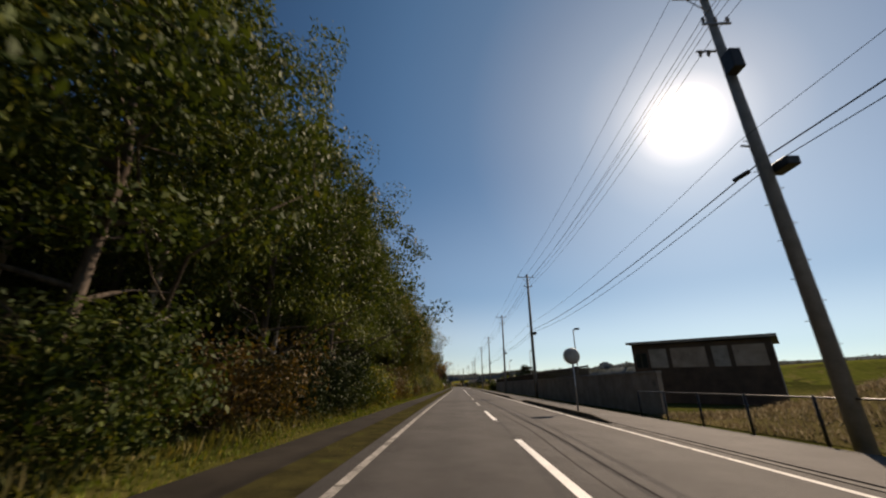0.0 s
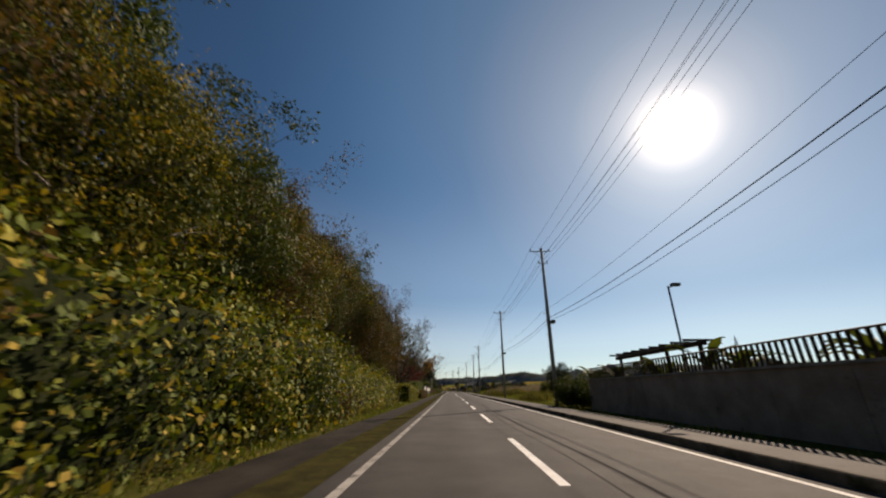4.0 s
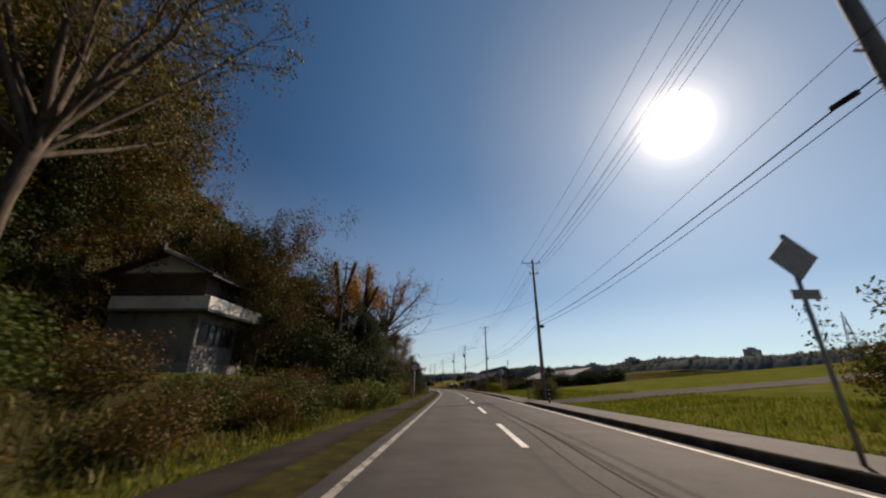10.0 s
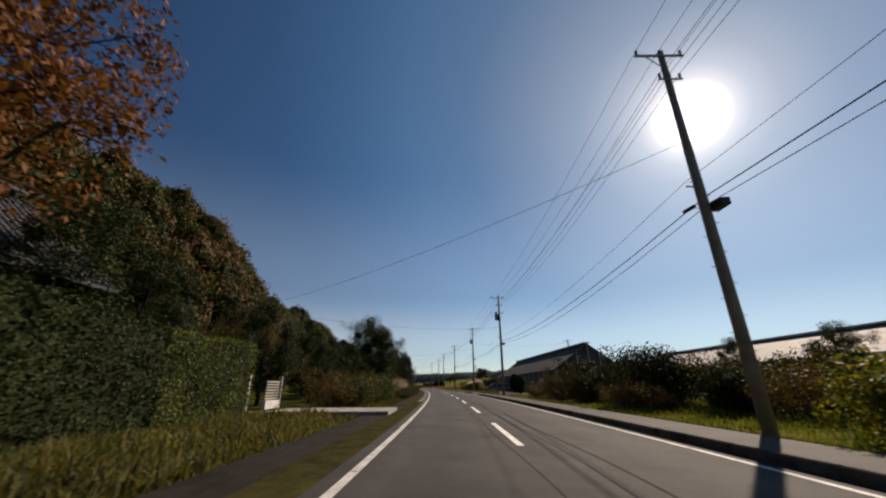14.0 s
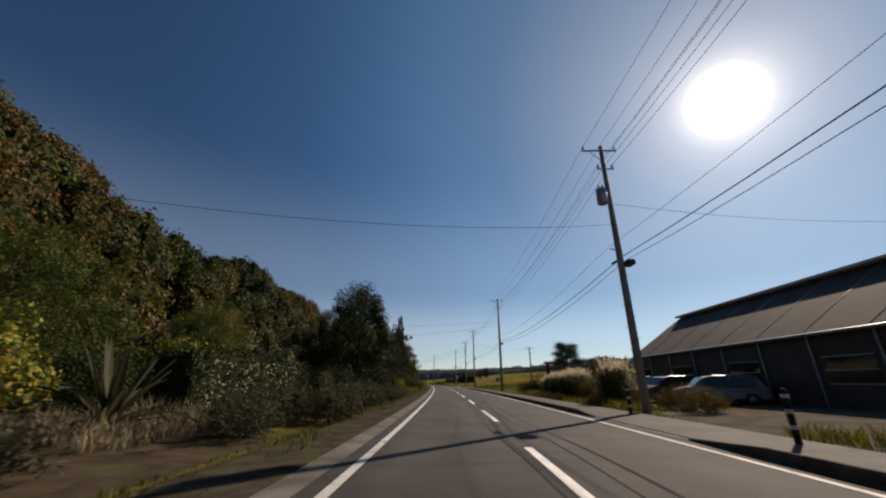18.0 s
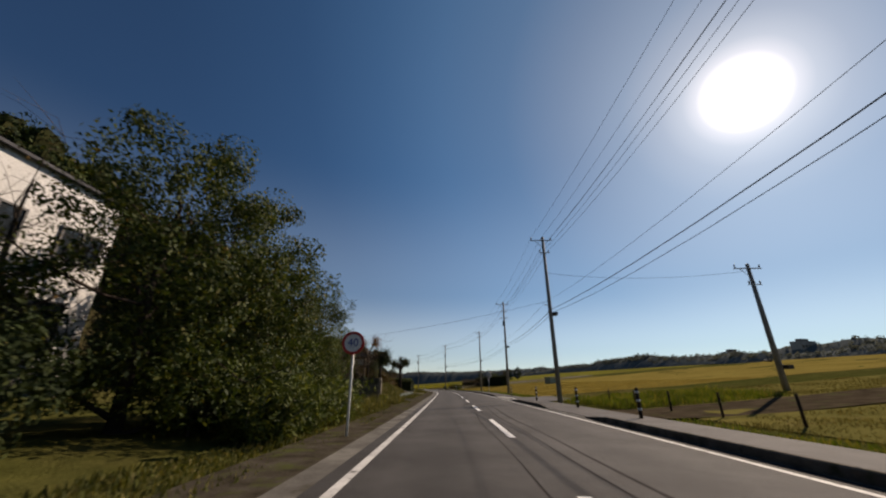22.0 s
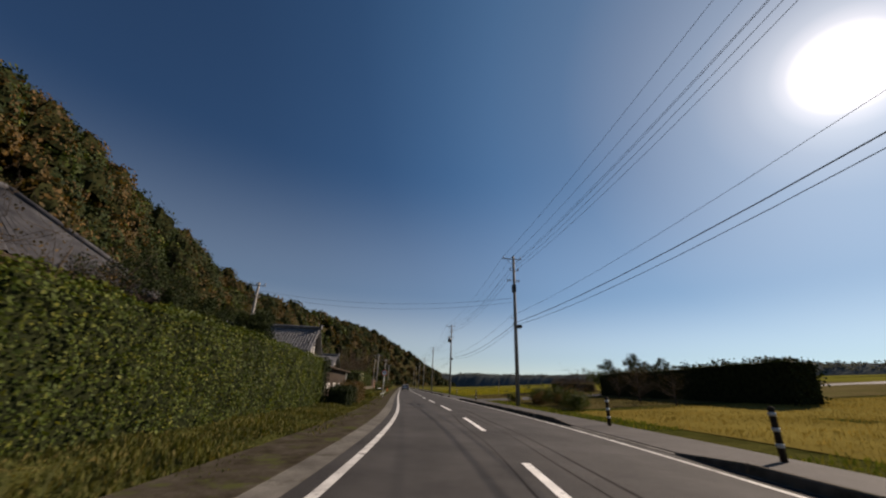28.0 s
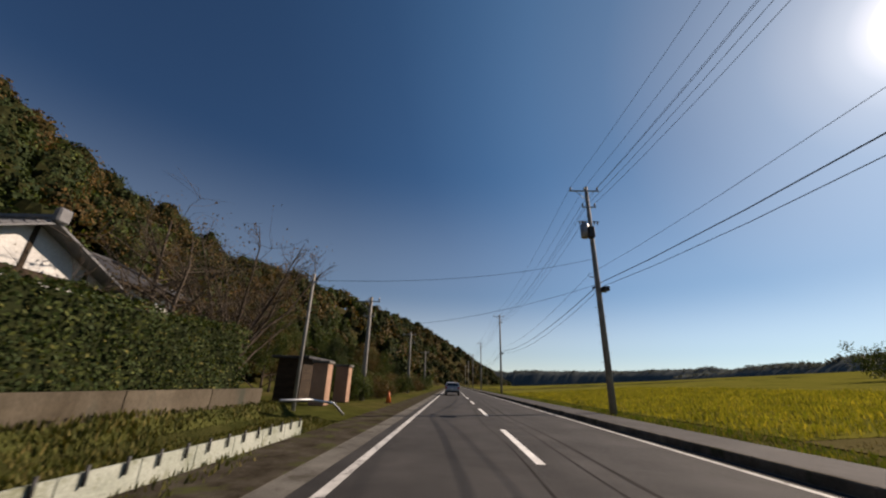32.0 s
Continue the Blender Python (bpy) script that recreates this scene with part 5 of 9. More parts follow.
MOWN_FIELD = surface("olive_field", (0.10, 0.095, 0.03), (0.17, 0.145, 0.045), 0.2, 22, 0.95, 0.7, spot=((0.14, 0.11, 0.05), 0.3, 0.58), spec=0.0)
GRAVEL = surface("gravel_yard", (0.09, 0.08, 0.066), (0.15, 0.135, 0.112), 0.9, 60, 0.95, 0.7)
STRAW_FIELD = surface("fallow_field", (0.085, 0.075, 0.03), (0.13, 0.105, 0.048), 0.3, 25, 0.95, 0.7, spot=((0.09, 0.10, 0.03), 0.4, 0.56))

ROAD_DULL = surface("dull_lane_asphalt", (0.034, 0.031, 0.029), (0.062, 0.057, 0.053), 0.6, 60, 0.95, 0.5, spot=((0.085, 0.075, 0.055), 0.6, 0.6), spec=0.03)
patch("bank", -20, 9, 7.2, 40, STRAW_FIELD, "dry straw-coloured grass bank behind a rail", "grass bank", 0.03, 2, 2)
patch("meadow", 96, 137, 8.5, 140, MEADOW, "short green grass field behind a fence", "field", 0.03, 3, 3)
patch("meadow", 168, 268, 7.0, 140, MEADOW, "bright green grass field rising from the footpath", "field", 0.03, 3, 2)
patch("fallow_field", 320, 372, 7.4, 120, STRAW_FIELD, "dry fallow field with straw", "field", 0.03, 4, 4)
patch("stubble_field", 408, 478, 8.6, 190, GOLD_FIELD, "wide golden stubble field", "field", 0.03, 4, 5)
patch("stubble_field", 364, 396, 8.0, 190, MOWN_FIELD, "dull olive stubble field by the footpath", "field", 0.03, 4, 5)
patch("rice_field", 520, 600, 8.6, 69.9, RICE_FIELD, "bright yellow-green rice regrowth field", "field", 0.03, 4, 3)
patch("rice_field", 610, 760, 9.5, 90, RICE_FIELD, "far yellow rice field", "field", 0.03, 6, 5)
patch("stubble_field", 506, 640, 70, 230, RICE_FIELD, "far yellow stubble field", "field", 0.03, 6, 8)
patch("fallow_field", 480, 497, 8.4, 60, STRAW_FIELD, "fallow field of dry grass beside a farm track", "field", 0.03, 3, 3)
patch("fallow_field", 503, 519.9, 8.4, 69.9, STRAW_FIELD, "fallow field of dry brown grass beside a farm track", "field", 0.03, 3, 3)
patch("parking_yard", 291, 334, 6.3, 17, GRAVEL, "gravelled yard in front of the long greenhouse", "yard", 0.03, 2, 2)
patch("side_road", 397.8, 407.5, 3.9, 9.5, ASPHALT_PATH, "grey asphalt side road leading into the fields", "road", 0.05, 2, 2)
patch("side_road", 196.3, 203.2, 3.9, 62, ROAD_DULL, "grey asphalt field lane joining the road", "lane", 0.06, 1.5, 2)
patch("farm_track", 380.6, 385.8, 3.9, 44, DIRT, "beaten earth farm track beside a stubble field", "track", 0.06, 1.5, 2)
patch("farm_track", 497, 503, 3.9, 70, ASPHALT_PATH, "grey farm track leading off the road", "road", 0.05, 2, 2)
patch("driveway", 111.6, 116.2, -12.5, -4.12, CONCRETE_DARK, "concrete driveway to a house", "driveway", 0.04, 1, 0.8)
patch("lane", 217.5, 225.4, -30, -4.12, ASPHALT_DARK, "dark asphalt lane joining the road", "lane", 0.05, 1, 0.8, slant=0.6)
patch("driveway", 304.5, 312, -13, -4.12, DIRT, "earthen driveway with concrete slabs", "driveway", 0.03, 1, 0.8)
patch("driveway", 340, 346, -10.2, -4.12, DIRT, "beaten earth driveway between trees", "driveway", 0.04, 1, 0.8)
patch("driveway", 391.5, 396, -22, -4.12, DIRT, "earthen farm driveway", "driveway", 0.04, 1, 0.8)
patch("driveway", 401, 406.5, -16, -4.12, ASPHALT_DARK, "asphalt driveway past a block wall", "driveway", 0.04, 1, 0.8)
patch("driveway", 429, 433, -20, -4.12, CONCRETE_DARK, "concrete driveway by a pollarded tree", "driveway", 0.04, 1, 0.8)
patch("driveway", 494.5, 499, -16, -4.12, CONCRETE_DARK, "concrete driveway beside a hedge", "driveway", 0.04, 1, 0.8)
solid("roadside_concrete", ribbon("roadside_concrete", 262.5, 850, -5.0, -4.11, 0.015, DIRT_STRIP, 3.0, 0.2), "dirty concrete and earth edging beside the road", "pavement", kind="structure")
patch("lawn", 229, 253.2, -8.8, -5.2, GREENSWARD, "green roadside lawn before a hedge", "lawn", 0.03, 1.5, 0.8)
patch("lawn", 407, 428.5, -13, -5.2, DRY_LAWN, "lawn with yellow-green grass before a gatehouse", "lawn", 0.03, 1.5, 0.8)
patch("lawn", 449, 479, -7.9, -5.2, GREENSWARD, "green grass strip below a tall hedge", "lawn", 0.03, 1.5, 0.6)
patch("lawn", 483, 494, -7.6, -5.2, GREENSWARD, "green grass strip before a sheet fence", "lawn", 0.03, 1.5, 0.6)
patch("lawn", 499.5, 522, -7.3, -5.4, GREENSWARD, "green grass strip below a retaining wall", "lawn", 0.02, 1.0, 0.15)

blades("verge_grass", [(-20, 260, -6.4, -5.2)], 34000, 0.16, GRASS, "short green grass along the roadside", 31, 0.03)
blades("verge_grass", [(-20, 262, -4.05, -3.4)], 40000, 0.09, GRASS, "low moss and grass between road and drain strip", 32, 0.03)
blades("verge_grass", [(228, 253, -8.7, -5.2), (407, 428, -12, -5.2), (449, 479, -7.8, -5.2), (483, 494, -7.4, -5.2), (500, 522, -7.3, -5.3), (500, 522, -7.3, -5.3), (500, 522, -7.3, -5.3), (280, 400, -5.8, -4.3), (430, 520, -5.4, -4.4)], 90000, 0.2, LAWN, "green and yellow lawn grass", 33, 0.03)
blades("footpath_grass", [(28, 196, 6.3, 7.2), (203.5, 300, 6.3, 7.2), (316, 380, 6.3, 7.3), (409, 462, 6.3, 8.6), (468, 496, 6.3, 8.6), (509, 600, 6.3, 8.2)], 52000, 0.22, GRASS, "rough green grass beside the footpath", 34, 0.03)
blades("field_grass", [(168, 196, 7.2, 16), (203.5, 262, 7.2, 16), (100, 136, 8.8, 16)], 42000, 0.3, GRASS, "green meadow grass", 35, 0.035)
blades("field_stubble", [(408, 478, 8.6, 34)], 70000, 0.2, STUBBLE, "golden stubble and regrowth", 36, 0.022)
blades("field_stubble", [(364, 380, 7.6, 26), (386, 396, 17, 30)], 42000, 0.16, STUBBLE_DULL, "thin olive stubble and regrowth", 56, 0.022)
blades("fallow_grass", [(345, 371, 8.4, 22), (480, 496.5, 8.6, 24), (503.5, 519, 8.6, 30)], 46000, 0.2, FALLOW, "dry grass and weeds of a fallow field", 57, 0.025, 0.6)
blades("rice_regrowth", [(520, 575, 8.6, 30)], 60000, 0.35, RICE, "bright yellow-green rice regrowth in rows", 37, 0.04)
blades("weeds", [(-20, 95, -8.0, -6.2), (160, 222, -8.2, -6.0)], 26000, 0.5, WEED, "rank weeds at the foot of the bank", 38, 0.03, 0.8)
blades("tall_weeds", [(138, 166, 7.4, 14), (103, 112, 7.4, 10)], 16000, 1.15, WEED, "tall brown and green weeds beside the footpath", 39, 0.03, 0.5)
blades("tall_weeds", [(142, 168, 8.5, 22)], 9000, 1.7, GRASS_DRY, "tall dry reeds in a fallow field", 40, 0.025, 0.35)
blades("reeds", [(284, 304, -9.6, -6.6)], 15000, 1.95, REED, "dry beige reeds standing thick beside the road", 41, 0.028, 0.3)
blades("reeds", [(316, 334, -7.6, -6.0), (384, 393, -9, -5.6), (444, 457, -9.5, -5.4), (395, 400, -7, -5.4), (356, 366, -6.9, -5.4)], 14000, 0.7, WEED, "dry brown weeds on the verge", 42, 0.025, 0.7)
blades("verge_grass", [(338, 404, -6.6, -5.5), (258, 284, -6.6, -5.2)], 30000, 0.18, LAWN, "bright green grass strip beside the road", 47, 0.03)
blades("lawn_grass", [(499.8, 522, -7.35, -5.3)], 34000, 0.15, LAWN, "mown grass strip below a retaining wall", 48, 0.03)
blades("lawn_grass", [(449, 494, -7.7, -5.2)], 26000, 0.2, LAWN, "green grass strip below hedges and fences", 49, 0.03)
blades("verge_grass", [(-20, 96, -4.08, -3.38)], 30000, 0.12, GRASS, "green grass strip between road and drain", 50, 0.04)
blades("tall_weeds", [(332.5, 340.6, -9.2, -5.6), (309, 316, -10, -7.5)], 6500, 0.75, GRASS_DRY, "dry reddish weeds beside a driveway", 51, 0.025, 0.7)
blades("bank_grass", [(-14, 9, 7.2, 16)], 22000, 0.28, GRASS_DRY, "dry grass on the bank", 52, 0.03, 0.8)
blades("field_grass", [(386, 397, 7.6, 17)], 14000, 0.5, GRASS, "lush green grass round a utility pole", 53, 0.03, 0.5)
blades("verge_grass", [(226.5, 253, -8.8, -5.3)], 16000, 0.42, WEED, "rough olive and brown grass before a hedge", 54, 0.03, 0.9)
blades("yard_weeds", [(296, 312, 6.5, 7.8), (320, 344, 6.5, 8.6)], 8000, 0.55, WEED, "weeds along the yard's edge", 43, 0.03, 0.7)


# ---------------------------------------------------------------- roadside furniture
def post_with(name, s, u, h, label, category, rad=0.035, mat=None):
    p = thing(name, at(s, u, ground_z(s, u)), label, category)
    child("post", tube("post", [(0, 0, -0.3), (0, 0, h)], rad, mat or STEEL, 8), p)
    return p


def mirror_sign(s, u, z, r=0.4):
    p = post_with("traffic_mirror", s, u, z + 0.1, "round traffic mirror seen from behind on a steel post", "traffic mirror", 0.045)
    V, F = tube_vf([(0, -0.10, z), (0, -0.06, z), (0, 0.02, z), (0, 0.10, z)], [r * 0.55, r * 0.9, r, r * 0.98], 24)
    child("mirror_shell", mesh_from("mirror_shell", V, F, SIGN_BACK, True), p)
    V, F = tube_vf([(0, 0.06, z), (0, 0.105, z)], r + 0.02, 24, False)
    child("rim", mesh_from("rim", V, F, MIRROR), p)
    child("bracket", bx(-0.05, 0.05, -0.13, -0.02, z - 0.12, z + 0.12, STEEL), p)
    return p


def speed_sign(s, u, z):
    p = post_with("speed_limit_sign", s, u, z + 0.32, "round red-rimmed speed limit sign on a white post", "road sign", 0.035, GUARD_WHITE)
    f = child("sign_plate", mesh_from("sign_plate", *tube_vf([(0, -0.075, z), (0, -0.06, z)], 0.31, 28), RED_PAINT), p, "red rim of the sign")
    child("sign_field", mesh_from("sign_field", *tube_vf([(0, -0.080, z), (0, -0.0755, z)], 0.235, 28), WHITE_PAINT), f)
    cu = bpy.data.curves.new("figures", "FONT")
    cu.body, cu.size, cu.align_x, cu.align_y, cu.extrude = "40", 0.30, "CENTER", "CENTER", 0.002
    cu.materials.append(BLUE_PAINT)
    t = child("figures", cu, f)
    t.matrix_local = pose(0, -0.084, z, 90, 0, 0)
    return p


def diamond_sign(s, u, z):
    p = post_with("warning_sign", s, u, z + 0.5, "diamond warning sign seen from behind with a small plate", "road sign", 0.04)
    b = box_bm(-0.32, 0.32, -0.012, 0.012, -0.32, 0.32, 0.0)
    bmesh.ops.transform(b, matrix=pose(0, -0.06, z, 0, 45, 0), verts=b.verts)
    part("sign_plate", b, SIGN_BACK, p)
    child("lower_plate", bx(-0.25, 0.25, -0.07, -0.05, z - 0.8, z - 0.62, SIGN_BACK), p)
    return p


def bollard_post(s, u, h=1.25):
    p = thing("marker_post", at(s, u, ground_z(s, u)), "dark wooden marker post with pale bands beside the footpath", "marker post", "marker posts along the footpath")
    child("post", tube("post", [(0, 0, -0.2), (0, 0, h - 0.04), (0, 0, h)], [0.07, 0.065, 0.03], TIMBER, 10), p)
    for z in (h - 0.2, h - 0.5, h - 0.8):
        child("band", tube("band", [(0, 0, z), (0, 0, z + 0.08)], 0.074, GUARD_WHITE, 10), p)
    return p


for s in (128.8, 133.6, 158, 164.8, 195.5, 203, 289.5, 297, 310.4, 317.6, 380, 387, 396.8, 408.8, 461, 468.2, 495.4, 510):
    bollard_post(s, 5.6, 1.2)
mirror_sign(9.5, 4.4, 2.7)
mirror_sign(217, 5.0, 3.0, 0.42)
mirror_sign(421.6, 4.55, 2.75, 0.42)
diamond_sign(173.2, 5.0, 3.6)
speed_sign(200.5, -4.9, 2.85)
speed_sign(375.3, -4.15, 2.4)
speed_sign(494.3, -4.6, 2.5)
p = post_with("steel_post", 140.5, -5.3, 3.4, "thin galvanised post beside the block wall", "post", 0.04)
child("cap", tube("cap", [(0, 0, 3.4), (0, 0, 3.44)], [0.05, 0.02], STEEL, 8), p)
child("sign_plate", mesh_from("sign_plate", *tube_vf([(0, -0.07, 3.3), (0, -0.055, 3.3)], 0.3, 24), SIGN_BACK), p, "grey back of a round sign")

# small posts with wire along the meadow
for i in range(14):
    s = 119 + i * 2.6
    fp = thing("fence_post", at(s, 8.7 + 0.15 * math.sin(i * 2.1), ground_z(s, 8.7), 0, 2 * math.sin(i * 1.7), 3 * math.sin(i * 2.9)), "thin weathered stake of a field fence", "fence post", "field fence stakes")
    child("stake", tube("stake", [(0, 0, -0.2), (0.01, 0, 0.6), (0, 0, 1.15 + 0.25 * math.sin(i * 5.3))], [0.03, 0.028, 0.02], BARK, 6), fp)
for z in (0.5, 0.95):
    pts = [R(119 + i * 2.6, 8.7 + 0.15 * math.sin(i * 2.1), ground_z(119 + i * 2.6, 8.7) + z) for i in range(14)]
    solid("fence_wire", tube("fence_wire", pts, 0.006, STEEL, 4), "thin wire of a field fence strung on stakes", "fence wire")
for i, (s, h) in enumerate(((141, 2.6), (144, 2.2), (146.5, 3.0), (149, 2.8), (150.5, 2.9), (153.5, 2.4))):
    st = thing("plant_stake", at(s, 9.2 + 0.5 * (i % 3), ground_z(s, 9.2), 0, 4 * math.sin(i * 3.1), 6 * math.sin(i * 1.9)), "leaning bamboo stake in the rank grass", "stake", "bamboo stakes")
    child("cane", tube("cane", [(0, 0, -0.2), (0.02, 0, h * 0.5), (0, 0, h)], [0.03, 0.026, 0.018], BARK_PALE, 6), st)

# ---------------------------------------------------------------- right side at the start: bank fence, low house, boundary wall
for i in range(9):
    s = -9 + i * 2.2
    fp = thing("rail_post", at(s, 6.95, ground_z(s, 6.95)), "dark post of a low rail fence on the bank", "fence post", "bank fence posts")
    child("post", tube("post", [(0, 0, -0.2), (0, 0, 1.1)], 0.04, DARK_METAL, 8), fp)
solid("fence_rail", tube("fence_rail", [R(-9 + i * 2.2, 6.95, ground_z(-9 + i * 2.2, 6.95) + 1.05) for i in range(9)], 0.022, DARK_METAL, 6), "thin dark handrail on posts along the grass bank", "rail")

lh = thing("low_house", at(23.6, 13.4, 0.0, -40), "low brown board house with a thin flat roof behind a wall", "house")
child("wall", bx(0.3, 9.6, 0.4, 6.0, -0.3, 4.45, TIMBER_BROWN), lh)
b = box_bm(0.0, 10.0, 0.0, 6.4, -0.06, 0.06, 0.0)
bmesh.ops.transform(b, matrix=pose(0, 0, 4.66, -1.0, 0, 0), verts=b.verts)
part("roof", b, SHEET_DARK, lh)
child("fascia", bx(0.0, 10.0, -0.06, -0.005, 4.52, 4.72, CONCRETE), lh, "pale weathered fascia board")
for x0, x1, mt in ((1.6, 2.9, CONCRETE), (3.2, 5.6, WALL_TAN), (6.0, 7.0, CONCRETE), (7.3, 9.2, WALL_TAN)):
    child("panel", bx(x0, x1, 0.34, 0.396, 2.6, 4.1, mt), lh, "weathered sheet panel")
window_part(lh, 0.5, 1.4, 2.6, 3.8, 0.395, -1, 2)

wall_r = thing("boundary_wall", pose(0, 0, 0), "dark shaded boundary wall with a rail fence on top", "wall", kind="structure")
for i in range(31):
    s0 = 8.5 + i * 2.5
    child("wall_panel", ribbon("wall_panel", s0, s0 + 2.48, 7.9, 8.1, 1.78, WALL_TAN, 1.3, 2.1), wall_r)
child("coping", ribbon("coping", 8.5, 86, 7.85, 8.15, 1.87, CONCRETE, 2.5, 0.085), wall_r)
child("top_rail", tube("top_rail", [R(18 + i * 4, 8.0, 2.55) for i in range(18)], 0.03, TIMBER_BROWN, 6), wall_r)
slat = bx(-0.012, 0.012, -0.055, 0.055, 0.0, 0.66, TIMBER)
for i in range(295):
    s = 18 + i * 0.23
    child("fence_slat", slat, wall_r).matrix_world = at(s, 8.0, 1.87)


def street_lamp(s, u, h):
    p = thing("yard_lamp", at(s, u, ground_z(s, u)), "slim lamp post with a small tilted head behind the wall", "lamp post", "yard lamps")
    child("post", tube("post", [(0, 0, -0.3), (0, 0, h)], [0.07, 0.05], STEEL, 8), p)
    child("arm", tube("arm", [(0, 0, h - 0.1), (0.3, -0.1, h + 0.02)], 0.03, STEEL, 6), p)
    child("lamp_head", bx(0.12, 0.6, -0.25, 0.05, h - 0.02, h + 0.14, DARK_METAL, 0.03), p)
    return p


for s in (28.5, 53, 79):
    street_lamp(s, 10.5, 6.6)


def banana(s, u, h, seed):
    """A banana clump: fleshy stems and long arching, torn leaves."""
    r = np.random.default_rng(seed)
    t = thing("banana_plant", at(s, u, ground_z(s, u)), "banana plant with long arching ragged leaves", "banana plant", "banana plants behind the wall")
    for k in range(3):
        x, y = r.normal() * 0.35, r.normal() * 0.35
        hh = h * r.uniform(0.5, 0.66)
        child("stem", tube("stem", [(x, y, -0.1), (x * 1.05, y * 1.05, hh * 0.5), (x * 1.1, y * 1.1, hh)], [0.13, 0.1, 0.06], BARK_PALE, 8), t)
        for j in range(7):
            a = r.uniform(0, 2 * math.pi)
            L, up = h * r.uniform(0.38, 0.52), r.uniform(0.9, 1.5)
            V, F = [], []
            n = 8
            for i in range(n + 1):
                f = i / n
                c = Vector((x + math.cos(a) * L * f * 0.85, y + math.sin(a) * L * f * 0.85, hh + L * (up * f - 0.85 * f * f)))
                w = 0.26 * math.sin(math.pi * min(1, f * 0.92 + 0.08)) ** 0.7 * (0.75 + 0.25 * math.sin(i * 5.1 + j))
                o = Vector((-math.sin(a), math.cos(a), 0))
                V += [c + o * w + Vector((0, 0, 0.05)), c, c - o * w + Vector((0, 0, 0.05))]
            for i in range(n):
                for q in range(2):
                    F.append((3 * i + q, 3 * i + q + 1, 3 * i + q + 4, 3 * i + q + 3))
            child("leaf", mesh_from("leaf", V, F, LEAF_BAMBOO), t)
    return t


for i, (s, u, h) in enumerate(((22.5, 20.5, 5.0), (44, 11.4, 3.0), (62, 9.8, 3.4), (70, 9.8, 3.3), (75, 10.0, 3.6), (80, 10.0, 3.1), (86, 9.8, 3.1), (90, 9.8, 3.3))):
    banana(s, u, h, 100 + i)
plant("dark", 54.0, 9.4, 0.55)
bush_row(("bush", "bush_d", "bush"), 86, 91, 7.5, 9.0, 5, 0.8, 1.15, 191)
cp = thing("carport", at(56.4, 10.2, ground_z(56, 10)), "open carport with a thin pale sloping roof", "carport")
for x in (-0.45, 0.45):
    for y in (-2.4, 3.2):
        child("post", bx(x - 0.06, x + 0.06, y - 0.06, y + 0.06, -0.2, 3.8, STEEL), cp)
b = box_bm(-0.6, 0.6, -3.8, 3.9, -0.05, 0.05, 0.02)
bmesh.ops.transform(b, matrix=pose(0, 0, 3.95, -2.2, 3, 0), verts=b.verts)
part("roof", b, SHEET, cp)
pg = thing("pergola", at(81.0, 10.0, ground_z(81, 10)), "long dark pergola beam on posts behind the wall", "pergola")
for y in (-4.2, -1.4, 1.4, 4.2):
    child("post", bx(-0.07, 0.07, y - 0.07, y + 0.07, -0.2, 3.15, TIMBER), pg)
child("beam", bx(-0.1, 0.1, -4.6, 4.8, 3.15, 3.35, TIMBER, 0.02), pg)
for k in range(9):
    child("rafter", bx(-0.7, 0.7, -4.2 + k * 1.05, -4.12 + k * 1.05, 3.354, 3.46, TIMBER), pg)

# ---------------------------------------------------------------- left: creeper bank, first houses
hedge("creeper_bank", 59, 76, -10.2, -6.5, 2.7, 3.0, LEAF_VINE, "bank smothered in large yellow-green creeper leaves", 105, 0.165, 50, -0.3, 0.4)
hedge("creeper_bank", 76.5, 95, -10.2, -7.0, 2.2, 1.8, LEAF_VINE, "bank of creeper and brambles turning yellow", 95, 0.15, 49, -0.3, 0.4)
hedge("overgrown_hedge", 102.5, 111.4, -7.8, -6.1, 1.75, 1.25, LEAF_VINE, "overgrown hedge of green and brown creeper", 170, 0.13, 51, 0, 0.14)
house("old_house", 122.5, -19.5, 8.5, 6.0, 3.3, 2.2, "old dark timber house with a grey tiled roof under trees", wall=TIMBER_BROWN, roof=TILE, wins=((-3, -1.2, 1.0, 2.1), (1, 3.2, 1.0, 2.1)), over=0.8)
hedge("low_hedge", 116.4, 127.2, -6.9, -5.7, 0.95, 1.0, LEAF_BROWN, "low clipped hedge with brown and olive leaves", 260, 0.08, 52, 0, 0.07)
plant("bare", 121, -12, 1.1, 240)
plant("dark", 123, -13.5, 0.6, 40)
plant("dark", 117.5, -14, 0.55, 140)
plant("maple", 126.5, -12.5, 1.0, 200)
bush_row(("bush_b", "bush"), 116, 128, -14, -8.5, 12, 0.7, 1.15, 60)
plant("bare", 124, -9.8, 0.8, 190)
plant("bare", 112, -9.5, 1.0, 120)
plant("maple", 142.0, -10.6, 1.42, 30)
plant("bare", 134.5, -10.5, 0.45, 60)
plant("bare", 137.5, -10.2, 0.4, 160)
plant("maple", 145.5, -9.8, 0.75, 130)
plant("bare", 148.5, -9.5, 0.5, 80, label="bare pale-barked garden tree behind a white wall")
plant("bare", 158.5, -9.6, 0.62, 10)

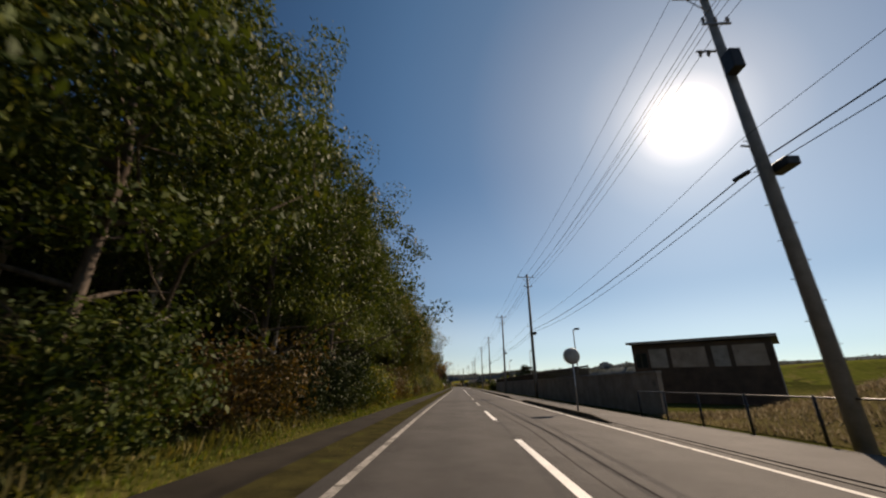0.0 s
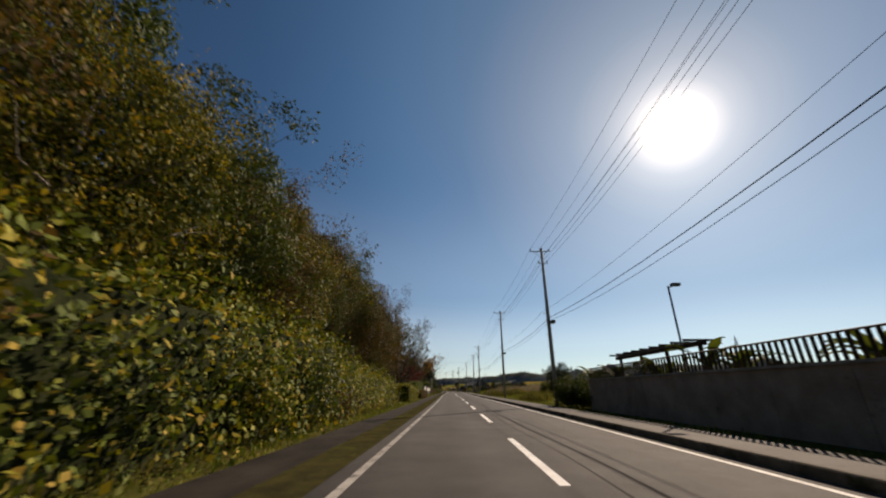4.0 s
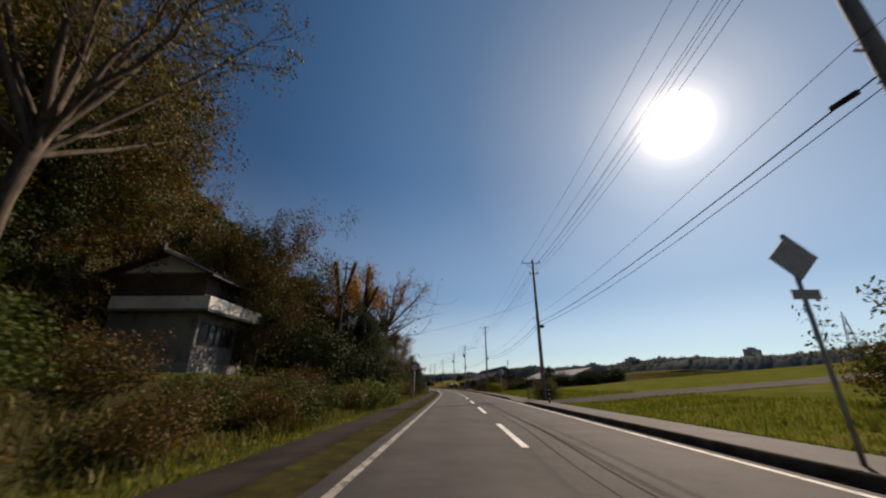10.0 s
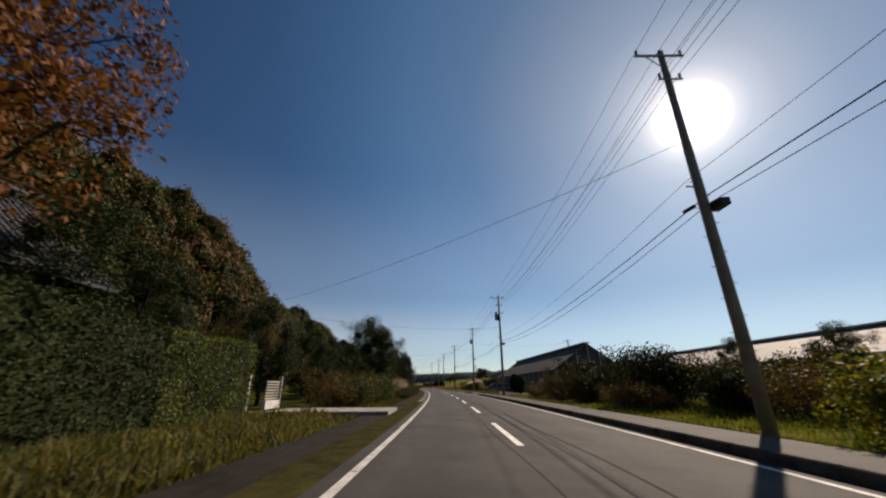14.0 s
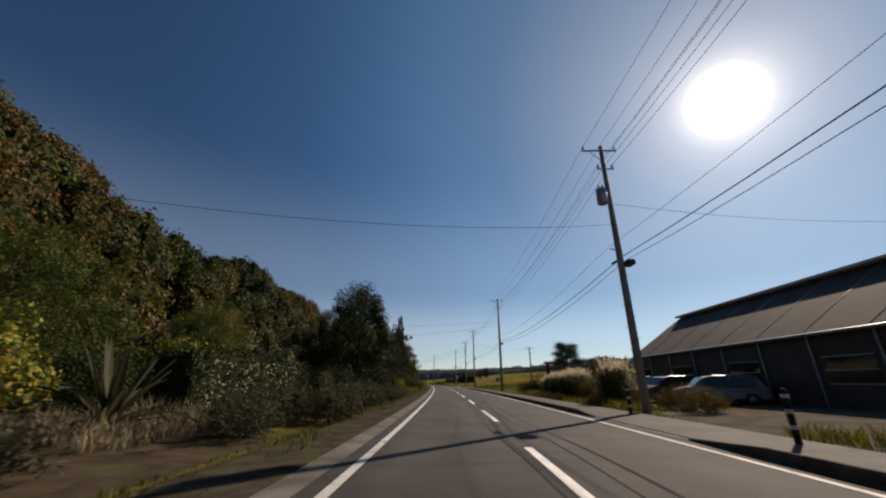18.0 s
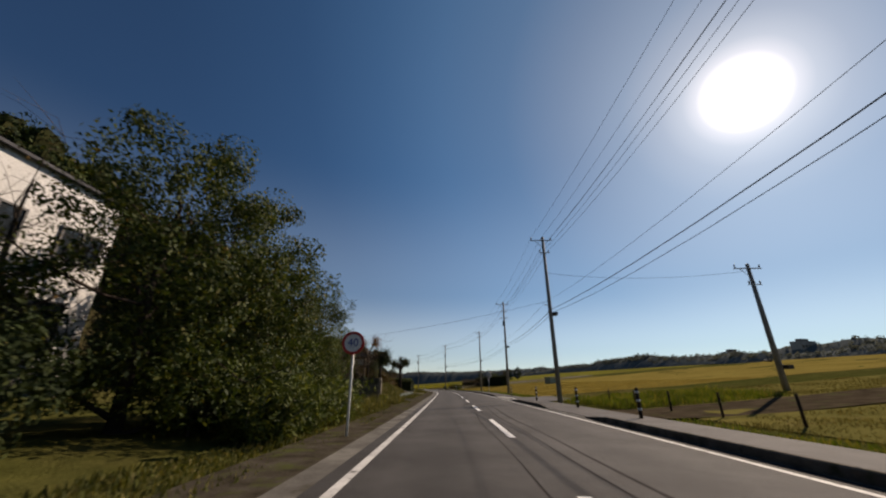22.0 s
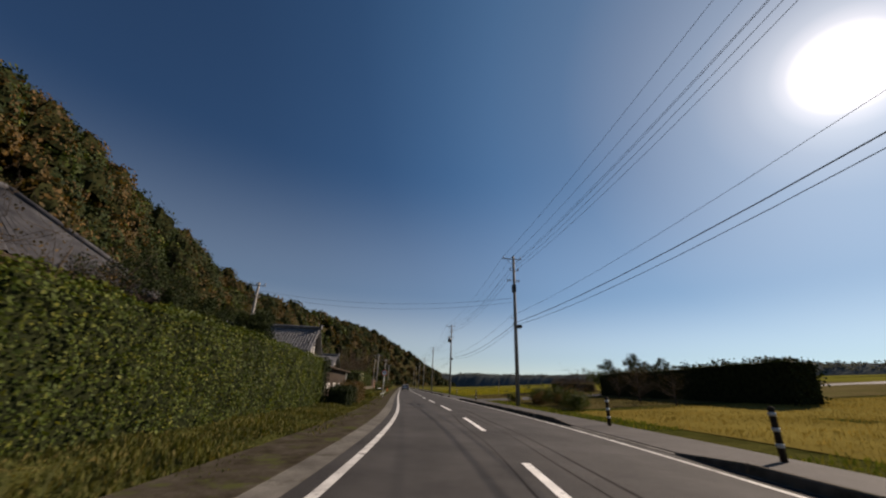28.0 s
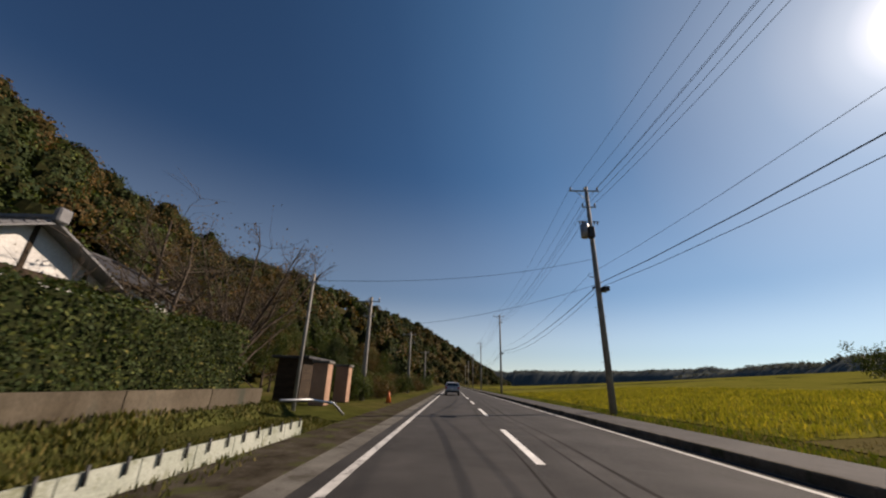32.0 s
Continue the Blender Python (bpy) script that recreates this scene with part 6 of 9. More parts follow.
bw = thing("block_wall", pose(0, 0, 0), "weathered concrete block retaining wall", "wall", kind="structure")
child("mortar", ribbon("mortar", 127.4, 145.9, -7.28, -7.13, 0.93, MORTAR, 2.5, 1.1), bw)
blk = bx(0.006, 0.394, -0.02, 0.05, 0.006, 0.19, BLOCK, 0.008)
cap = bx(0.004, 0.396, -0.16, 0.065, 0.0, 0.10, BLOCK, 0.01)
for j in range(5):
    for i in range(46):
        o = child("block" if j < 4 else "coping_block", blk if j < 4 else cap, bw)
        o.matrix_world = at(127.5 + i * 0.4 + (0.2 if j in (1, 3) and i < 45 else 0), -7.12, 0.02 + j * 0.197, 90)
hedge("garden_hedge", 127.5, 145.8, -8.9, -7.5, 1.7, 1.75, LEAF_HEDGE, "clipped green hedge above a block wall", 170, 0.10, 53, 0.0, 0.09)


def plaster_wall(s0, s1, top, label):
    w = thing("plaster_wall", pose(0, 0, 0), label, "wall", kind="structure")
    child("plaster", ribbon("plaster", s0, s1, -7.3, -7.12, top - 0.08, PLASTER, 1.0, top - 0.93), w, "white plaster with stains and leaf shade in its colour")
    child("coping", ribbon("coping", s0 - 0.05, s1 + 0.05, -7.42, -7.0, top, TILE_DARK, 1.0, 0.078), w, "dark tile coping")
    child("mortar", ribbon("mortar", s0, s1, -7.3, -7.1, 0.848, MORTAR, 1.0, 1.0), w)
    r = random.Random(int(s0))
    stones = [bx(0.004, L - 0.004, -0.02, 0.075, 0.004, 0.076, STONE, 0.012) for L in (0.28, 0.36, 0.46, 0.58)]
    lens = (0.28, 0.36, 0.46, 0.58)
    for j in range(10):
        s = s0
        while s < s1 - 0.3:
            k = r.randrange(4)
            L = min(lens[k], s1 - s)
            if L < lens[k] * 0.9:
                break
            o = child("stone", stones[k], w)
            o.matrix_world = at(s, -7.1 + r.uniform(-0.012, 0.02), 0.02 + j * 0.082, 90) @ Matrix.Diagonal((1, -1, 1, 1))
            s += L
    return w


plaster_wall(146.2, 150.0, 1.98, "white plastered garden wall on a base of stacked stone")
plaster_wall(154.3, 166.2, 1.85, "long white plastered wall with stains and painted shade on stacked stone")
gt = thing("garden_gate", at(152.1, -8.2, 0.1, 90), "dark recessed garden gate between white walls", "gate")
r = random.Random(15)
slate = [bx(-0.06, 0.02, 0.004, L - 0.004, 0.004, 0.082, STONE, 0.01) for L in (0.28, 0.38, 0.5)]
for x in (-2.0, 2.05):
    child("side_wall", bx(x - 0.08, x + 0.08, -1.0, 0.9, 0, 1.86, MORTAR), gt)
    for j in range(21):
        y = -1.0
        while y < 0.85:
            k = r.randrange(3)
            L = (0.28, 0.38, 0.5)[k]
            if y + L > 0.92:
                break
            o = child("stone", slate[k], gt)
            o.matrix_local = pose(x - 0.06 + r.uniform(-0.012, 0.012), y, 0.02 + j * 0.088)
            y += L
child("gate_leaf", bx(-1.9, -0.02, 0.6, 0.68, 0.1, 1.7, TIMBER), gt)
child("gate_leaf", bx(0.02, 1.95, 0.6, 0.68, 0.1, 1.7, TIMBER), gt)
child("lintel", bx(-1.5, 1.5, 0.45, 0.85, 1.75, 1.9, TIMBER), gt)
patch("driveway", 150.1, 154.2, -8.8, -4.12, ASPHALT_DARK, "dark ramp up to the garden gate", "driveway", 0.06, 1, 0.5)
GABLE[0] = TIMBER
h1 = house("large_house", 153.7, -17.4, 10.4, 7.0, 7.4, 2.2, "large dark two-storey house with long tiled eaves", base=0.9, wall=TIMBER, roof=TILE_DARK, over=1.2, frame=STEEL, panes=4, bars=3,
           wins=((-4.9, -2.6, 4.6, 6.3), (-2.3, 0.0, 4.6, 6.3), (0.3, 2.5, 4.6, 6.3), (2.8, 4.9, 4.6, 6.3), (-4, -1.5, 0.9, 2.6), (1, 3.8, 0.9, 2.6)))
GABLE[0] = PLASTER_CLEAN
lr = child("lower_roof", tiled_slope(12, 1.6, 0.8, TILE_DARK), h1)
lr.location = (0, -5.1, 3.6)
child("eave_gutter", tube("eave_gutter", [(-6.0, -5.15, 3.62), (6.0, -5.15, 3.62)], 0.05, STEEL, 6), h1)
child("eave_gutter", tube("eave_gutter", [(-6.4, -4.75, 6.62), (6.4, -4.75, 6.62)], 0.05, STEEL, 6), h1)
bush_row(("bush", "bush", "bush_d"), 155, 166, -9.4, -8.5, 10, 0.9, 1.2, 61)
T["garden_shrub"] = make_tree("garden_shrub", 23, 2.25, 1.3, 1.3, LEAF_GREEN, 5200, 0.085, "green garden shrub leaning over a plaster wall", BARK, 0.05, 0.5, 0.8, 40, 0.28, 12, 3, category="shrub", low=-1)
bush_row(("garden_shrub",), 155.2, 166.2, -7.95, -7.6, 10, 0.85, 1.1, 161)
bush_row(("bush", "bush_b"), 103, 118, -13, -9, 8, 0.7, 1.2, 62)
bush_row(("bush", "bush_b", "bush"), 127, 150, -12, -9.5, 10, 0.7, 1.1, 63)
bush_row(("bush", "bush_b"), 127, 166, -23, -20.5, 12, 1.2, 1.9, 64)
plant("bare", 163, -10.8, 0.95, 20)
plant("brown", 164.5, -14.0, 1.0, 20)
plant("dark", 161, -20, 1.6)
plant("green", 150, -23, 1.1)
plant("brown", 139, -20, 1.15)
plant("yellow", 130, -17, 0.8)
plant("orange", 112, -15, 1.5)
plant("brown", 104, -11, 1.0)
plant("brown", 99, -10, 1.1)
plant("green", 107, -17, 1.2)
plant("brown", 128, -22, 1.3)

# ---------------------------------------------------------------- left: small white house on the bank, lopped trees
sh = house("small_house", 186.2, -16.3, 4.4, 4.6, 4.7, 1.0, "small greyed two-storey white house with dark eaves on a bank", base=1.95, wall=PLASTER_GREY, roof=TILE_DARK, over=0.7, wins=((-0.2, 0.7, 1.2, 2.2), (1.2, 2.0, 0.4, 2.2)))
child("upper_boards", bx(-2.24, 2.24, -2.34, 2.34, 3.2, 4.6, TIMBER_BROWN), sh, "dark weathered boards of the upper storey")
window_part(sh, -1.2, 1.4, 3.5, 4.3, -2.35, -1, 2)
child("balcony_floor", bx(-2.7, 2.3, -3.0, 2.0, 2.62, 2.74, CONCRETE_DARK), sh)
child("balcony_parapet", bx(-2.7, 2.3, -3.0, -2.9, 2.744, 3.35, PLASTER), sh, "pale balcony parapet")
child("balcony_parapet", bx(-2.7, -2.6, -2.896, 2.0, 2.744, 3.35, PLASTER), sh, "pale balcony parapet")
window_part(sh, -1.9, -0.7, 1.2, 2.2, -2.305, -1, 2)


def lopped_tree(s, u, h, mat, seed, label, knobs=4, tuft=0.8, leafn=900, reach=0.16, drop=0.16, stout=1.0):
    """A pollarded tree: stout trunk, cut limbs with tufts of leaves at their heads."""
    r = np.random.default_rng(seed)
    t = thing("pollarded_tree", at(s, u, ground_z(s, u) - 0.05), label, "tree")
    V, F = [], []
    fork = h * 0.62
    tube_vf([(0, 0, -0.2), (0.05, 0, fork * 0.5), (0, 0.05, fork)], [0.034 * h * stout, 0.025 * h * stout, 0.024 * h * stout], 9, True, V, F)
    heads = []
    for k in range(knobs):
        a = 2 * math.pi * (k + r.uniform(0, 0.4)) / knobs
        e = Vector((math.cos(a) * h * reach, math.sin(a) * h * reach, h * r.uniform(0.84, 0.98)))
        mid = Vector((e.x * 0.55, e.y * 0.55, (fork + e.z) / 2 - 0.1))
        tube_vf([(0, 0, fork - 0.1), mid, e], [0.016 * h * stout, 0.013 * h * stout, 0.014 * h * stout], 7, True, V, F)
        heads.append(e)
    child("trunk", mesh_from("trunk", V, F, BARK_DARK, True), t)
    m = leafn // knobs
    P = np.concatenate([np.array(e) * (1, 1, 0) + (0, 0, 1) * (e.z - drop * h * r.random((m, 1)) ** 0.8) + r.normal(size=(m, 3)) * tuft * 0.4 for e in heads])
    N = np.concatenate([(P[i * m:(i + 1) * m] - np.array(e) * (1, 1, 0) - (0, 0, e.z - 0.5 * drop * h)) for i, e in enumerate(heads)])
    child("crown", quads_mesh("crown", leaves(P, 0.16, 0.55, 0.3, r, N), mat), t)
    return t


lopped_tree(194.6, -10.4, 11.0, LEAF_AMBER, 71, "tall lopped tree with cut limbs and tufts of amber leaves", 3, 0.85, 2800, 0.085, 0.34)
lopped_tree(199.8, -9.8, 11.4, LEAF_AMBER, 72, "lopped tree with a broad rust-coloured tuft of leaves", 5, 1.05, 4600, 0.11, 0.14)
plant("orange", 207, -12, 1.2)
plant("dark", 197.2, -10.0, 0.98)
plant("dark", 200.6, -9.9, 0.92, 70)
plant("leafy", 203.4, -9.4, 0.74, 40)
plant("dark", 205.8, -10.2, 0.8, 150)
plant("leafy", 207.6, -9.0, 0.6, 190)
plant("bush", 208.6, -8.2, 1.4, 20)
plant("bush_b", 199, -8.8, 1.6)
plant("brown", 188, -13, 0.7)
plant("dark", 195.5, -14, 1.15)
plant("brown", 190, -14, 1.15)
plant("dark", 199.5, -12.5, 0.85)
plant("orange", 192.5, -13, 0.9)
plant("brown", 186, -20, 1.2)
plant("brown", 176, -21, 1.3)
plant("brown", 190, -16, 1.05)
plant("brown", 196, -19, 1.1)
plant("brown", 203, -18, 1.1)
T["sasa"] = make_tree("bamboo_grass", 13, 1.3, 1.2, 1.3, LEAF_BAMBOO, 2200, 0.26, "clump of broad-leaved green bamboo grass", BARK_PALE, 0.02, 0.22, 0.2, 26, 0.3, 10, 2, category="bamboo grass", low=-1)
bush_row(("bush_d", "bush_d", "bush_b"), 188, 206, -13.5, -9.4, 13, 1.1, 1.65, 176)
bush_row(("sasa",), 186, 194.5, -7.4, -6.2, 7, 0.7, 1.1, 73)
bush_row(("bush_b", "bush_b", "bush_b", "bush"), 166, 186, -8.6, -6.6, 16, 0.5, 0.8, 74)
bush_row(("bush_d", "bush_d", "bush_b"), 194, 207, -8.8, -7.0, 12, 1.0, 1.6, 75)
bush_row(("bush", "bush_d", "bush_b", "bush_b"), 207.5, 220, -8.6, -6.8, 10, 0.8, 1.3, 275)
plant("bare", 211.8, -9.6, 1.6, 15, label="large bare tree with a few last orange leaves")


def fan_tree(name, seed, s, u, h, fork, spread, mat, leafn, label, bark, base_r, n=11, subs=7, twigs=5, size=0.16, lean=(0, 0), rise=(48, 78)):
    """A tree whose long limbs rise like a fan from the head of a bare trunk, with fine twigs and few leaves at their ends."""
    r = np.random.default_rng(seed)
    t = thing(name, at(s, u, ground_z(s, u) - 0.05), label, "tree")
    V, F, tips = [], [], []
    top = Vector((lean[0], lean[1], h * fork))
    base = [Vector((0, 0, -0.3)), Vector((lean[0] * 0.3 + 0.08, lean[1] * 0.3, h * fork * 0.35)), Vector((lean[0] * 0.65 - 0.06, lean[1] * 0.7, h * fork * 0.7)), top]
    tube_vf(base, [base_r * 1.3, base_r, base_r * 0.85, base_r * 0.8], 10, True, V, F)
    for k in range(n):
        a = 2 * math.pi * (k + r.uniform(-0.35, 0.35)) / n
        el = radians(r.uniform(*rise))
        L = min((h * (1 - fork)) / math.sin(el), spread / max(0.12, math.cos(el))) * r.uniform(0.82, 1.05)
        d = Vector((math.cos(a) * math.cos(el), math.sin(a) * math.cos(el), math.sin(el)))
        p0 = base[2].lerp(top, r.uniform(0.45, 1.0))
        q = [p0]
        for j in range(1, 7):
            f = j / 6
            q.append(p0 + d * (L * f) + Vector((0, 0, 0.10 * L * f * f)) + Vector((r.normal(), r.normal(), r.normal())) * 0.025 * L * f)
        r0 = base_r * r.uniform(0.32, 0.5)
        tube_vf(q, [r0 * (1 - 0.9 * j / 6) + 0.006 for j in range(7)], 6, False, V, F)
        for m in range(subs):
            f = r.uniform(0.3, 0.97) * 6
            b0 = q[int(f)].lerp(q[min(int(f) + 1, 6)], f % 1)
            sd = (d + Vector((r.normal(), r.normal(), r.normal() * 0.6 + 0.2)) * 0.75).normalized()
            sl = L * r.uniform(0.22, 0.42) * (1.15 - f / 9)
            b2 = b0 + sd * sl + Vector((0, 0, 0.08 * sl))
            b1 = b0.lerp(b2, 0.5) + Vector((r.normal(), r.normal(), r.normal())) * 0.04 * sl
            rr = max(0.010, r0 * 0.22)
            tube_vf([b0, b1, b2], [rr, rr * 0.7, 0.006], 4, False, V, F)
            tips.append(b2)
            for _ in range(twigs):
                w0 = b0.lerp(b2, r.uniform(0.25, 1.0))
                w1 = w0 + (sd + Vector((r.normal(), r.normal(), r.normal() * 0.7 + 0.25)) * 0.8).normalized() * sl * r.uniform(0.25, 0.5)
                tube_vf([w0, w1], [0.008, 0.004], 3, False, V, F)
                tips.append(w1)
    child("trunk", mesh_from("trunk", V, F, bark, True), t)
    if leafn:
        tp = np.array([list(a) for a in tips])
        k = r.choice(len(tp), max(6, len(tp) * 3 // 5), replace=False)
        P = tp[r.choice(k, leafn)] + r.normal(size=(leafn, 3)) * 0.16
        child("crown", quads_mesh("crown", leaves(P, size, 0.55, 0.5, r), mat), t)
    return t


fan_tree("autumn_tree", 14, 212.5, -10.0, 13.6, 0.58, 6.0, LEAF_AMBER, 6500, "tall tree with fanned limbs and last amber leaves", BARK, 0.34, 13, 8, 5, 0.15, (0.3, 0.4), (28, 80))
fan_tree("elm_tree", 15, 175.4, -14.6, 18.5, 0.34, 6.0, LEAF_OLIVE, 17000, "tall half-bare tree with a broad fan of fine branches", BARK, 0.26, 19, 12, 7, 0.15, (1.6, -0.9), (35, 80))
fan_tree("cherry_tree", 16, 119.6, -10.0, 9.8, 0.22, 6.2, LEAF_BROWN, 500, "old bare cherry tree with wide arching branches", BARK_DARK, 0.21, 12, 9, 6, 0.12, (0.2, -0.2), (20, 68))
fan_tree("cherry_tree", 17, 113.6, -11.4, 7.0, 0.26, 4.4, LEAF_BROWN, 300, "bare garden tree with many fine grey twigs", BARK, 0.16, 12, 9, 6, 0.12, (0.1, 0.1), (25, 70))
for s, u, h, le in ((190.3, -9.0, 8.4, 1), (214, -8.2, 7.4, -4)):
    wp = thing("wooden_pole", at(s, u, ground_z(s, u), 0, 0, le), "slim leaning wooden service pole", "utility pole")
    child("pole", tube("pole", [(0, 0, -0.3), (0, 0, h)], [0.075, 0.055], BARK, 10), wp)
    child("crossarm", bx(-0.35, 0.35, -0.04, 0.04, h - 0.5, h - 0.42, DARK_METAL), wp)

# ---------------------------------------------------------------- left: lane, camellia hedge, house, lawn
hedge("camellia_hedge", 228.6, 235.5, -11.0, -9.0, 3.9, 3.5, LEAF_DARK, "tall dark camellia hedge with white blossoms", 190, 0.11, 54, 0, 0.16)
hedge("tall_hedge", 235.6, 246.6, -10.8, -9.2, 3.3, 2.6, LEAF_DARK, "tall clipped hedge beside a lawn", 190, 0.09, 55, 0, 0.07)
hedge("square_hedge", 247.2, 252.4, -11.2, -9.7, 2.7, 2.8, LEAF_HEDGE, "square clipped green hedge", 190, 0.09, 56, 0, 0.05)


def blossoms(s0, s1, u, z0, z1, n, seed, mat, label, size=0.07):
    r = np.random.default_rng(seed)
    s = r.uniform(s0, s1, n)
    x, y = road_np(s, np.full(n, u) + r.normal(size=n) * 0.08)
    P = np.stack([x, y, r.uniform(z0, z1, n)], 1)
    k = np.repeat(P, 4, 0) + r.normal(size=(4 * n, 3)) * size * 0.3
    return solid("blossoms", quads_mesh("blossoms", leaves(k, size, 0.9, 0.0, r), mat), label, "blossoms", kind="stuff")


BLOSSOM = foliage("white_petals", [(0.0, (0.55, 0.5, 0.48)), (1.0, (0.8, 0.78, 0.75))], 0.6, 0.3)
PINK = foliage("pink_petals", [(0.0, (0.28, 0.06, 0.10)), (1.0, (0.42, 0.16, 0.20))], 0.6, 0.3)
blossoms(228.8, 235, -8.95, 0.6, 3.4, 260, 81, BLOSSOM, "white camellia blossoms on a dark hedge")
house("farm_house", 242, -17.6, 11, 7, 5.0, 2.8, "farmhouse with a dark tiled roof behind hedges", wall=TIMBER_BROWN, roof=TILE_DARK, over=1.0)
plant("orange", 241.5, -12.0, 2.15, 60)
plant("dark", 232, -13.5, 0.75, 30)
plant("dark", 246.5, -13.2, 0.85, 90)
plant("dark", 250.5, -13.6, 0.8, 190)
plant("green", 237, -15.5, 0.6, 10)
plant("brown", 228, -20, 1.3)
plant("brown", 222, -26, 1.4)
plant("dark", 252, -15, 0.75)
plant("dark", 258, -12, 0.72)
plant("dark", 262, -10.5, 0.6)
plant("green", 256, -18, 0.6)
plant("dark", 268, -11, 0.62)
plant("brown", 265, -17, 0.7)
plant("dark", 274, -10.5, 0.6)
bush_row(("bush", "bush_b"), 258, 281, -9, -6.6, 14, 0.7, 1.1, 76)
br = thing("culvert_bridge", pose(0, 0, 0), "flat concrete slab bridge over the roadside ditch", "bridge", kind="structure")
child("slab", ribbon("slab", 253.6, 256.8, -9.6, -4.12, 0.16, CONCRETE, 1.0, 0.22), br)
gp = thing("white_gate", at(255.2, -10.4, 0.15, 90), "low slatted garden gate with a white base", "gate")
for x in (-1.7, 1.7):
    child("gate_post", bx(x - 0.08, x + 0.08, -0.08, 0.08, 0, 1.55, CONCRETE), gp)
for k in range(7):
    child("slat", bx(0.1, 1.6, -0.02, 0.02, 0.45 + k * 0.13, 0.53 + k * 0.13, CONCRETE), gp)
child("base", bx(0.05, 1.62, -0.1, 0.1, 0, 0.4, PLASTER_CLEAN), gp)

# ---------------------------------------------------------------- left: reeds, house, agave
plant("dark", 281.5, -10.2, 1.1, 30)
plant("dark", 279, -8.8, 0.9, 130)
T["willowy"] = make_tree("loose_tree", 15, 11, 3.2, 8.5, LEAF_GREEN, 15000, 0.15, "loose tree with grey-green feathery leaves", BARK, 0.16, 0.35, 0.6, 48, 0.55, 14, 3)
plant("willowy", 287.0, -9.4, 0.8)
plant("willowy", 286.0, -11.6, 0.9, 130)
plant("dark", 290.2, -11.6, 0.62, 40)
bush_row(("bush_d", "bush", "bush_d"), 289, 298, -12.6, -11.0, 4, 1.5, 1.9, 199)
hz = house("tiled_house", 294.4, -15.8, 9, 5, 4.9, 2.5, "house with a dark tiled hip roof above a hedge", wall=TIMBER_BROWN, roof=TILE_DARK, hip=True, over=1.0, ridge=0.64, wins=((-3, -1, 1, 2.4), (1, 3, 2.8, 3.8)))
child("plaster_band", bx(0.5, 4.52, -2.52, -2.48, 3.0, 4.2, PLASTER), hz)
bush_row(("bush", "bush_b"), 284, 305, -13.4, -10.4, 12, 1.1, 1.6, 77)
T["lavender"] = make_tree("grey_shrub", 16, 0.95, 0.8, 0.95, LEAF_GREY, 3400, 0.11, "low grey-green woolly shrub on the verge", BARK, 0.02, 0.25, -0.8, 24, 0.16, 8, 2, category="shrub", low=-1)
bush_row(("bush", "bush_d", "bush_b", "bush_y"), 303, 330, -24, -11.5, 30, 0.9, 1.7, 186)
for q in ((308, -19, 0.55, 10), (314, -17, 0.6, 80), (319, -20, 0.7, 150), (324, -16, 0.5, 250)):
    plant("green", *q)
bush_row(("lavender",), 303.5, 308, -8.8, -7.4, 3, 1.0, 1.4, 187)
bush_row(("lavender",), 280, 304, -6.5, -5.7, 10, 0.8, 1.35, 78)
bush_row(("lavender",), 311, 338, -7.6, -5.8, 26, 0.9, 1.5, 79)
bush_row(("bush_b", "bush_d"), 300, 306, -9.5, -6.6, 6, 0.6, 1.0, 179)


def agave(s, u, h, seed):
    r = np.random.default_rng(seed)
    t = thing("agave", at(s, u, ground_z(s, u)), "large agave with stiff grey-green sword leaves", "agave")
    for j in range(34):
        a = j * 2.4 + r.normal() * 0.1
        el = radians(r.uniform(15, 75))
        L = h * r.uniform(0.8, 1.1)
        V, F = [], []
        n = 6
        o = Vector((-math.sin(a), math.cos(a), 0))
        for i in range(n + 1):
            f = i / n
            c = Vector((math.cos(a) * math.cos(el) * L * f, math.sin(a) * math.cos(el) * L * f, 0.1 + math.sin(el) * L * f - 0.35 * L * f ** 3 * (1.3 - el)))
            w = 0.055 * h * (1 - f) ** 0.6 + 0.004
            V += [c + o * w + Vector((0, 0, 0.03)), c - Vector((0, 0, 0.02)), c - o * w + Vector((0, 0, 0.03))]
        for i in range(n):
            for q in range(2):
                F.append((3 * i + q, 3 * i + q + 1, 3 * i + q + 4, 3 * i + q + 3))
        child("leaf", mesh_from("leaf", V, F, LEAF_GREY), t)


agave(311.0, -9.4, 2.1, 5)
agave(313.0, -10.2, 1.3, 6)
hedge("flowering_hedge", 313, 320.5, -10.4, -9.0, 2.0, 2.0, LEAF_DARK, "dark hedge sprinkled with small white flowers", 190, 0.10, 57, 0, 0.1)
blossoms(313, 320.5, -8.95, 0.4, 1.9, 220, 82, BLOSSOM, "small white flowers on a hedge", 0.05)
house("garden_house", 339.0, -21.5, 5.5, 5, 3.0, 1.4, "old garden house with a dark tiled roof among trees", wall=TIMBER_BROWN, roof=TILE_DARK, over=0.8)

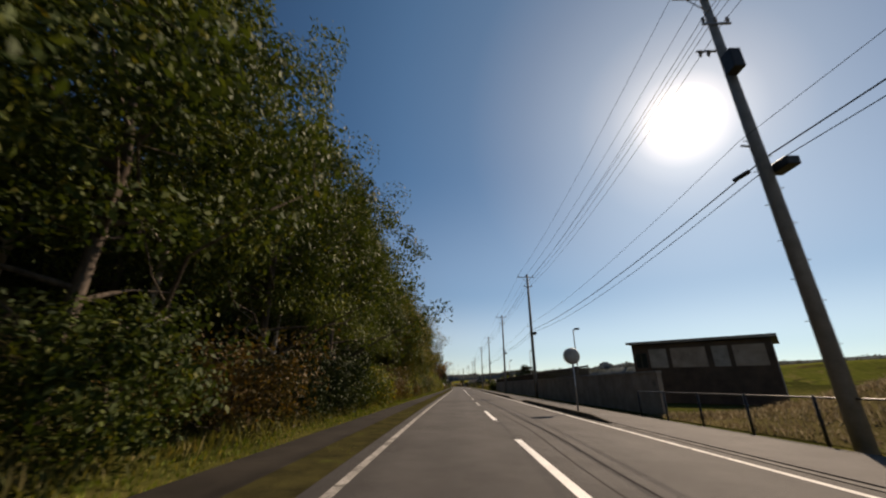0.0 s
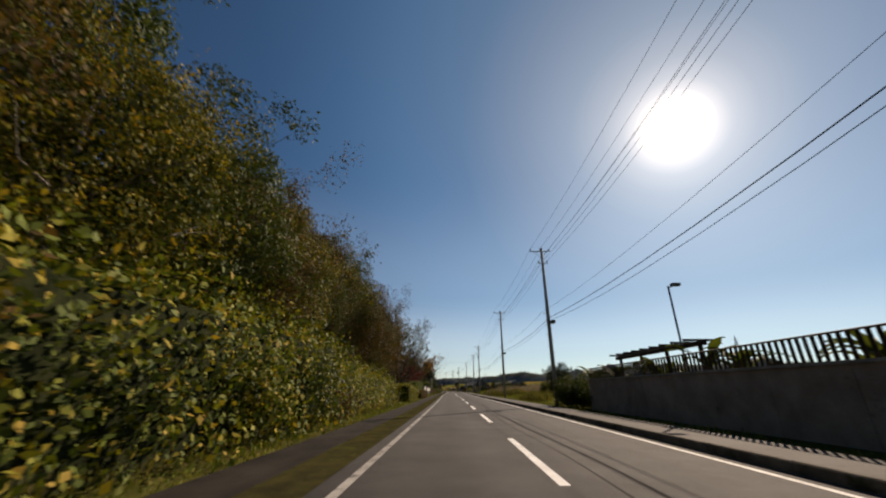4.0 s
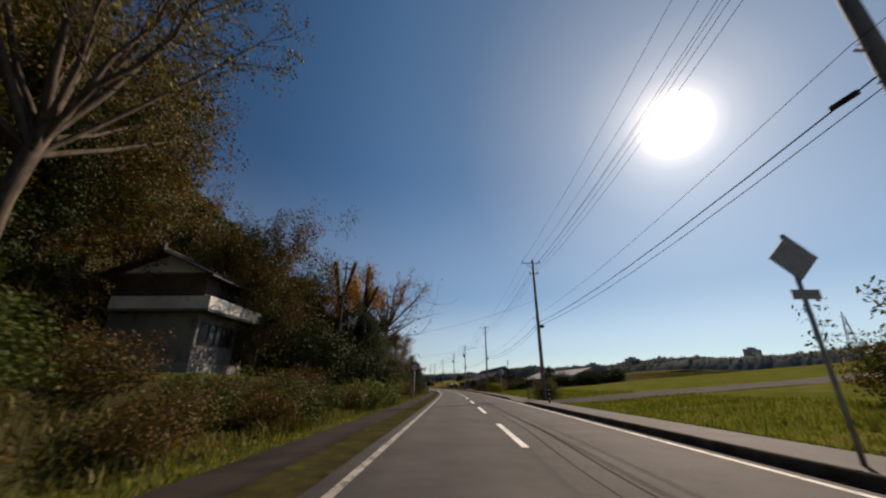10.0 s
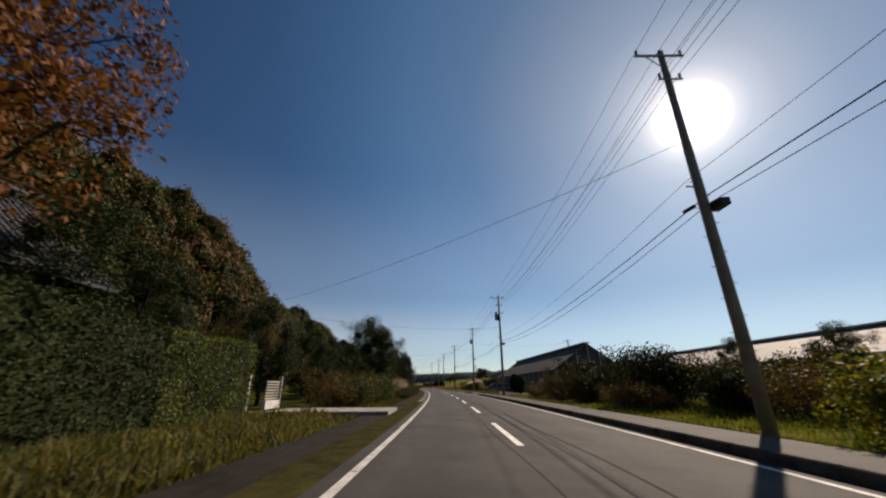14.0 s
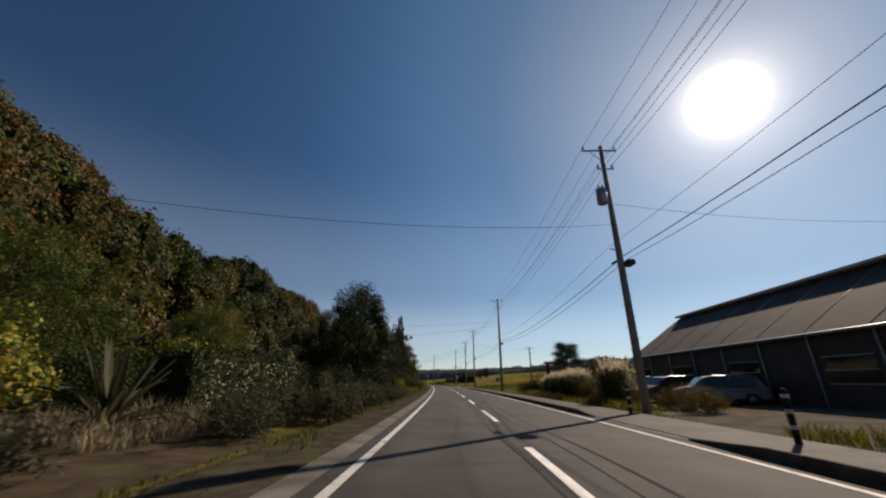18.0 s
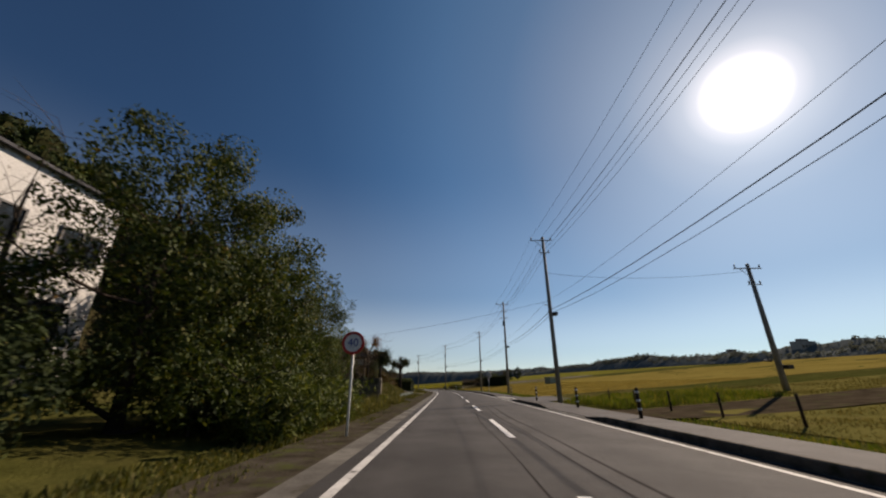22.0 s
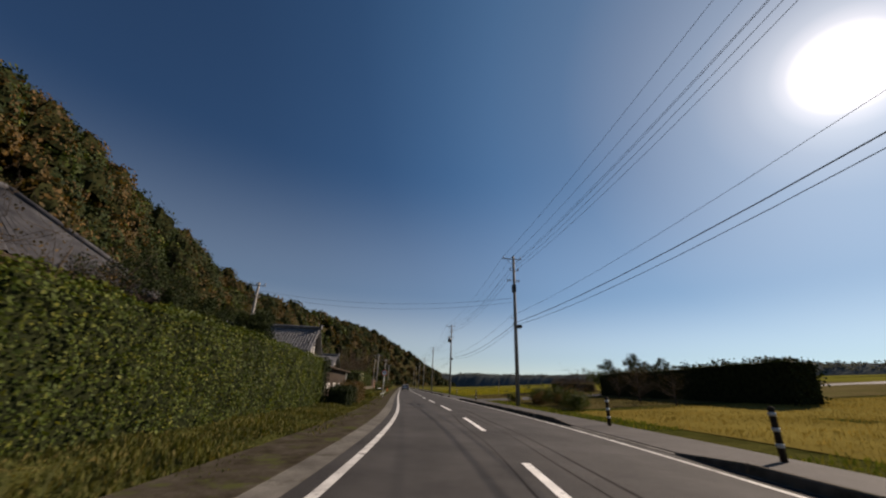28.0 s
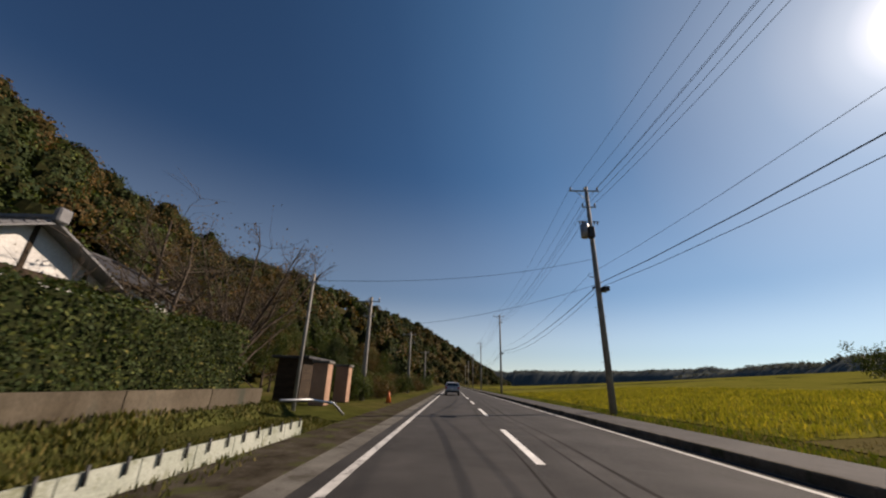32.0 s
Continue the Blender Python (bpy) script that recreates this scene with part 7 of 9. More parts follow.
# ---------------------------------------------------------------- left: dark trees, junipers, white house
for q in ((333.4, -8.9, 1.12, 10), (337.8, -10.4, 0.85, 140), (340, -11.4, 0.9, 220), (336.3, -12.8, 0.9, 80), (339.0, -8.9, 0.72, 50), (360.5, -14.5, 1.25, 10), (345.4, -11.6, 1.38, 200), (348.6, -13.4, 1.2, 300), (349.2, -16.5, 0.9, 70), (355.6, -10.6, 1.08, 220), (357.0, -14.0, 1.0, 20)):
    plant("dark", *q)
plant("yellow", 326, -17, 0.6)
bush_row(("bush_d",), 322, 341, -12.5, -8.2, 14, 0.6, 1.1, 182)
bush_row(("bush_d",), 346.5, 358, -12.5, -8.4, 9, 0.7, 1.2, 183)
bush_row(("bush_d",), 344, 349, -11.6, -10.2, 5, 0.8, 1.1, 283)
bush_row(("bush_y",), 351, 353, -7.9, -7.4, 2, 0.7, 0.9, 83)
T["juniper"] = make_tree("juniper", 17, 9, 1.25, 8.6, LEAF_DARK, 16000, 0.115, "tall dark flame-shaped juniper", BARK_DARK, 0.12, 0.4, -1.2, 60, 0.22, 10, 1, shell=0.5, low=-1, taper=0.85)
for i, (s, u, k) in enumerate(((356.2, -9.6, 0.72), (357.2, -8.9, 0.85), (358.6, -9.5, 0.98), (359.8, -8.8, 1.1), (361.4, -9.4, 1.02), (362.6, -8.6, 1.15), (363.6, -8.9, 1.2), (365.2, -9.3, 0.92), (366.0, -9.0, 0.7))):
    plant("juniper", s + 2.2, u, k * 1.1, i * 47)
bush_row(("bush_d",), 356, 371, -10.8, -8.2, 14, 0.9, 1.5, 84)
for q in ((374.5, -9.5, 1.06, 20), (377.4, -9.4, 1.04, 120), (380.8, -9.4, 0.92, 220), (383.8, -9.4, 0.72, 320), (386.6, -9.0, 0.5, 80)):
    plant("leafy", *q)
plant("green", 390.6, -10.4, 0.68, 60)
plant("yellow", 399.5, -14.5, 0.38, 40)
plant("dark", 408.5, -19.5, 0.62, 20)
plant("dark", 412, -21, 0.7, 140)
plant("bush_y", 395.6, -6.6, 0.3, 20)
bush_row(("bush_d", "bush", "bush"), 375, 386, -9.2, -7.6, 12, 0.7, 1.1, 184)
plant("bare", 372.6, -11.6, 0.75, 20)
plant("bare", 391.5, -11.5, 0.68, 120)
plant("bare", 395, -13, 0.7, 220)
house("white_house", 375.0, -17.2, 4.8, 6.4, 6.0, 0.9, "white two-storey house beside trees", wall=PLASTER_CLEAN, roof=TILE_DARK, over=0.2, base=1.7, wins=((-1.9, -0.5, 3.4, 4.4), (0.6, 2.0, 3.4, 4.4), (-1.5, 1.5, 0.4, 2.0)))
bush_row(("sasa",), 374.5, 382, -7.2, -6.0, 9, 0.7, 1.0, 85)
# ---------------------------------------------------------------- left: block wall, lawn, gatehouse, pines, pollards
# gate_block has the face's shade in its colour, end_block is the lit copy
gate_block = bx(0.006, 0.494, -0.09, 0.09, 0.0, 0.20, BLOCK_SHADED, 0.008)
end_block = bx(0.006, 0.494, -0.09, 0.09, 0.0, 0.20, BLOCK, 0.008)
gw = thing("dark_wall", pose(0, 0, 0), "grey block wall beside a driveway, in shade", "wall", kind="structure")
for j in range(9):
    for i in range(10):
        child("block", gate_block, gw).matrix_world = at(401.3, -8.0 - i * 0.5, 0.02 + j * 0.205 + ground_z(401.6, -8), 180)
for j in range(9):
    for i in range(1):
        child("end_block", end_block, gw).matrix_world = at(401.42 + i * 0.5, -7.95, 0.02 + j * 0.205 + ground_z(401.6, -8), 90)
lw = thing("low_sheet_edging", pose(0, 0, 0), "low pale green sheet edging on short stakes along a lawn", "edging")
for i in range(17):
    s = 407 + i
    child("sheet", bx(0.01, 0.99, -0.015, 0.015, 0.0, 0.30, PANEL_GREEN), lw).matrix_world = at(s, -6.7 + 0.02 * math.sin(i * 2.2), 0.05, 90)
    child("stake", tube("stake", [(0, 0, -0.1), (0, 0, 0.42)], 0.03, DARK_METAL, 6), lw).matrix_world = at(s, -6.62, 0.05)
ghs = house("gatehouse", 424.6, -16.6, 5.2, 5.4, 3.5, 3.1, "dark timber gatehouse with white plaster panels and a steep tiled roof", wall=TIMBER, roof=TILE_DARK, hip=True, ridge=0.72, over=0.9, posts=(-2.6, 0, 2.6), base=1.9)
gtr = house("gate_range", 429.6, -16.3, 4.6, 4.4, 3.2, 1.3, "low timber gate range with white plaster panels and a tiled roof", wall=TIMBER, roof=TILE_DARK, over=0.8, posts=(-2.2, -0.4, 2.25), base=1.9)
for o, y, spans, top in ((ghs, -2.7, ((-2.5, -0.1), (0.1, 2.5)), 3.0), (gtr, -2.2, ((-0.3, 2.15),), 2.75)):
    for x0, x1 in spans:
        child("plaster_panel", bx(x0, x1, y - 0.06, y - 0.02, 1.75, top, PLASTER), o, "white plaster panel")
        child("rail", bx(x0, x1, y - 0.09, y - 0.02, 1.62, 1.746, TIMBER), o)
        for k in range(int((x1 - x0) / 0.2)):
            child("lattice_slat", bx(x0 + k * 0.2, x0 + k * 0.2 + 0.09, y - 0.08, y - 0.025, 0.3, 1.62, TIMBER_BROWN), o)
child("end_panel", bx(-2.66, -2.61, -2.5, 2.5, 2.0, 3.1, PLASTER), ghs, "white plaster end panel")
child("gate_door", bx(-2.1, -0.5, -2.26, -2.21, 0.26, 2.6, TIMBER), gtr, "dark boarded gate leaf")
child("step", bx(-2.3, 2.3, -2.9, -2.26, -0.4, 0.16, CONCRETE), gtr, "pale stone step")
house("villa", 419.5, -26.5, 5.6, 5, 5.6, 1.6, "two-storey tiled house with a dull cream wall", wall=PLASTER_GREY, roof=TILE_DARK, hip=True, over=0.8, base=0.8, wins=((-2.2, -0.6, 3.4, 4.6), (0.6, 2.2, 3.4, 4.6)))


def garden_pine(s, u, h, seed):
    """A pruned garden pine: bare leaning trunk with cloud pads of needles."""
    r = np.random.default_rng(seed)
    t = thing("garden_pine", at(s, u, ground_z(s, u) - 0.05, r.uniform(0, 360)), "pruned garden pine with cloud-like pads of dark needles", "pine", "garden pines")
    V, F = [], []
    pts = [(0, 0, -0.2), (0.1, 0.05, h * 0.3), (0.0, 0.15, h * 0.6), (0.15, 0.1, h * 0.88)]
    tube_vf(pts, [0.024 * h, 0.02 * h, 0.016 * h, 0.01 * h], 9, True, V, F)
    pads = []
    for k in range(11):
        a = k * 2.4
        z = h * (0.56 + 0.42 * k / 11)
        d = h * 0.21 * (1.1 - 0.6 * k / 11)
        e = Vector((math.cos(a) * d, math.sin(a) * d, z + 0.1))
        tube_vf([(0.05, 0.1, z - 0.25), (e.x * 0.6, e.y * 0.6, z - 0.05), e], [0.012 * h, 0.009 * h, 0.005 * h], 6, False, V, F)
        pads.append(e)
    child("trunk", mesh_from("trunk", V, F, BARK, True), t)
    k = np.concatenate([np.array(e) + r.normal(size=(1500, 3)) * (0.062 * h, 0.062 * h, 0.034 * h) for e in pads])
    child("crown", quads_mesh("crown", leaves(k, 0.19, 0.16, -0.7, r), LEAF_DARK), t, "cloud pads of dark needles")
    return t


lopped_tree(420.9, -11.4, 4.7, LEAF_DARK, 91, "pruned evergreen tree with dense round tufts of leaves", 5, 0.9, 7500, 0.17, 0.3, 1.7)
lopped_tree(423.6, -11.8, 4.4, LEAF_DARK, 92, "pruned evergreen tree with three dense pads of leaves", 4, 0.9, 5500, 0.2, 0.2, 1.5)
lopped_tree(428.3, -9.2, 4.9, LEAF_DARK, 93, "stout pollarded tree with round tufts on its knobbed limbs", 7, 0.62, 3000, 0.24, 0.16, 1.9)
plant("bare", 410.5, -11.5, 0.74, 60)
plant("bare", 407.5, -12.5, 0.7, 160)
plant("bare", 409, -16, 0.85, 260)
plant("bare", 412.5, -14.5, 0.7, 330)
lopped_tree(413.8, -11.8, 6.0, LEAF_ORANGE, 95, "lopped tree with one rust-coloured tuft of leaves", 2, 0.9, 1300)
bush_row(("bush_d", "bush_b"), 412, 419, -13.6, -12.2, 7, 0.8, 1.25, 188)
bush_row(("bush_b", "bush"), 407, 420, -13.5, -11.5, 8, 0.5, 0.8, 86)
bush_row(("bush_b", "bush", "bush"), 428, 446, -17, -12, 10, 0.8, 1.3, 87)
hedge("dark_hedge", 433.5, 444.5, -9.4, -7.6, 1.7, 1.8, LEAF_DARK, "dark clipped hedge in shade", 150, 0.1, 58)
plant("brown", 436, -22, 0.8)
plant("dark", 440, -20, 0.9)
house("barn", 438, -25, 9, 6, 3.4, 2.0, "old farm building with a dark roof", wall=TIMBER_BROWN, roof=TILE_DARK)

# ---------------------------------------------------------------- left: tall hedge, houses in the bend
hedge("cross_hedge", 457.6, 459.0, -18, -8.9, 2.55, 2.65, LEAF_HEDGE, "tall hedge running away from the road, in shade", 150, 0.09, 59, 0, 0.05)
hedge("tall_hedge", 457.6, 476.5, -8.9, -7.6, 2.6, 2.5, LEAF_HEDGE, "tall neatly clipped green hedge along the bend", 210, 0.085, 60, 0, 0.05)
hedge("low_dark_hedge", 477.2, 481.0, -7.4, -6.0, 1.0, 1.0, LEAF_DARK, "low dark clipped hedge", 180, 0.09, 61, 0, 0.06)
# the tall hedge's shaded end, painted by darker leaves than its road side
hedge("dark_hedge", 476.6, 478.0, -11, -7.5, 2.4, 2.4, LEAF_DARK, "end of a clipped hedge, shade put into its leaf colour", 180, 0.09, 62, 0, 0.06)
house("hipped_house", 464.0, -17.0, 7.0, 6.2, 4.0, 2.9, "large house with a dark grey hipped tile roof behind bare trees", wall=PLASTER, roof=TILE_DARK, hip=True, over=1.0, ridge=0.2, posts=(-3.4, -1.2, 1.2, 3.4))
bush_row(("bush_b", "bush"), 459.5, 474, -12, -10, 7, 0.7, 1.1, 88)
for q in ((465.5, -11.8, 0.62, 20), (468, -12.2, 0.6, 120), (470.5, -11.4, 0.5, 220), (473, -11, 0.42, 20)):
    plant("dark", *q)
for q in ((457.6, -12.0, 0.5, 50), (460.2, -12.6, 0.62, 250), (462.4, -11.8, 0.56, 310), (464.8, -12.4, 0.58, 70), (459.8, -11.0, 0.42, 20), (461.5, -11.4, 0.4, 90), (463.5, -12.2, 0.42, 160), (466, -11.6, 0.38, 220)):
    plant("bare", *q)
garden_pine(474.5, -11.5, 4.6, 94)
GABLE[0] = PLASTER_CLEAN
wh = house("white_gabled_house", 490.9, -15.8, 8.0, 4.0, 4.25, 1.75, "white plastered house with timber bars and a tiled gable roof", turn=-90, wall=PLASTER_CLEAN, roof=TILE, over=0.6)
for y in (-1.5, -0.5, 0.5, 1.5):
    child("timber_bar", bx(4.03, 4.105, y - 0.045, y + 0.045, 2.9, 4.4 + 1.8 * (1 - abs(y) / 2.0) - 0.1, TIMBER), wh)
child("timber_bar", bx(4.03, 4.11, -2.0, 2.0, 4.4, 4.53, TIMBER), wh)
child("timber_bar", bx(4.03, 4.11, -2.0, 2.0, 2.75, 2.92, TIMBER), wh)
for x in (-1.2, 1.0, 3.0):
    child("timber_bar", bx(x - 0.06, x + 0.06, -2.075, -2.004, 2.6, 4.3, TIMBER), wh)
child("eave_board", bx(-4.0, 4.0, -2.09, -2.004, 2.5, 2.66, TIMBER), wh)
an = thing("annex", at(483.5, -13.0, 0.2, 90), "low white annex with a lean-to roof", "outbuilding")
child("wall", bx(-1.6, 1.6, -2.0, 2.0, 0, 2.6, PLASTER_CLEAN), an)
o = child("roof", tiled_slope(4.0, 4.6, 0.7, TILE_DARK), an)
o.location = (0, -2.4, 2.6)
bf = thing("board_shed", pose(0, 0, 0), "long brown board shed wall with small translucent panes", "shed")
for i in range(11):
    s = 480.6 + i
    child("board_panel", bx(0.01, 0.99, -0.03, 0.03, 0.0, 2.0, TIMBER), bf).matrix_world = at(s, -8.3, 0.25, 90)
    child("batten", bx(-0.02, 1.0, -0.05, 0.05, 0.0, 0.06, TIMBER), bf).matrix_world = at(s, -8.27, 1.4, 90)
child("eave", ribbon("eave", 480.2, 492, -9.2, -7.9, 2.30, TIMBER, 2, 0.1), bf)
child("end_post", bx(-0.06, 0.06, -0.06, 0.06, 0, 2.0, GUARD_WHITE), bf).matrix_world = at(491.7, -8.25, 0.25)
for s in (481.2, 481.9, 482.6, 484.6, 485.3, 487.4):
    child("pane", bx(0.0, 0.35, -0.045, -0.025, 0.0, 0.45, PLASTER), bf).matrix_world = at(s, -8.25, 0.75, 90) @ pose(0, 0, 0)
gf = thing("sheet_fence", pose(0, 0, 0), "pale green sheet fence with a steel handrail", "fence")
for i in range(7):
    s = 486.6 + i * 0.5
    child("sheet", bx(0.005, 0.495, -0.015, 0.015, 0, 0.78, PANEL_GREEN), gf).matrix_world = at(s, -6.6, 0.1, 90)
    child("rail_post", tube("rail_post", [(0, 0, 0), (0, 0, 0.98)], 0.025, STEEL, 6), gf).matrix_world = at(s, -6.55, 0.1)
child("handrail", tube("handrail", [R(485.2 + i, -6.55, 1.08) for i in range(6)], 0.03, STEEL, 8), gf)
hedge("reddish_hedge", 480.8, 486.4, -7.2, -5.9, 1.2, 1.15, LEAF_BROWN, "low rounded hedge with reddish tips", 300, 0.08, 63, 0, 0.12)
blossoms(486.8, 489.5, -6.75, 0.9, 1.3, 34, 83, PINK, "pink blossoms over a sheet fence", 0.08)
plant("bush", 491.8, -7.6, 0.6)
plant("bush_y", 493.6, -5.9, 0.35)
# end of the garden hedge, its shade given by dark leaves
hedge("dark_hedge", 499.0, 500.2, -13, -8.3, 2.2, 2.2, LEAF_DARK, "end face of a garden hedge, shade put into its leaf colour", 170, 0.1, 64, -0.4, 0.07)
hedge("garden_hedge", 500.2, 519.4, -9.3, -7.8, 2.15, 2.05, LEAF_MID, "clipped camellia hedge above a low concrete wall", 210, 0.09, 65, 0, 0.06)
blossoms(500.2, 504, -7.75, 1.2, 2.6, 60, 84, BLOSSOM, "pale camellia blossoms on the hedge", 0.07)
rw = thing("retaining_wall", pose(0, 0, 0), "low stained concrete retaining wall below a hedge", "wall", kind="structure")
for i in range(8):
    child("wall_panel", ribbon("wall_panel", 500 + i * 2.5, 502.47 + i * 2.5, -7.55, -7.38, 0.92, CONCRETE_STAINED, 1.3, 1.1), rw)
wg = thing("low_guard", pose(0, 0, 0), "low white painted edging plate with small bolts", "edging")
for i in range(15):
    s = 503 + i * 1.0
    child("plate", bx(0.01, 0.99, -0.02, 0.02, -0.12, 0.22, PALE_GUARD), wg).matrix_world = at(s, -5.25, 0.03, 90)
    for k in (0.25, 0.75):
        child("stub", tube("stub", [(0, 0, 0.1), (0, 0, 0.29)], 0.02, DARK_METAL, 6), wg).matrix_world = at(s + k, -5.2, 0.03)
child("end_rail", tube("end_rail", [R(519.8, -6.7, 0.6), R(521.2, -6.3, 0.58), R(522.2, -5.8, 0.45), R(522.6, -5.5, 0.05)], 0.045, STEEL, 8), wg)
lt = house("low_tiled_house", 517.8, -17.4, 6.4, 6.2, 3.5, 1.5, "low house with a tiled gable roof behind a hedge", turn=-90, wall=PLASTER_CLEAN, roof=TILE, over=0.7)
for q in ((521.0, -12.8, 0.85, 30), (519.6, -10.6, 0.66, 150)):
    plant("bare", *q)
house("blue_roofed_house", 526.5, -22, 7, 6, 5.4, 1.6, "pale two-storey house with a blue-grey hipped roof", wall=PLASTER_CLEAN, roof=TILE_DARK, hip=True, over=0.6, base=0.4, wins=((-2.5, -1, 3.2, 4.2), (1, 2.5, 3.2, 4.2)))
for y in (-1.9, 0.0, 1.9):
    child("timber_bar", bx(3.22, 3.29, y - 0.07, y + 0.07, 2.2, 3.5 + 1.5 * (1 - abs(y) / 3.1) - 0.1, TIMBER), lt)
child("timber_bar", bx(3.22, 3.295, -3.1, 3.1, 3.35, 3.55, TIMBER), lt)
fan_tree("persimmon_tree", 18, 523.4, -11.0, 6.6, 0.24, 4.2, LEAF_RUSSET, 1500, "spreading pale-barked tree with dense bare twigs and a few rusty leaves", BARK, 0.17, 15, 11, 8, 0.11, (0.1, 0.1), (22, 78))
fan_tree("persimmon_tree", 19, 528.0, -13.2, 6.0, 0.26, 3.8, LEAF_RUSSET, 1200, "bare garden tree with dense pale twigs", BARK, 0.15, 14, 10, 7, 0.11, (-0.1, 0.1), (24, 76))
tp = thing("thin_pole", at(523.6, -7.8, 0.1), "slim pale service pole beside a tree", "utility pole")
child("pole", tube("pole", [(0, 0, -0.3), (0, 0, 5.6)], [0.08, 0.06], POLE_MAT, 10), tp)
child("bracket", bx(-0.2, 0.2, -0.03, 0.03, 5.2, 5.26, STEEL), tp)
for s in (528.2, 532.2):
    pl = thing("gate_pillar", at(s, -8.4, 0.1), "square reddish plastered gate pillar with a cap", "gate pillar", "gate pillars")
    child("shaft", bx(-0.4, 0.4, -0.4, 0.4, -0.1, 1.95, BRICKY, 0.02), pl)
    child("cap", bx(-0.48, 0.48, -0.48, 0.48, 1.95, 2.08, CONCRETE_DARK, 0.02), pl)
sd = thing("gate_shed", at(530.5, -10.2, 0.1, 90), "small dark shed between gate pillars", "shed")
child("wall", bx(-1.8, 1.8, -0.5, 0.9, 0, 2.2, TIMBER), sd)
child("roof", bx(-2.1, 2.1, -0.9, 1.2, 2.2, 2.34, TILE_DARK, 0.02), sd)
cn = thing("traffic_cone", at(532, -5.4, 0.03), "orange traffic cone on the verge", "traffic cone")
child("cone", tube("cone", [(0, 0, 0.03), (0, 0, 0.68)], [0.17, 0.035], ORANGE_PAINT, 16), cn)
child("base", bx(-0.2, 0.2, -0.2, 0.2, 0, 0.04, BLACK_RUBBER, 0.01), cn)
utility_pole(489.5, -17.5, 10.0, 0, name="house_pole")
for s, u, h in ((536, -8, 7.5), (560, -7.5, 8), (590, -7.5, 8)):
    utility_pole(s, u, h, 0, False, name="side_pole")
bush_row(("bush", "bush_b"), 533, 600, -11, -7, 22, 0.7, 1.3, 89)
for i in range(9):
    plant(("green", "brown", "dark")[i % 3], 535 + i * 7.5, -15 - 3 * (i % 2), 0.6 + 0.05 * (i % 3), i * 51)

# ---------------------------------------------------------------- right: field trees, shrubs
plant("dark", 120.5, 15, 0.55)
plant("dark", 118.2, 15.5, 0.58)
plant("dark", 117, 14.5, 0.5)
plant("bush", 179, 15, 1.6)
plant("bush_b", 181, 15.5, 1.4)
bush_row(("bush", "bush_b"), 203.5, 206, 7.6, 8.0, 2, 0.75, 0.95, 90)
bush_row(("bush", "bush_b"), 247, 264, 11, 14, 9, 0.6, 0.95, 91)
bush_row(("bush_y",), 243.5, 245.5, 8.2, 8.6, 1, 0.85, 0.95, 92)
bush_row(("bush", "dark"), 244, 262, 14, 22, 8, 0.4, 0.55, 93)
bush_row(("bush_b",), 255, 287, 8.2, 10.5, 10, 0.5, 0.9, 94)
bush_row(("bush_d", "bush_d", "bush_b"), 250, 285, 10.5, 14.5, 24, 0.8, 1.5, 194)
for i in range(13):
    plant("bush_d", 245.0 + 1.2 * math.sin(i * 2.3), 13.5 + i * 1.7, (0.8 if i < 3 else 1.15) + 0.25 * math.sin(i * 1.7), i * 53)
gm2 = thing("shed", at(142, 28, ground_z(142, 28), -90), "low dark field shed behind the fence", "shed")
child("wall", bx(-1.4, 1.4, -1.2, 1.2, -0.2, 1.3, TIMBER), gm2)
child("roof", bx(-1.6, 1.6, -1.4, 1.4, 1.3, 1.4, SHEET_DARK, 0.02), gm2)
bush_row(("bush", "bush_b"), 124, 128, 15, 17, 3, 0.8, 1.0, 95)

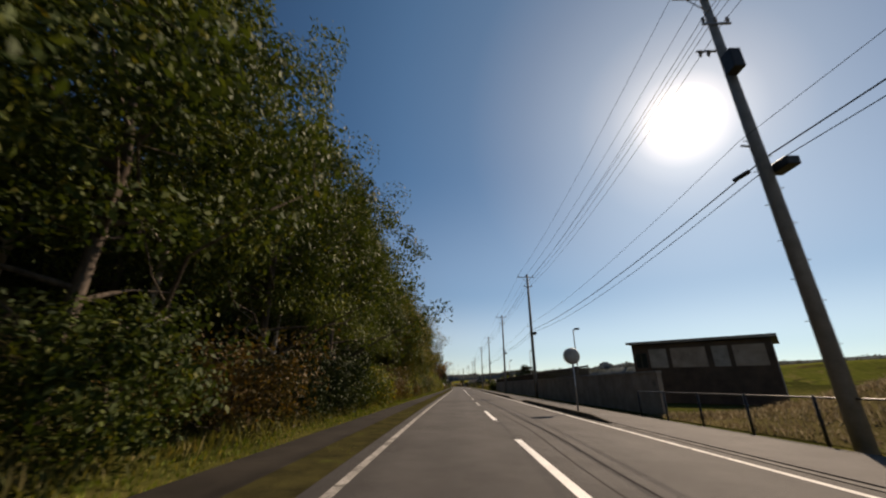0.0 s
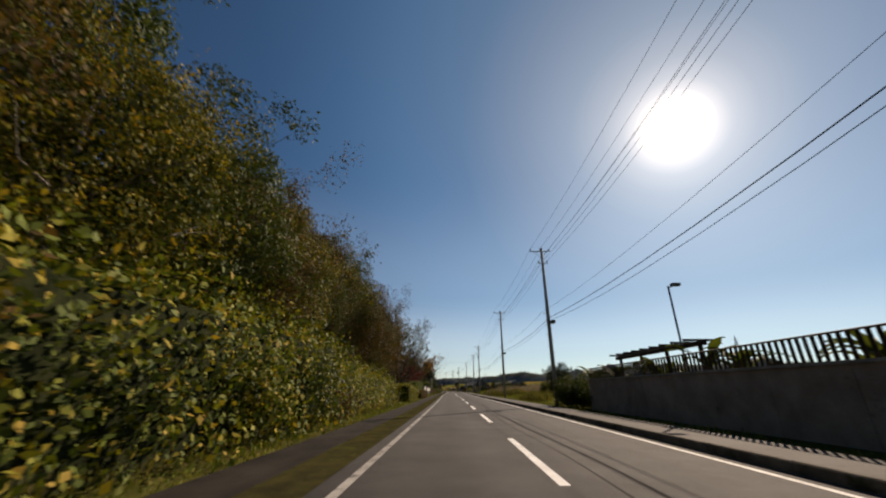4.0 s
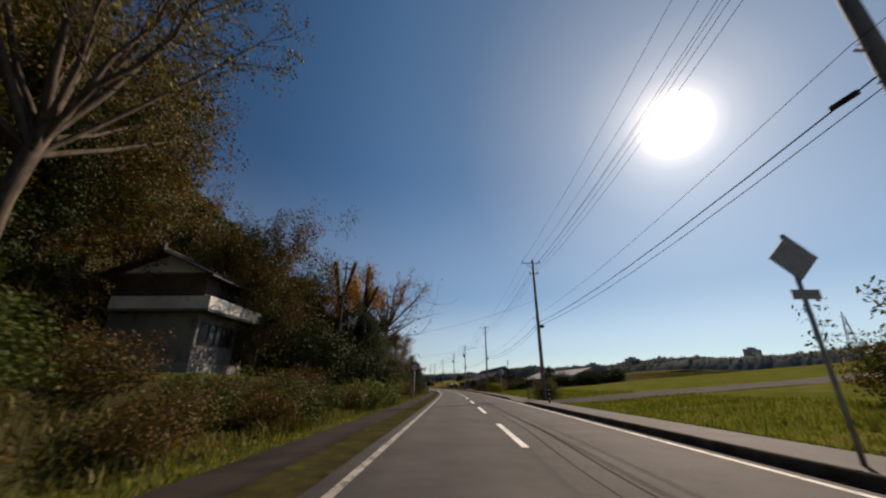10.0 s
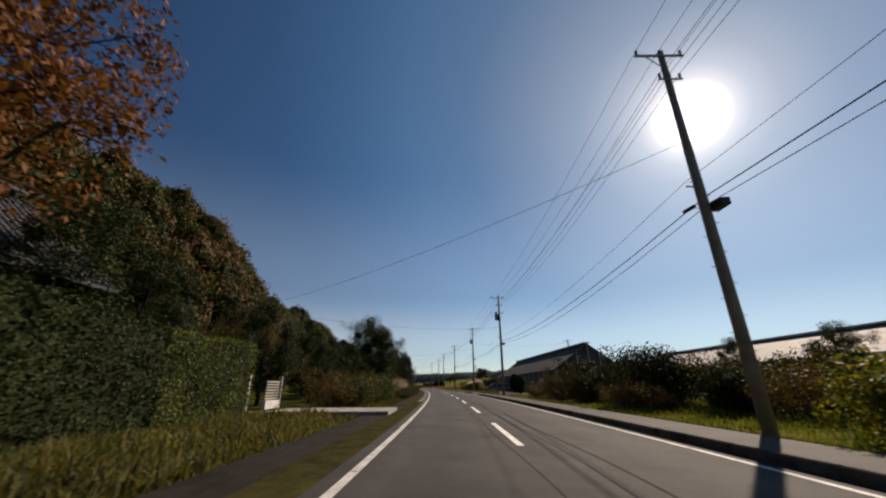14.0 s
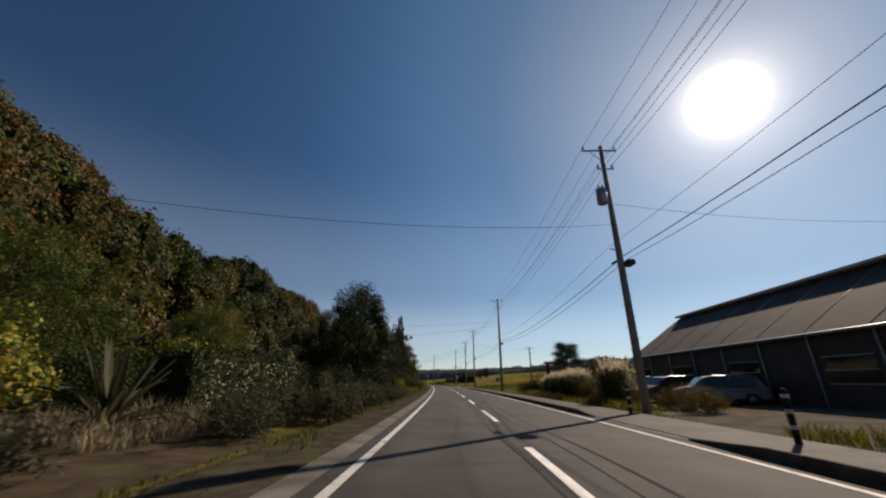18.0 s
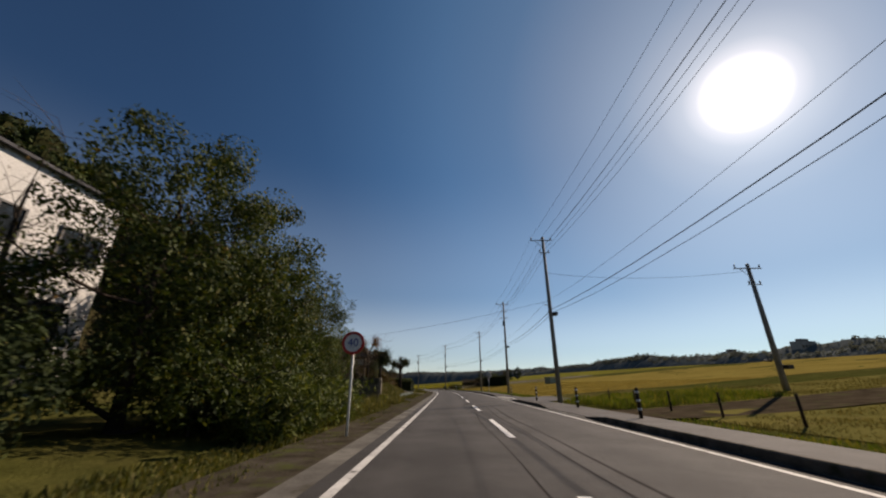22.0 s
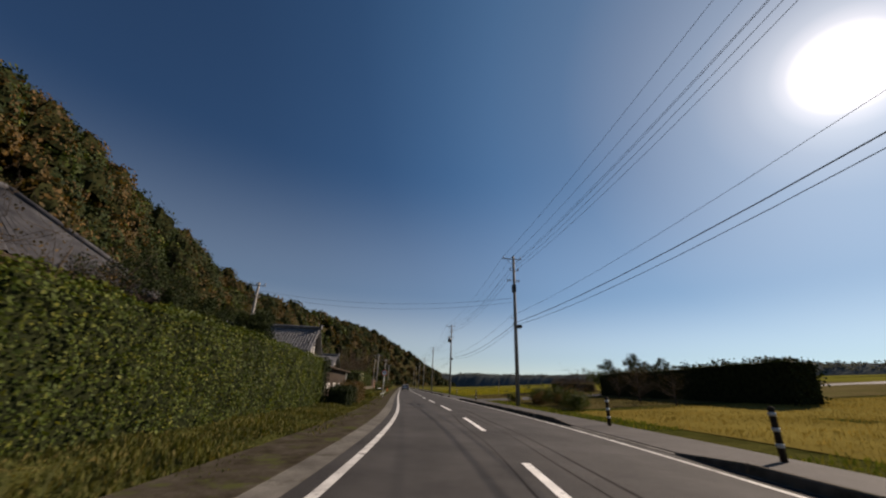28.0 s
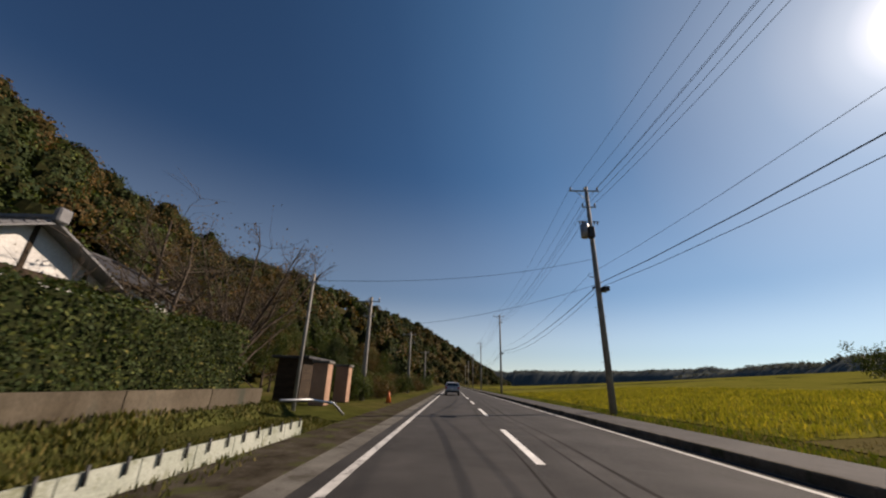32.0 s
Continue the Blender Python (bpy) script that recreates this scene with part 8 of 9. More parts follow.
# ---------------------------------------------------------------- right: long greenhouse and its yard
def greenhouse(s0, s1, u0, u1, eave, ridge, label, sheet=None):
    """A long gabled greenhouse along the road: sheeted roof with ribs, dark sides with windows, glazed gable."""
    L, um = s1 - s0, (u0 + u1) / 2
    sheet = sheet or SHEET
    t = thing("greenhouse", at(s0, um, ground_z((s0 + s1) / 2, 9)), label, "greenhouse")
    W = (u1 - u0) / 2
    n = int(L / 3)
    for i in range(n):
        y0, y1 = L * i / n + 0.01, L * (i + 1) / n - 0.01
        for sg in (-1, 1):
            b = bmesh.new()
            vs = [b.verts.new((sg * (W + 0.25), y, eave - 0.12)) for y in (y0, y1)] + [b.verts.new((0, y, ridge)) for y in (y1, y0)]
            f = b.faces.new(vs)
            ex = bmesh.ops.extrude_face_region(b, geom=[f])
            bmesh.ops.translate(b, vec=(0, 0, 0.05), verts=[v for v in ex["geom"] if isinstance(v, bmesh.types.BMVert)])
            bmesh.ops.recalc_face_normals(b, faces=b.faces)
            part("roof_sheet", b, sheet, t)
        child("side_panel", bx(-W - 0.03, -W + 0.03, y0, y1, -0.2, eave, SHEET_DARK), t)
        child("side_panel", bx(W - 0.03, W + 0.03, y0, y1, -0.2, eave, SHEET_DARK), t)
        child("rib", tube("rib", [(-W - 0.26, y0, eave - 0.085), (0, y0, ridge + 0.045)], 0.022, STEEL, 5), t)
        child("column", bx(-W - 0.1, -W - 0.035, y0 - 0.05, y0 + 0.05, -0.2, eave, STEEL), t)
        if i % 2 == 0:
            w = child("window", bx(-W - 0.05, -W - 0.032, y0 + 0.4, y1 - 0.4, 1.2, 2.4, GLASS), t)
            for z in (1.2, 1.8, 2.4):
                child("frame", bx(-W - 0.07, -W - 0.052, y0 + 0.35, y1 - 0.35, z - 0.03, z + 0.03, STEEL), w)
    child("ridge_vent", bx(-0.5, 0.5, 0, L, ridge + 0.06, ridge + 0.22, GUARD_WHITE, 0.02), t)
    child("gutter", tube("gutter", [(-W - 0.3, 0, eave - 0.14), (-W - 0.3, L, eave - 0.14)], 0.08, STEEL, 6), t)
    for y in (0.0, L):
        b = bmesh.new()
        b.faces.new([b.verts.new(v) for v in ((-W, y, eave), (W, y, eave), (0, y, ridge))])
        part("gable", b, sheet, t)
        child("end_wall", bx(-W, W, y - 0.03, y + 0.03, -0.2, eave, sheet), t)
        for k in range(7):
            x = -W + 2 * W * k / 6
            child("mullion", bx(x - 0.05, x + 0.05, y - 0.07, y + 0.07, -0.2, eave + (ridge - eave) * (1 - abs(x) / W), STEEL), t)
    return t


greenhouse(293, 339.5, 16.0, 26.5, 3.6, 7.3, "long greenhouse with a pale sheeted gable roof and dark sides")
greenhouse(248, 291, 25, 37, 3.2, 5.4, "lower greenhouse with white sheets and ribs behind trees", SHEET_PALE)


def car(name, m, paint, label, kind="suv"):
    """A car standing at the origin, nose along +y: body, cabin glass, wheels, lamps."""
    t = thing(name, m, label, "car")
    L, W, H = (4.4, 1.74, 1.62) if kind == "suv" else (4.3, 1.7, 1.5)
    prof = [(-L / 2, 0.35), (-L / 2 - 0.02, 0.75), (-L / 2 + 0.05, 0.98), (-L / 2 + 0.35, H - 0.06), (-L / 2 + 0.7, H), (0.25, H - 0.02), (0.75, H - 0.14), (1.25, 1.02), (L / 2 - 0.15, 0.86), (L / 2, 0.66), (L / 2, 0.32)]
    b = bmesh.new()
    rings = []
    for k, (sx, inset) in enumerate(((-1, 0.06), (-1, 0.0), (1, 0.0), (1, 0.06))):
        ring = []
        for y, z in prof:
            up = max(0, z - 0.98) / (H - 0.98)
            x = sx * (W / 2 - (0.16 * up) - inset * (0.5 if z < 0.98 else 1.0))
            zz = z - (0.03 if inset == 0.0 and up > 0.5 else 0.0)
            ring.append(b.verts.new((x * (0.97 if inset else 1.0), y, zz)))
        rings.append(ring)
    n = len(prof)
    for a, c in zip(rings[:-1], rings[1:]):
        for i in range(n - 1):
            b.faces.new((a[i], a[i + 1], c[i + 1], c[i]))
        b.faces.new((a[n - 1], a[0], c[0], c[n - 1]))
    b.faces.new(rings[0][::-1])
    b.faces.new(rings[-1])
    bmesh.ops.recalc_face_normals(b, faces=b.faces)
    part("body", b, paint, t)
    for sx in (-1, 1):
        for y0, y1, tp in ((-1.75, -0.55, 0.1), (-0.5, 0.85, 0.35)):
            b = bmesh.new()
            b.faces.new([b.verts.new(v) for v in ((sx * (W / 2 + 0.004), y0, 1.0), (sx * (W / 2 + 0.004), y1 + 0.12, 1.0), (sx * (W / 2 - 0.125), y1 - tp * 0.6, H - 0.12), (sx * (W / 2 - 0.125), y0 + 0.12, H - 0.12))])
            part("side_window", b, GLASS, t)
        for y in (-1.35, 1.35):
            wv = child("wheel", tube("wheel", [(sx * (W / 2 - 0.2), y, 0.32), (sx * (W / 2 + 0.005), y, 0.32)], 0.32, BLACK_RUBBER, 20), t)
            child("rim", tube("rim", [(sx * (W / 2 - 0.02), y, 0.32), (sx * (W / 2 + 0.012), y, 0.32)], 0.2, STEEL, 14), wv)
        child("tail_lamp", bx(sx * 0.72 - 0.1, sx * 0.72 + 0.1, -L / 2 - 0.035, -L / 2 + 0.03, 0.72, 0.98, LAMP_RED, 0.01), t)
        child("head_lamp", bx(sx * 0.62 - 0.17, sx * 0.62 + 0.17, L / 2 - 0.05, L / 2 + 0.012, 0.62, 0.78, GLASS, 0.01), t)
        child("mirror", bx(sx * (W / 2 + 0.08) - 0.08, sx * (W / 2 + 0.08) + 0.08, 0.85, 0.95, 1.0, 1.14, paint, 0.02), t)
    b = bmesh.new()
    b.faces.new([b.verts.new(v) for v in ((-0.66, -L / 2 + 0.075, 1.06), (0.66, -L / 2 + 0.075, 1.06), (0.58, -L / 2 + 0.315, H - 0.13), (-0.58, -L / 2 + 0.315, H - 0.13))])
    bmesh.ops.translate(b, vec=(0, -0.02, 0.012), verts=b.verts)
    part("rear_window", b, GLASS, t)
    b = bmesh.new()
    b.faces.new([b.verts.new(v) for v in ((-0.68, 1.24, 1.04), (0.68, 1.24, 1.04), (0.6, 0.78, H - 0.15), (-0.6, 0.78, H - 0.15))])
    bmesh.ops.translate(b, vec=(0, 0.015, 0.012), verts=b.verts)
    part("windscreen", b, GLASS, t)
    child("bumper", bx(-0.82, 0.82, -L / 2 - 0.05, -L / 2 + 0.05, 0.35, 0.55, BLACK_RUBBER, 0.02), t)
    child("number_plate", bx(-0.17, 0.17, -L / 2 - 0.03, -L / 2 - 0.012, 0.72, 0.84, WHITE_PAINT), t)
    return t


car("parked_car", at(324.5, 14.0, ground_z(324.5, 14.0) + 0.03, 72), CAR_GREY, "grey people carrier parked on a gravel yard")
car("parked_car", at(333, 13.2, ground_z(333, 13.2) + 0.03, 80), CAR_BLUE, "dark car parked beside a greenhouse")
car("parked_car", at(328, 13.2, ground_z(328, 13.2) + 0.03, 100), CAR_BLUE, "dark blue car parked beside a greenhouse")
car("car", at(556, -1.5, 0.0, 0), CAR_SILVER, "silver hatchback driving ahead in its lane", "hatch")

def topiary(s, u, h, seed, rad=0.25):
    """A clipped egg-shaped shrub: solid shade-dark core and a tight skin of small leaves."""
    r = np.random.default_rng(seed)
    t = thing("topiary_shrub", at(s, u, ground_z(s, u), seed * 31), "clipped egg-shaped dark evergreen shrub", "shrub", "clipped shrubs in the yard")
    child("trunk", tube("trunk", [(0, 0, -0.1), (0, 0, h * 0.3)], 0.05, BARK_DARK, 8), t)
    b = bmesh.new()
    bmesh.ops.create_icosphere(b, subdivisions=3, radius=1.0, matrix=Matrix.Translation((0, 0, h * 0.55)) @ Matrix.Diagonal((h * rad * 0.9, h * rad * 0.9, h * 0.42, 1)))
    part("core", b, CORE_SHADE, t)
    k = r.normal(size=(5200, 3))
    k /= np.linalg.norm(k, axis=1, keepdims=True)
    k *= 1 + 0.05 * np.sin(k[:, :1] * 6 + seed) * np.cos(k[:, 2:3] * 5) + r.normal(size=(5200, 1)) * 0.025
    child("crown", quads_mesh("crown", leaves(k * (h * rad, h * rad, h * 0.47) + (0, 0, h * 0.55), 0.11, 0.55, 0.2, r), LEAF_DARK), t)
    return t


for i, (s, u, h) in enumerate(((304.5, 12.6, 3.0), (300.2, 11.2, 2.9), (293, 10.4, 2.4), (331.5, 11.5, 2.3), (334.5, 11.8, 2.6), (329.5, 11.6, 1.9))):
    topiary(s, u, h, 40 + i, 0.21)
bush_row(("lavender",), 299, 311, 7.0, 8.4, 6, 0.5, 0.8, 96)
def pampas(s, u, h, seed):
    """A clump of pampas grass: arching leaves and pale feathery plumes on stalks."""
    r = np.random.default_rng(seed)
    t = thing("pampas_grass", at(s, u, ground_z(s, u), seed * 37), "clump of pampas grass with pale feathery plumes", "pampas grass", "pampas grass clumps")
    n = 900
    a, out, hh = r.uniform(0, 2 * math.pi, n), h * r.uniform(0.1, 0.55, n), h * r.uniform(0.35, 0.85, n)
    w = 0.014
    d = np.stack([np.cos(a), np.sin(a), 0 * a], 1)
    o = np.stack([-np.sin(a), np.cos(a), 0 * a], 1) * w
    up = np.array((0, 0, 1.0))
    p0 = d * r.uniform(0, 0.25, (n, 1)) * h
    p1 = p0 + d * out[:, None] * 0.45 + up * hh[:, None]
    p2 = p0 + d * out[:, None] + up * (hh * r.uniform(0.5, 1.0, n))[:, None]
    child("leaves", quads_mesh("leaves", np.concatenate([np.stack([p0 - o, p0 + o, p1 + o, p1 - o], 1), np.stack([p1 - o, p1 + o, p2 + o * 0.2, p2 - o * 0.2], 1)]), GRASS_OLIVE), t)
    P, V, F = [], [], []
    for k in range(70):
        b, L, q = r.uniform(0, 2 * math.pi), h * r.uniform(0.75, 1.08), h * r.uniform(0.05, 0.42)
        x, y = math.cos(b) * q, math.sin(b) * q
        tube_vf([(x * 0.3, y * 0.3, 0), (x * 0.7, y * 0.7, L * 0.6), (x, y, L)], [0.008, 0.006, 0.004], 4, False, V, F)
        f = r.uniform(0.72, 1.0, 26)
        P.append(np.stack([x * (0.7 + (f - 0.6) * 0.75), y * (0.7 + (f - 0.6) * 0.75), L * f], 1) + r.normal(size=(26, 3)) * 0.025)
    child("stalks", mesh_from("stalks", V, F, GRASS_DRY), t)
    child("plumes", quads_mesh("plumes", leaves(np.concatenate(P), 0.16, 0.22, -1.2, r), PLUME), t)
    return t


for i, (s, u, h) in enumerate(((325.6, 8.6, 2.55), (326.8, 9.4, 2.4), (332.2, 8.8, 2.2), (333.6, 9.6, 2.2), (335.2, 8.9, 2.1), (337.2, 8.8, 2.1), (338.6, 9.5, 2.0), (340.2, 8.9, 1.9), (342.0, 9.2, 1.7))):
    pampas(s, u, h, 300 + i)
bush_row(("lavender", "bush_b"), 327.5, 332, 8.2, 10, 6, 0.6, 0.9, 197)
bush_row(("bush_b", "lavender"), 318, 325, 8.4, 10.5, 5, 0.4, 0.7, 198)
tg = thing("timber_frame", at(349.0, 12.3, ground_z(349, 12.3)), "heavy dark timber gate frame with a sign board, blank", "timber frame")
for x in (-1.05, 1.05):
    child("post", bx(x - 0.15, x + 0.15, -0.15, 0.15, -0.2, 3.3, TIMBER, 0.02), tg)
child("beam", bx(-1.5, 1.5, -0.14, 0.14, 3.3, 3.56, TIMBER, 0.02), tg)
child("board", bx(-0.90, 0.90, -0.04, 0.04, 1.5, 2.9, TIMBER_BROWN), tg)
garden_pine(351.0, 14.4, 5.9, 95)
for q in ((350.5, 17.2, 1.5, 20), (352.5, 19.0, 1.7, 140), (354, 16.5, 1.2, 250)):
    plant("bush_d", *q)
plant("bare", 349.3, 9.9, 0.42, 20)
bush_row(("bush_b", "bush"), 345, 353, 8.4, 12, 7, 0.5, 0.8, 97)
for s, u, h in ((389.5, 19.5, 8.3), (322, 30, 11)):
    utility_pole(s, u, h, 0, False, name="field_pole")
for i in range(5):
    s = 377 + i * 3.4
    bollard = thing("fence_post", at(s, 8.9, ground_z(s, 8.9)), "short dark wooden fence post beside the field", "fence post", "field fence posts")
    child("stake", tube("stake", [(0, 0, -0.2), (0, 0, 0.95)], [0.05, 0.045], TIMBER, 8), bollard)

# ---------------------------------------------------------------- right: hedgerow, shrubs and trees in the bend
hedge("hedgerow", 474.5, 498, 21.5, 23.5, 2.7, 2.4, LEAF_DARK, "long dark clipped hedgerow across the field", 60, 0.2, 66, 0, 0.15)
bush_row(("bush_b", "bush"), 478, 492, 9.0, 11, 9, 0.5, 0.85, 98)
bush_row(("bare",), 478, 492, 14, 19, 5, 0.28, 0.4, 99)
bush_row(("bush_y", "bush"), 494.5, 496, 9.5, 10, 2, 0.4, 0.55, 100)
hedge("brush_heap", 510.6, 513.4, 21.5, 27.6, 1.45, 1.3, WEED_BROWN, "long heap of dry brown brushwood in the field", 150, 0.15, 67, 0, 0.3)
plant("dark", 503, 26, 0.55)
plant("bush", 556, 52.0, 1.9)
plant("dark", 530, 49.5, 0.62, 40)
plant("dark", 531, 54.0, 0.7, 140)
plant("brown", 529, 47.0, 0.42, 240)
fe = thing("field_edging", pose(0, 0, 0), "low dark plank edging of a rice field", "edging")
for i in range(8):
    child("plank", bx(0.02, 1.58, -0.05, 0.05, -0.25, 0.3, TIMBER), fe).matrix_world = at(509 + i * 0.92, 12.5 + i * 1.31, ground_z(509.5 + i * 0.92, 13.1 + i * 1.31) + 0.03, 35)
plant("dark", 499.5, 27.5, 0.6)
sb = thing("field_shed", at(462, 30, ground_z(462, 30)), "small pale blue sheeted store beside a hedgerow", "shed")
child("wall", bx(-1.2, 1.2, -1.5, 1.5, -0.2, 1.5, PANEL_GREEN), sb)
child("roof", bx(-1.4, 1.4, -1.7, 1.7, 1.5, 1.6, GUARD_WHITE), sb)
ps = post_with("field_stake", 516, 13.5, 2.6, "bare weathered stake standing in the field", "stake", 0.05, BARK_PALE)
child("cap", tube("cap", [(0, 0, 2.6), (0, 0, 2.63)], [0.05, 0.02], BARK_PALE, 6), ps)


def grate(s0, s1):
    g = thing("drain_grate", pose(0, 0, 0), "long steel drain grating between white painted edges at the junction", "drain grate", kind="structure")
    for u in (3.56, 4.34):
        child("frame", ribbon("frame", s0, s1, u, u + 0.1, 0.062, PAINT, 1.0, 0.03), g)
    bar = bx(-0.34, 0.34, -0.012, 0.012, 0.0, 0.026, CONCRETE)
    for i in range(min(290, int((s1 - s0) / 0.05))):
        child("bar", bar, g).matrix_world = at(s0 + 0.05 + i * 0.05, 4.0, 0.028)
    child("channel", ribbon("channel", s0, s1, 3.66, 4.34, 0.027, DARK_METAL, 1.0, 0.02), g)


grate(397.9, 407.4)
ym = thing("yellow_marking", pose(0, 0, 0), "worn yellow survey marks painted on the lane", "road marking", kind="structure")
for s0, s1, u0, u1 in ((154.2, 154.45, -1.6, -1.0), (154.45, 155.6, -1.75, -1.62), (155.0, 155.2, -2.1, -1.3), (153.6, 155.1, -1.82, -1.7), (154.3, 154.6, -1.05, -0.75), (158.2, 158.6, -1.35, -0.9)):
    child("mark", ribbon("mark", s0, s1, u0, u1, 0.004, PAINT_YELLOW, 0.5), ym)

# ---------------------------------------------------------------- wires across the road
def cross_wire(sa, ua, za, sb_, ub, zb, sag, rad=0.010):
    V, F = span(R(sa, ua, za), R(sb_, ub, zb), sag, rad, 14)
    solid("service_cable", mesh_from("service_cable", V, F, CABLE), "black service cable crossing over the road", "cable", "service cables")


for c in ((172, 6.95, 9.5, 160, -14, 8.2, 0.9), (247, 6.95, 9.3, 272, -22, 8, 0.8), (202.5, 6.95, 9.3, 214, -8.2, 7.2, 0.5),
          (288, 6.95, 9, 262, -16, 6.5, 0.8), (319, 6.95, 8.8, 309, -22, 7.5, 1.2), (319, 6.95, 10, 322, 30, 10.6, 0.6), (358, 6.95, 9.5, 352, -16, 7, 0.6), (358, 6.95, 10, 348, -30, 9, 1.0),
          (395, 6.95, 7.8, 409, -24, 6.0, 0.9), (395, 6.95, 10.2, 389.5, 19.5, 8.6, 0.5), (485.5, 6.95, 9.3, 489.5, -17.5, 9.4, 0.9), (485.5, 6.95, 8.9, 489.5, -17.5, 9.0, 1.0), (529, 6.95, 8.6, 523.6, -7.8, 5.4, 0.5),
          (529, 6.95, 7.0, 536, -8, 5.2, 0.6)):
    cross_wire(*c)

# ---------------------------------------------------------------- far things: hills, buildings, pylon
# ridge woodland, paled to grey-green so the distance haze is in the colour
FARWOOD_HAZED = surface("hazed_far_woodland", (0.075, 0.089, 0.09), (0.105, 0.117, 0.112), 0.03, 0.35, 0.95, 0.0, spec=0.0)


# leaves of the ridge trees, the same haze mixed into their stops
FAR_LEAF_HAZED = foliage("hazed_far_leaves", [(0.0, (0.075, 0.088, 0.084)), (0.6, (0.095, 0.106, 0.098)), (1.0, (0.12, 0.122, 0.105))], 0.9, 0.3, (1.2, 1.15, 0.9))


def ridge_line(name, pts, label, seed, rough=0.18):
    """A low wooded ridge: a thick bumpy mound along a line of (s, u, height)."""
    r = np.random.default_rng(seed)
    P = []
    n = 900
    t = np.linspace(0, len(pts) - 1, n)
    A = np.array(pts, float)
    s, u, h = (np.interp(t, np.arange(len(pts)), A[:, k]) for k in range(3))
    q = np.linspace(0, 1, n)
    bump = sum(np.interp(q, np.linspace(0, 1, m), r.normal(size=m)) * a for m, a in ((14, 0.55), (60, 0.30), (300, 0.12)))
    h = h * (1 + rough * bump)
    x, y = road_np(np.clip(s, S0, S1), u)
    y = y + np.maximum(s - S1, 0)
    V, F = [], []
    dx, dy = np.gradient(x), np.gradient(y)
    ll = np.hypot(dx, dy)
    nx, ny = -dy / ll, dx / ll
    prof = [(-1.0, -0.1), (-0.55, 0.55), (-0.2, 0.93), (0.0, 1.0), (0.4, 0.7), (1.0, -0.1)]
    for i in range(n):
        for a, b in prof:
            w = h[i] * 1.6
            V.append((x[i] + nx[i] * a * w, y[i] + ny[i] * a * w, h[i] * b))
    m = len(prof)
    for i in range(n - 1):
        for j in range(m - 1):
            F.append((i * m + j, i * m + j + 1, (i + 1) * m + j + 1, (i + 1) * m + j))
    solid(name, mesh_from(name, V, F, FARWOOD_HAZED, True), label, "hill", kind="structure")
    crowns = []
    for _ in range(2600):
        i, a = r.integers(0, n), r.uniform(-0.85, 0.25)
        z = h[i] * np.interp(a, [p for p, _ in prof], [b for _, b in prof])
        c = r.uniform(0.03, 0.055) * h[i] + 0.3
        k = r.normal(size=(18, 3))
        k /= np.linalg.norm(k, axis=1, keepdims=True)
        crowns.append(leaves(k * (c, c, c * 1.1) + (x[i] + nx[i] * a * h[i] * 1.6, y[i] + ny[i] * a * h[i] * 1.6, z + c * 0.1), c * 0.8, 0.8, 0.3, r))
    solid("far_trees", quads_mesh("far_trees", np.concatenate(crowns), FAR_LEAF_HAZED), "far trees that cover a low ridge", "woodland", kind="stuff")


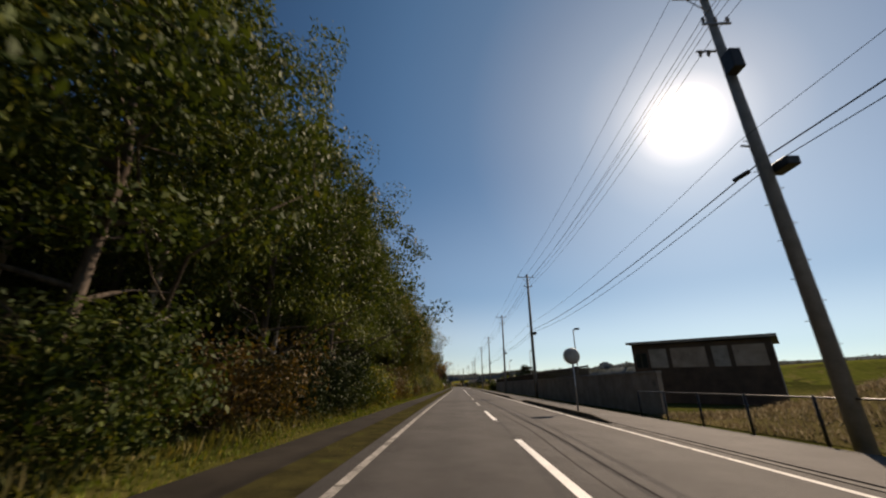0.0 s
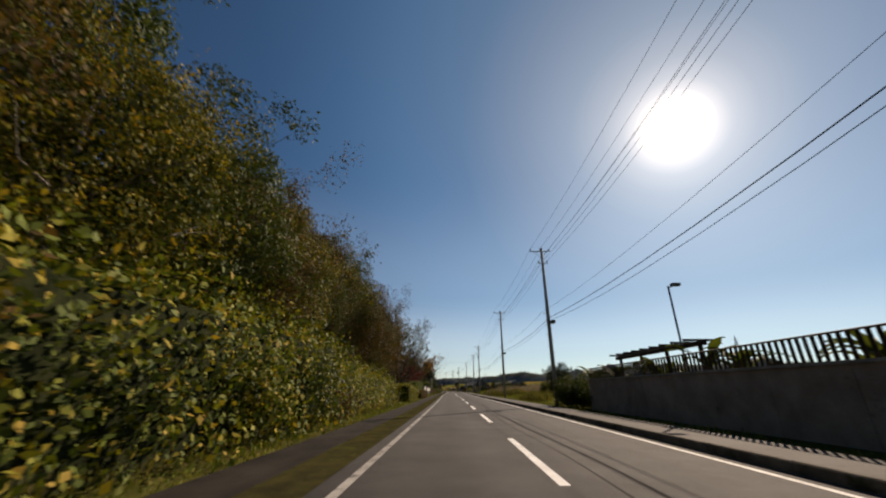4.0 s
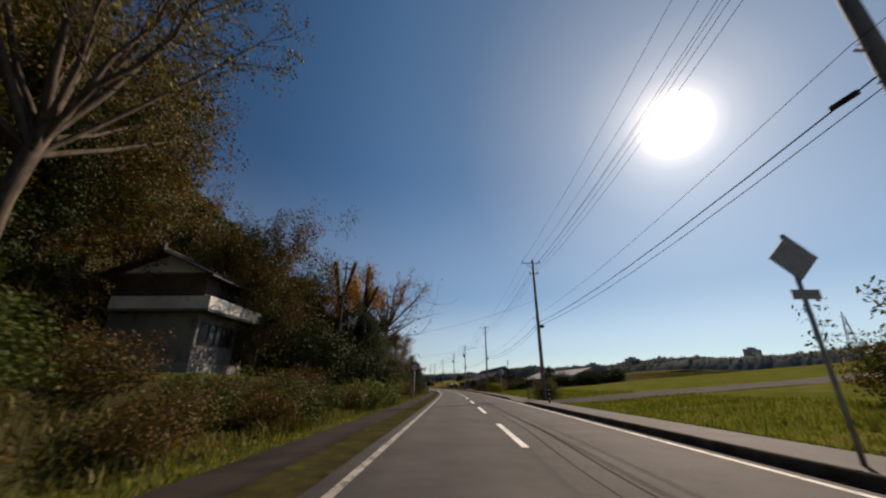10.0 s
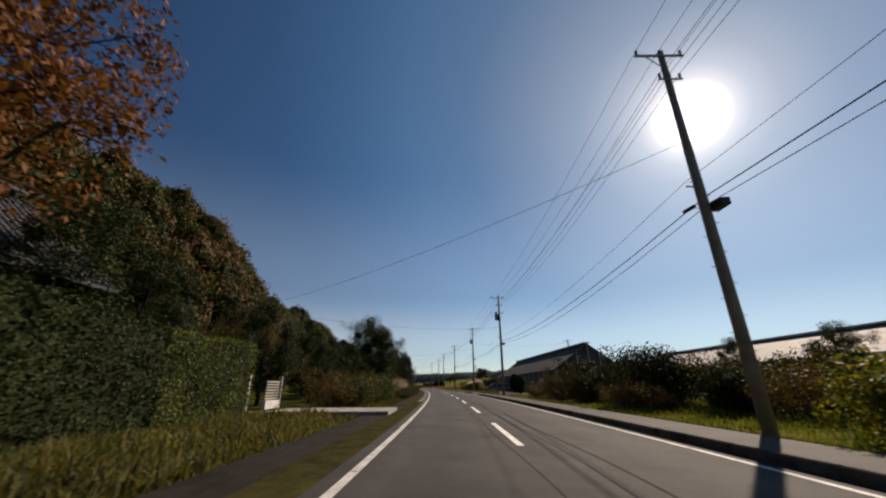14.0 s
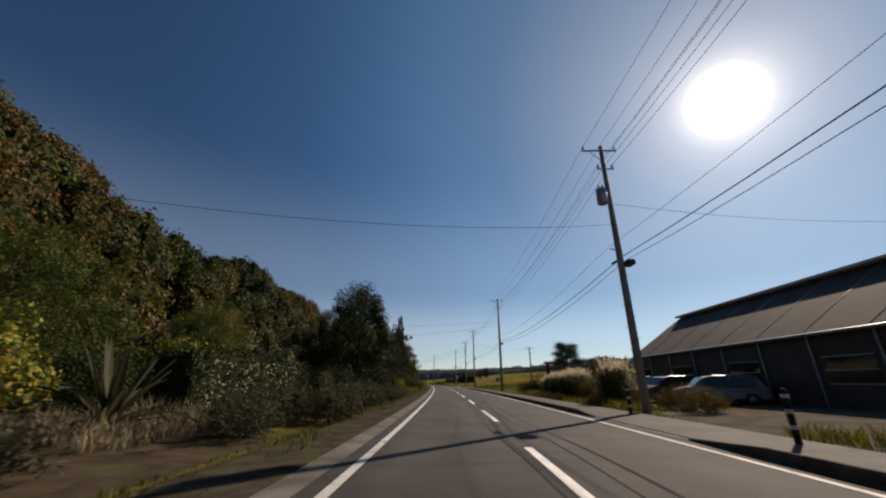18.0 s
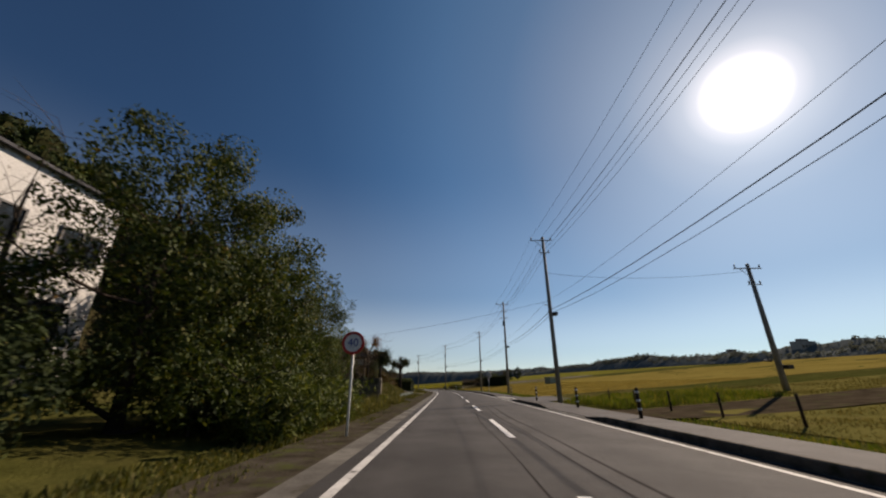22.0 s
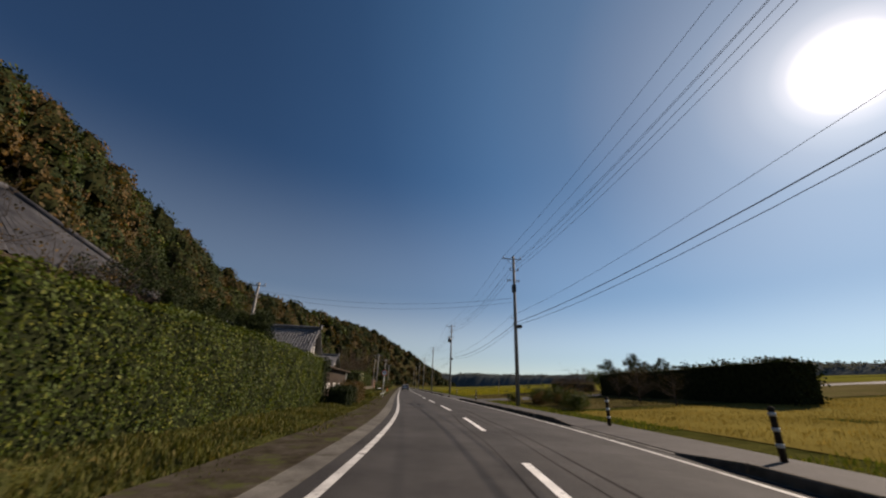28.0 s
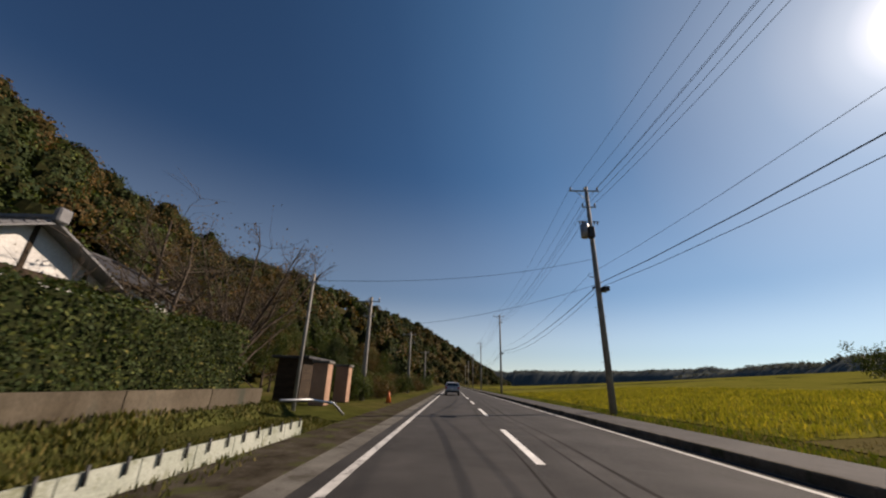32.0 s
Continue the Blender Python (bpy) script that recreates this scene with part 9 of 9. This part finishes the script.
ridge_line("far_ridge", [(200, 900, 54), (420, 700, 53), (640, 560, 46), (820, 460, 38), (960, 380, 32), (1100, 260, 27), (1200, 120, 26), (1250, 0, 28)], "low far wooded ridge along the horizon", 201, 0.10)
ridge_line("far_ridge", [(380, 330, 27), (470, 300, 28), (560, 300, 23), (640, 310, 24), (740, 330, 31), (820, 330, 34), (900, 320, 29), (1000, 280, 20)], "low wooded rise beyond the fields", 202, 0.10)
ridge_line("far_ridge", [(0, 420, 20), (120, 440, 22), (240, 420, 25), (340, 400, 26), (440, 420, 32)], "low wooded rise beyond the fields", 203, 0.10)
r = random.Random(9)
for s, u, w, h in ((560, 640, 36, 60), (700, 520, 26, 50), (760, 480, 20, 42), (380, 640, 44, 60), (1000, 330, 24, 26), (640, 420, 14, 13), (820, 330, 12, 11)):
    p = R(s, u, 0)
    bd = thing("far_building", pose(p.x, p.y, 0, 0, 0, r.uniform(0, 60)), "far pale apartment block beyond the fields", "building", "far buildings")
    child("wall", bx(-w / 2, w / 2, -6, 6, 0, h, CONCRETE), bd)
    child("roof", bx(-w / 4, w / 4, -3, 3, h, h + 3, CONCRETE_DARK), bd)
    for k in range(3):
        for q in range(5):
            for y in (-6.03, 6.03):
                child("window", bx(-w / 2 + w * (q + 0.25) / 5, -w / 2 + w * (q + 0.75) / 5, y - 0.05, y + 0.05, h * (0.6 + 0.12 * k), h * (0.66 + 0.12 * k), GLASS), bd)


def pylon(x, y, h):
    t = thing("pylon", pose(x, y, 0, 0, 0, 25), "far lattice power pylon", "pylon", "pylons")
    w = h * 0.09
    for sx in (-1, 1):
        for sy in (-1, 1):
            child("leg", tube("leg", [(sx * w, sy * w, 0), (sx * w * 0.35, sy * w * 0.35, h * 0.7), (0, 0, h)], [0.25, 0.2, 0.12], STEEL, 4), t)
    V, F = [], []
    for k in range(8):
        z0, z1 = h * k / 9, h * (k + 1) / 9
        a, c = w * (1 - 0.9 * k / 9), w * (1 - 0.9 * (k + 1) / 9)
        for sx, sy, ex, ey in ((-1, -1, 1, -1), (1, -1, 1, 1), (1, 1, -1, 1), (-1, 1, -1, -1)):
            tube_vf([(sx * a, sy * a, z0), (ex * c, ey * c, z1)], 0.12, 3, False, V, F)
            tube_vf([(ex * a, ey * a, z0), (sx * c, sy * c, z1)], 0.12, 3, False, V, F)
    child("lattice", mesh_from("lattice", V, F, STEEL), t)
    for z in (0.72, 0.82, 0.92):
        child("arm", tube("arm", [(-h * 0.11, 0, h * z), (h * 0.11, 0, h * z)], 0.18, STEEL, 4), t)


p = R(385, 300, 8)
pylon(p.x, p.y, 52)
p = R(560, 420, 8)
pylon(p.x, p.y, 44)
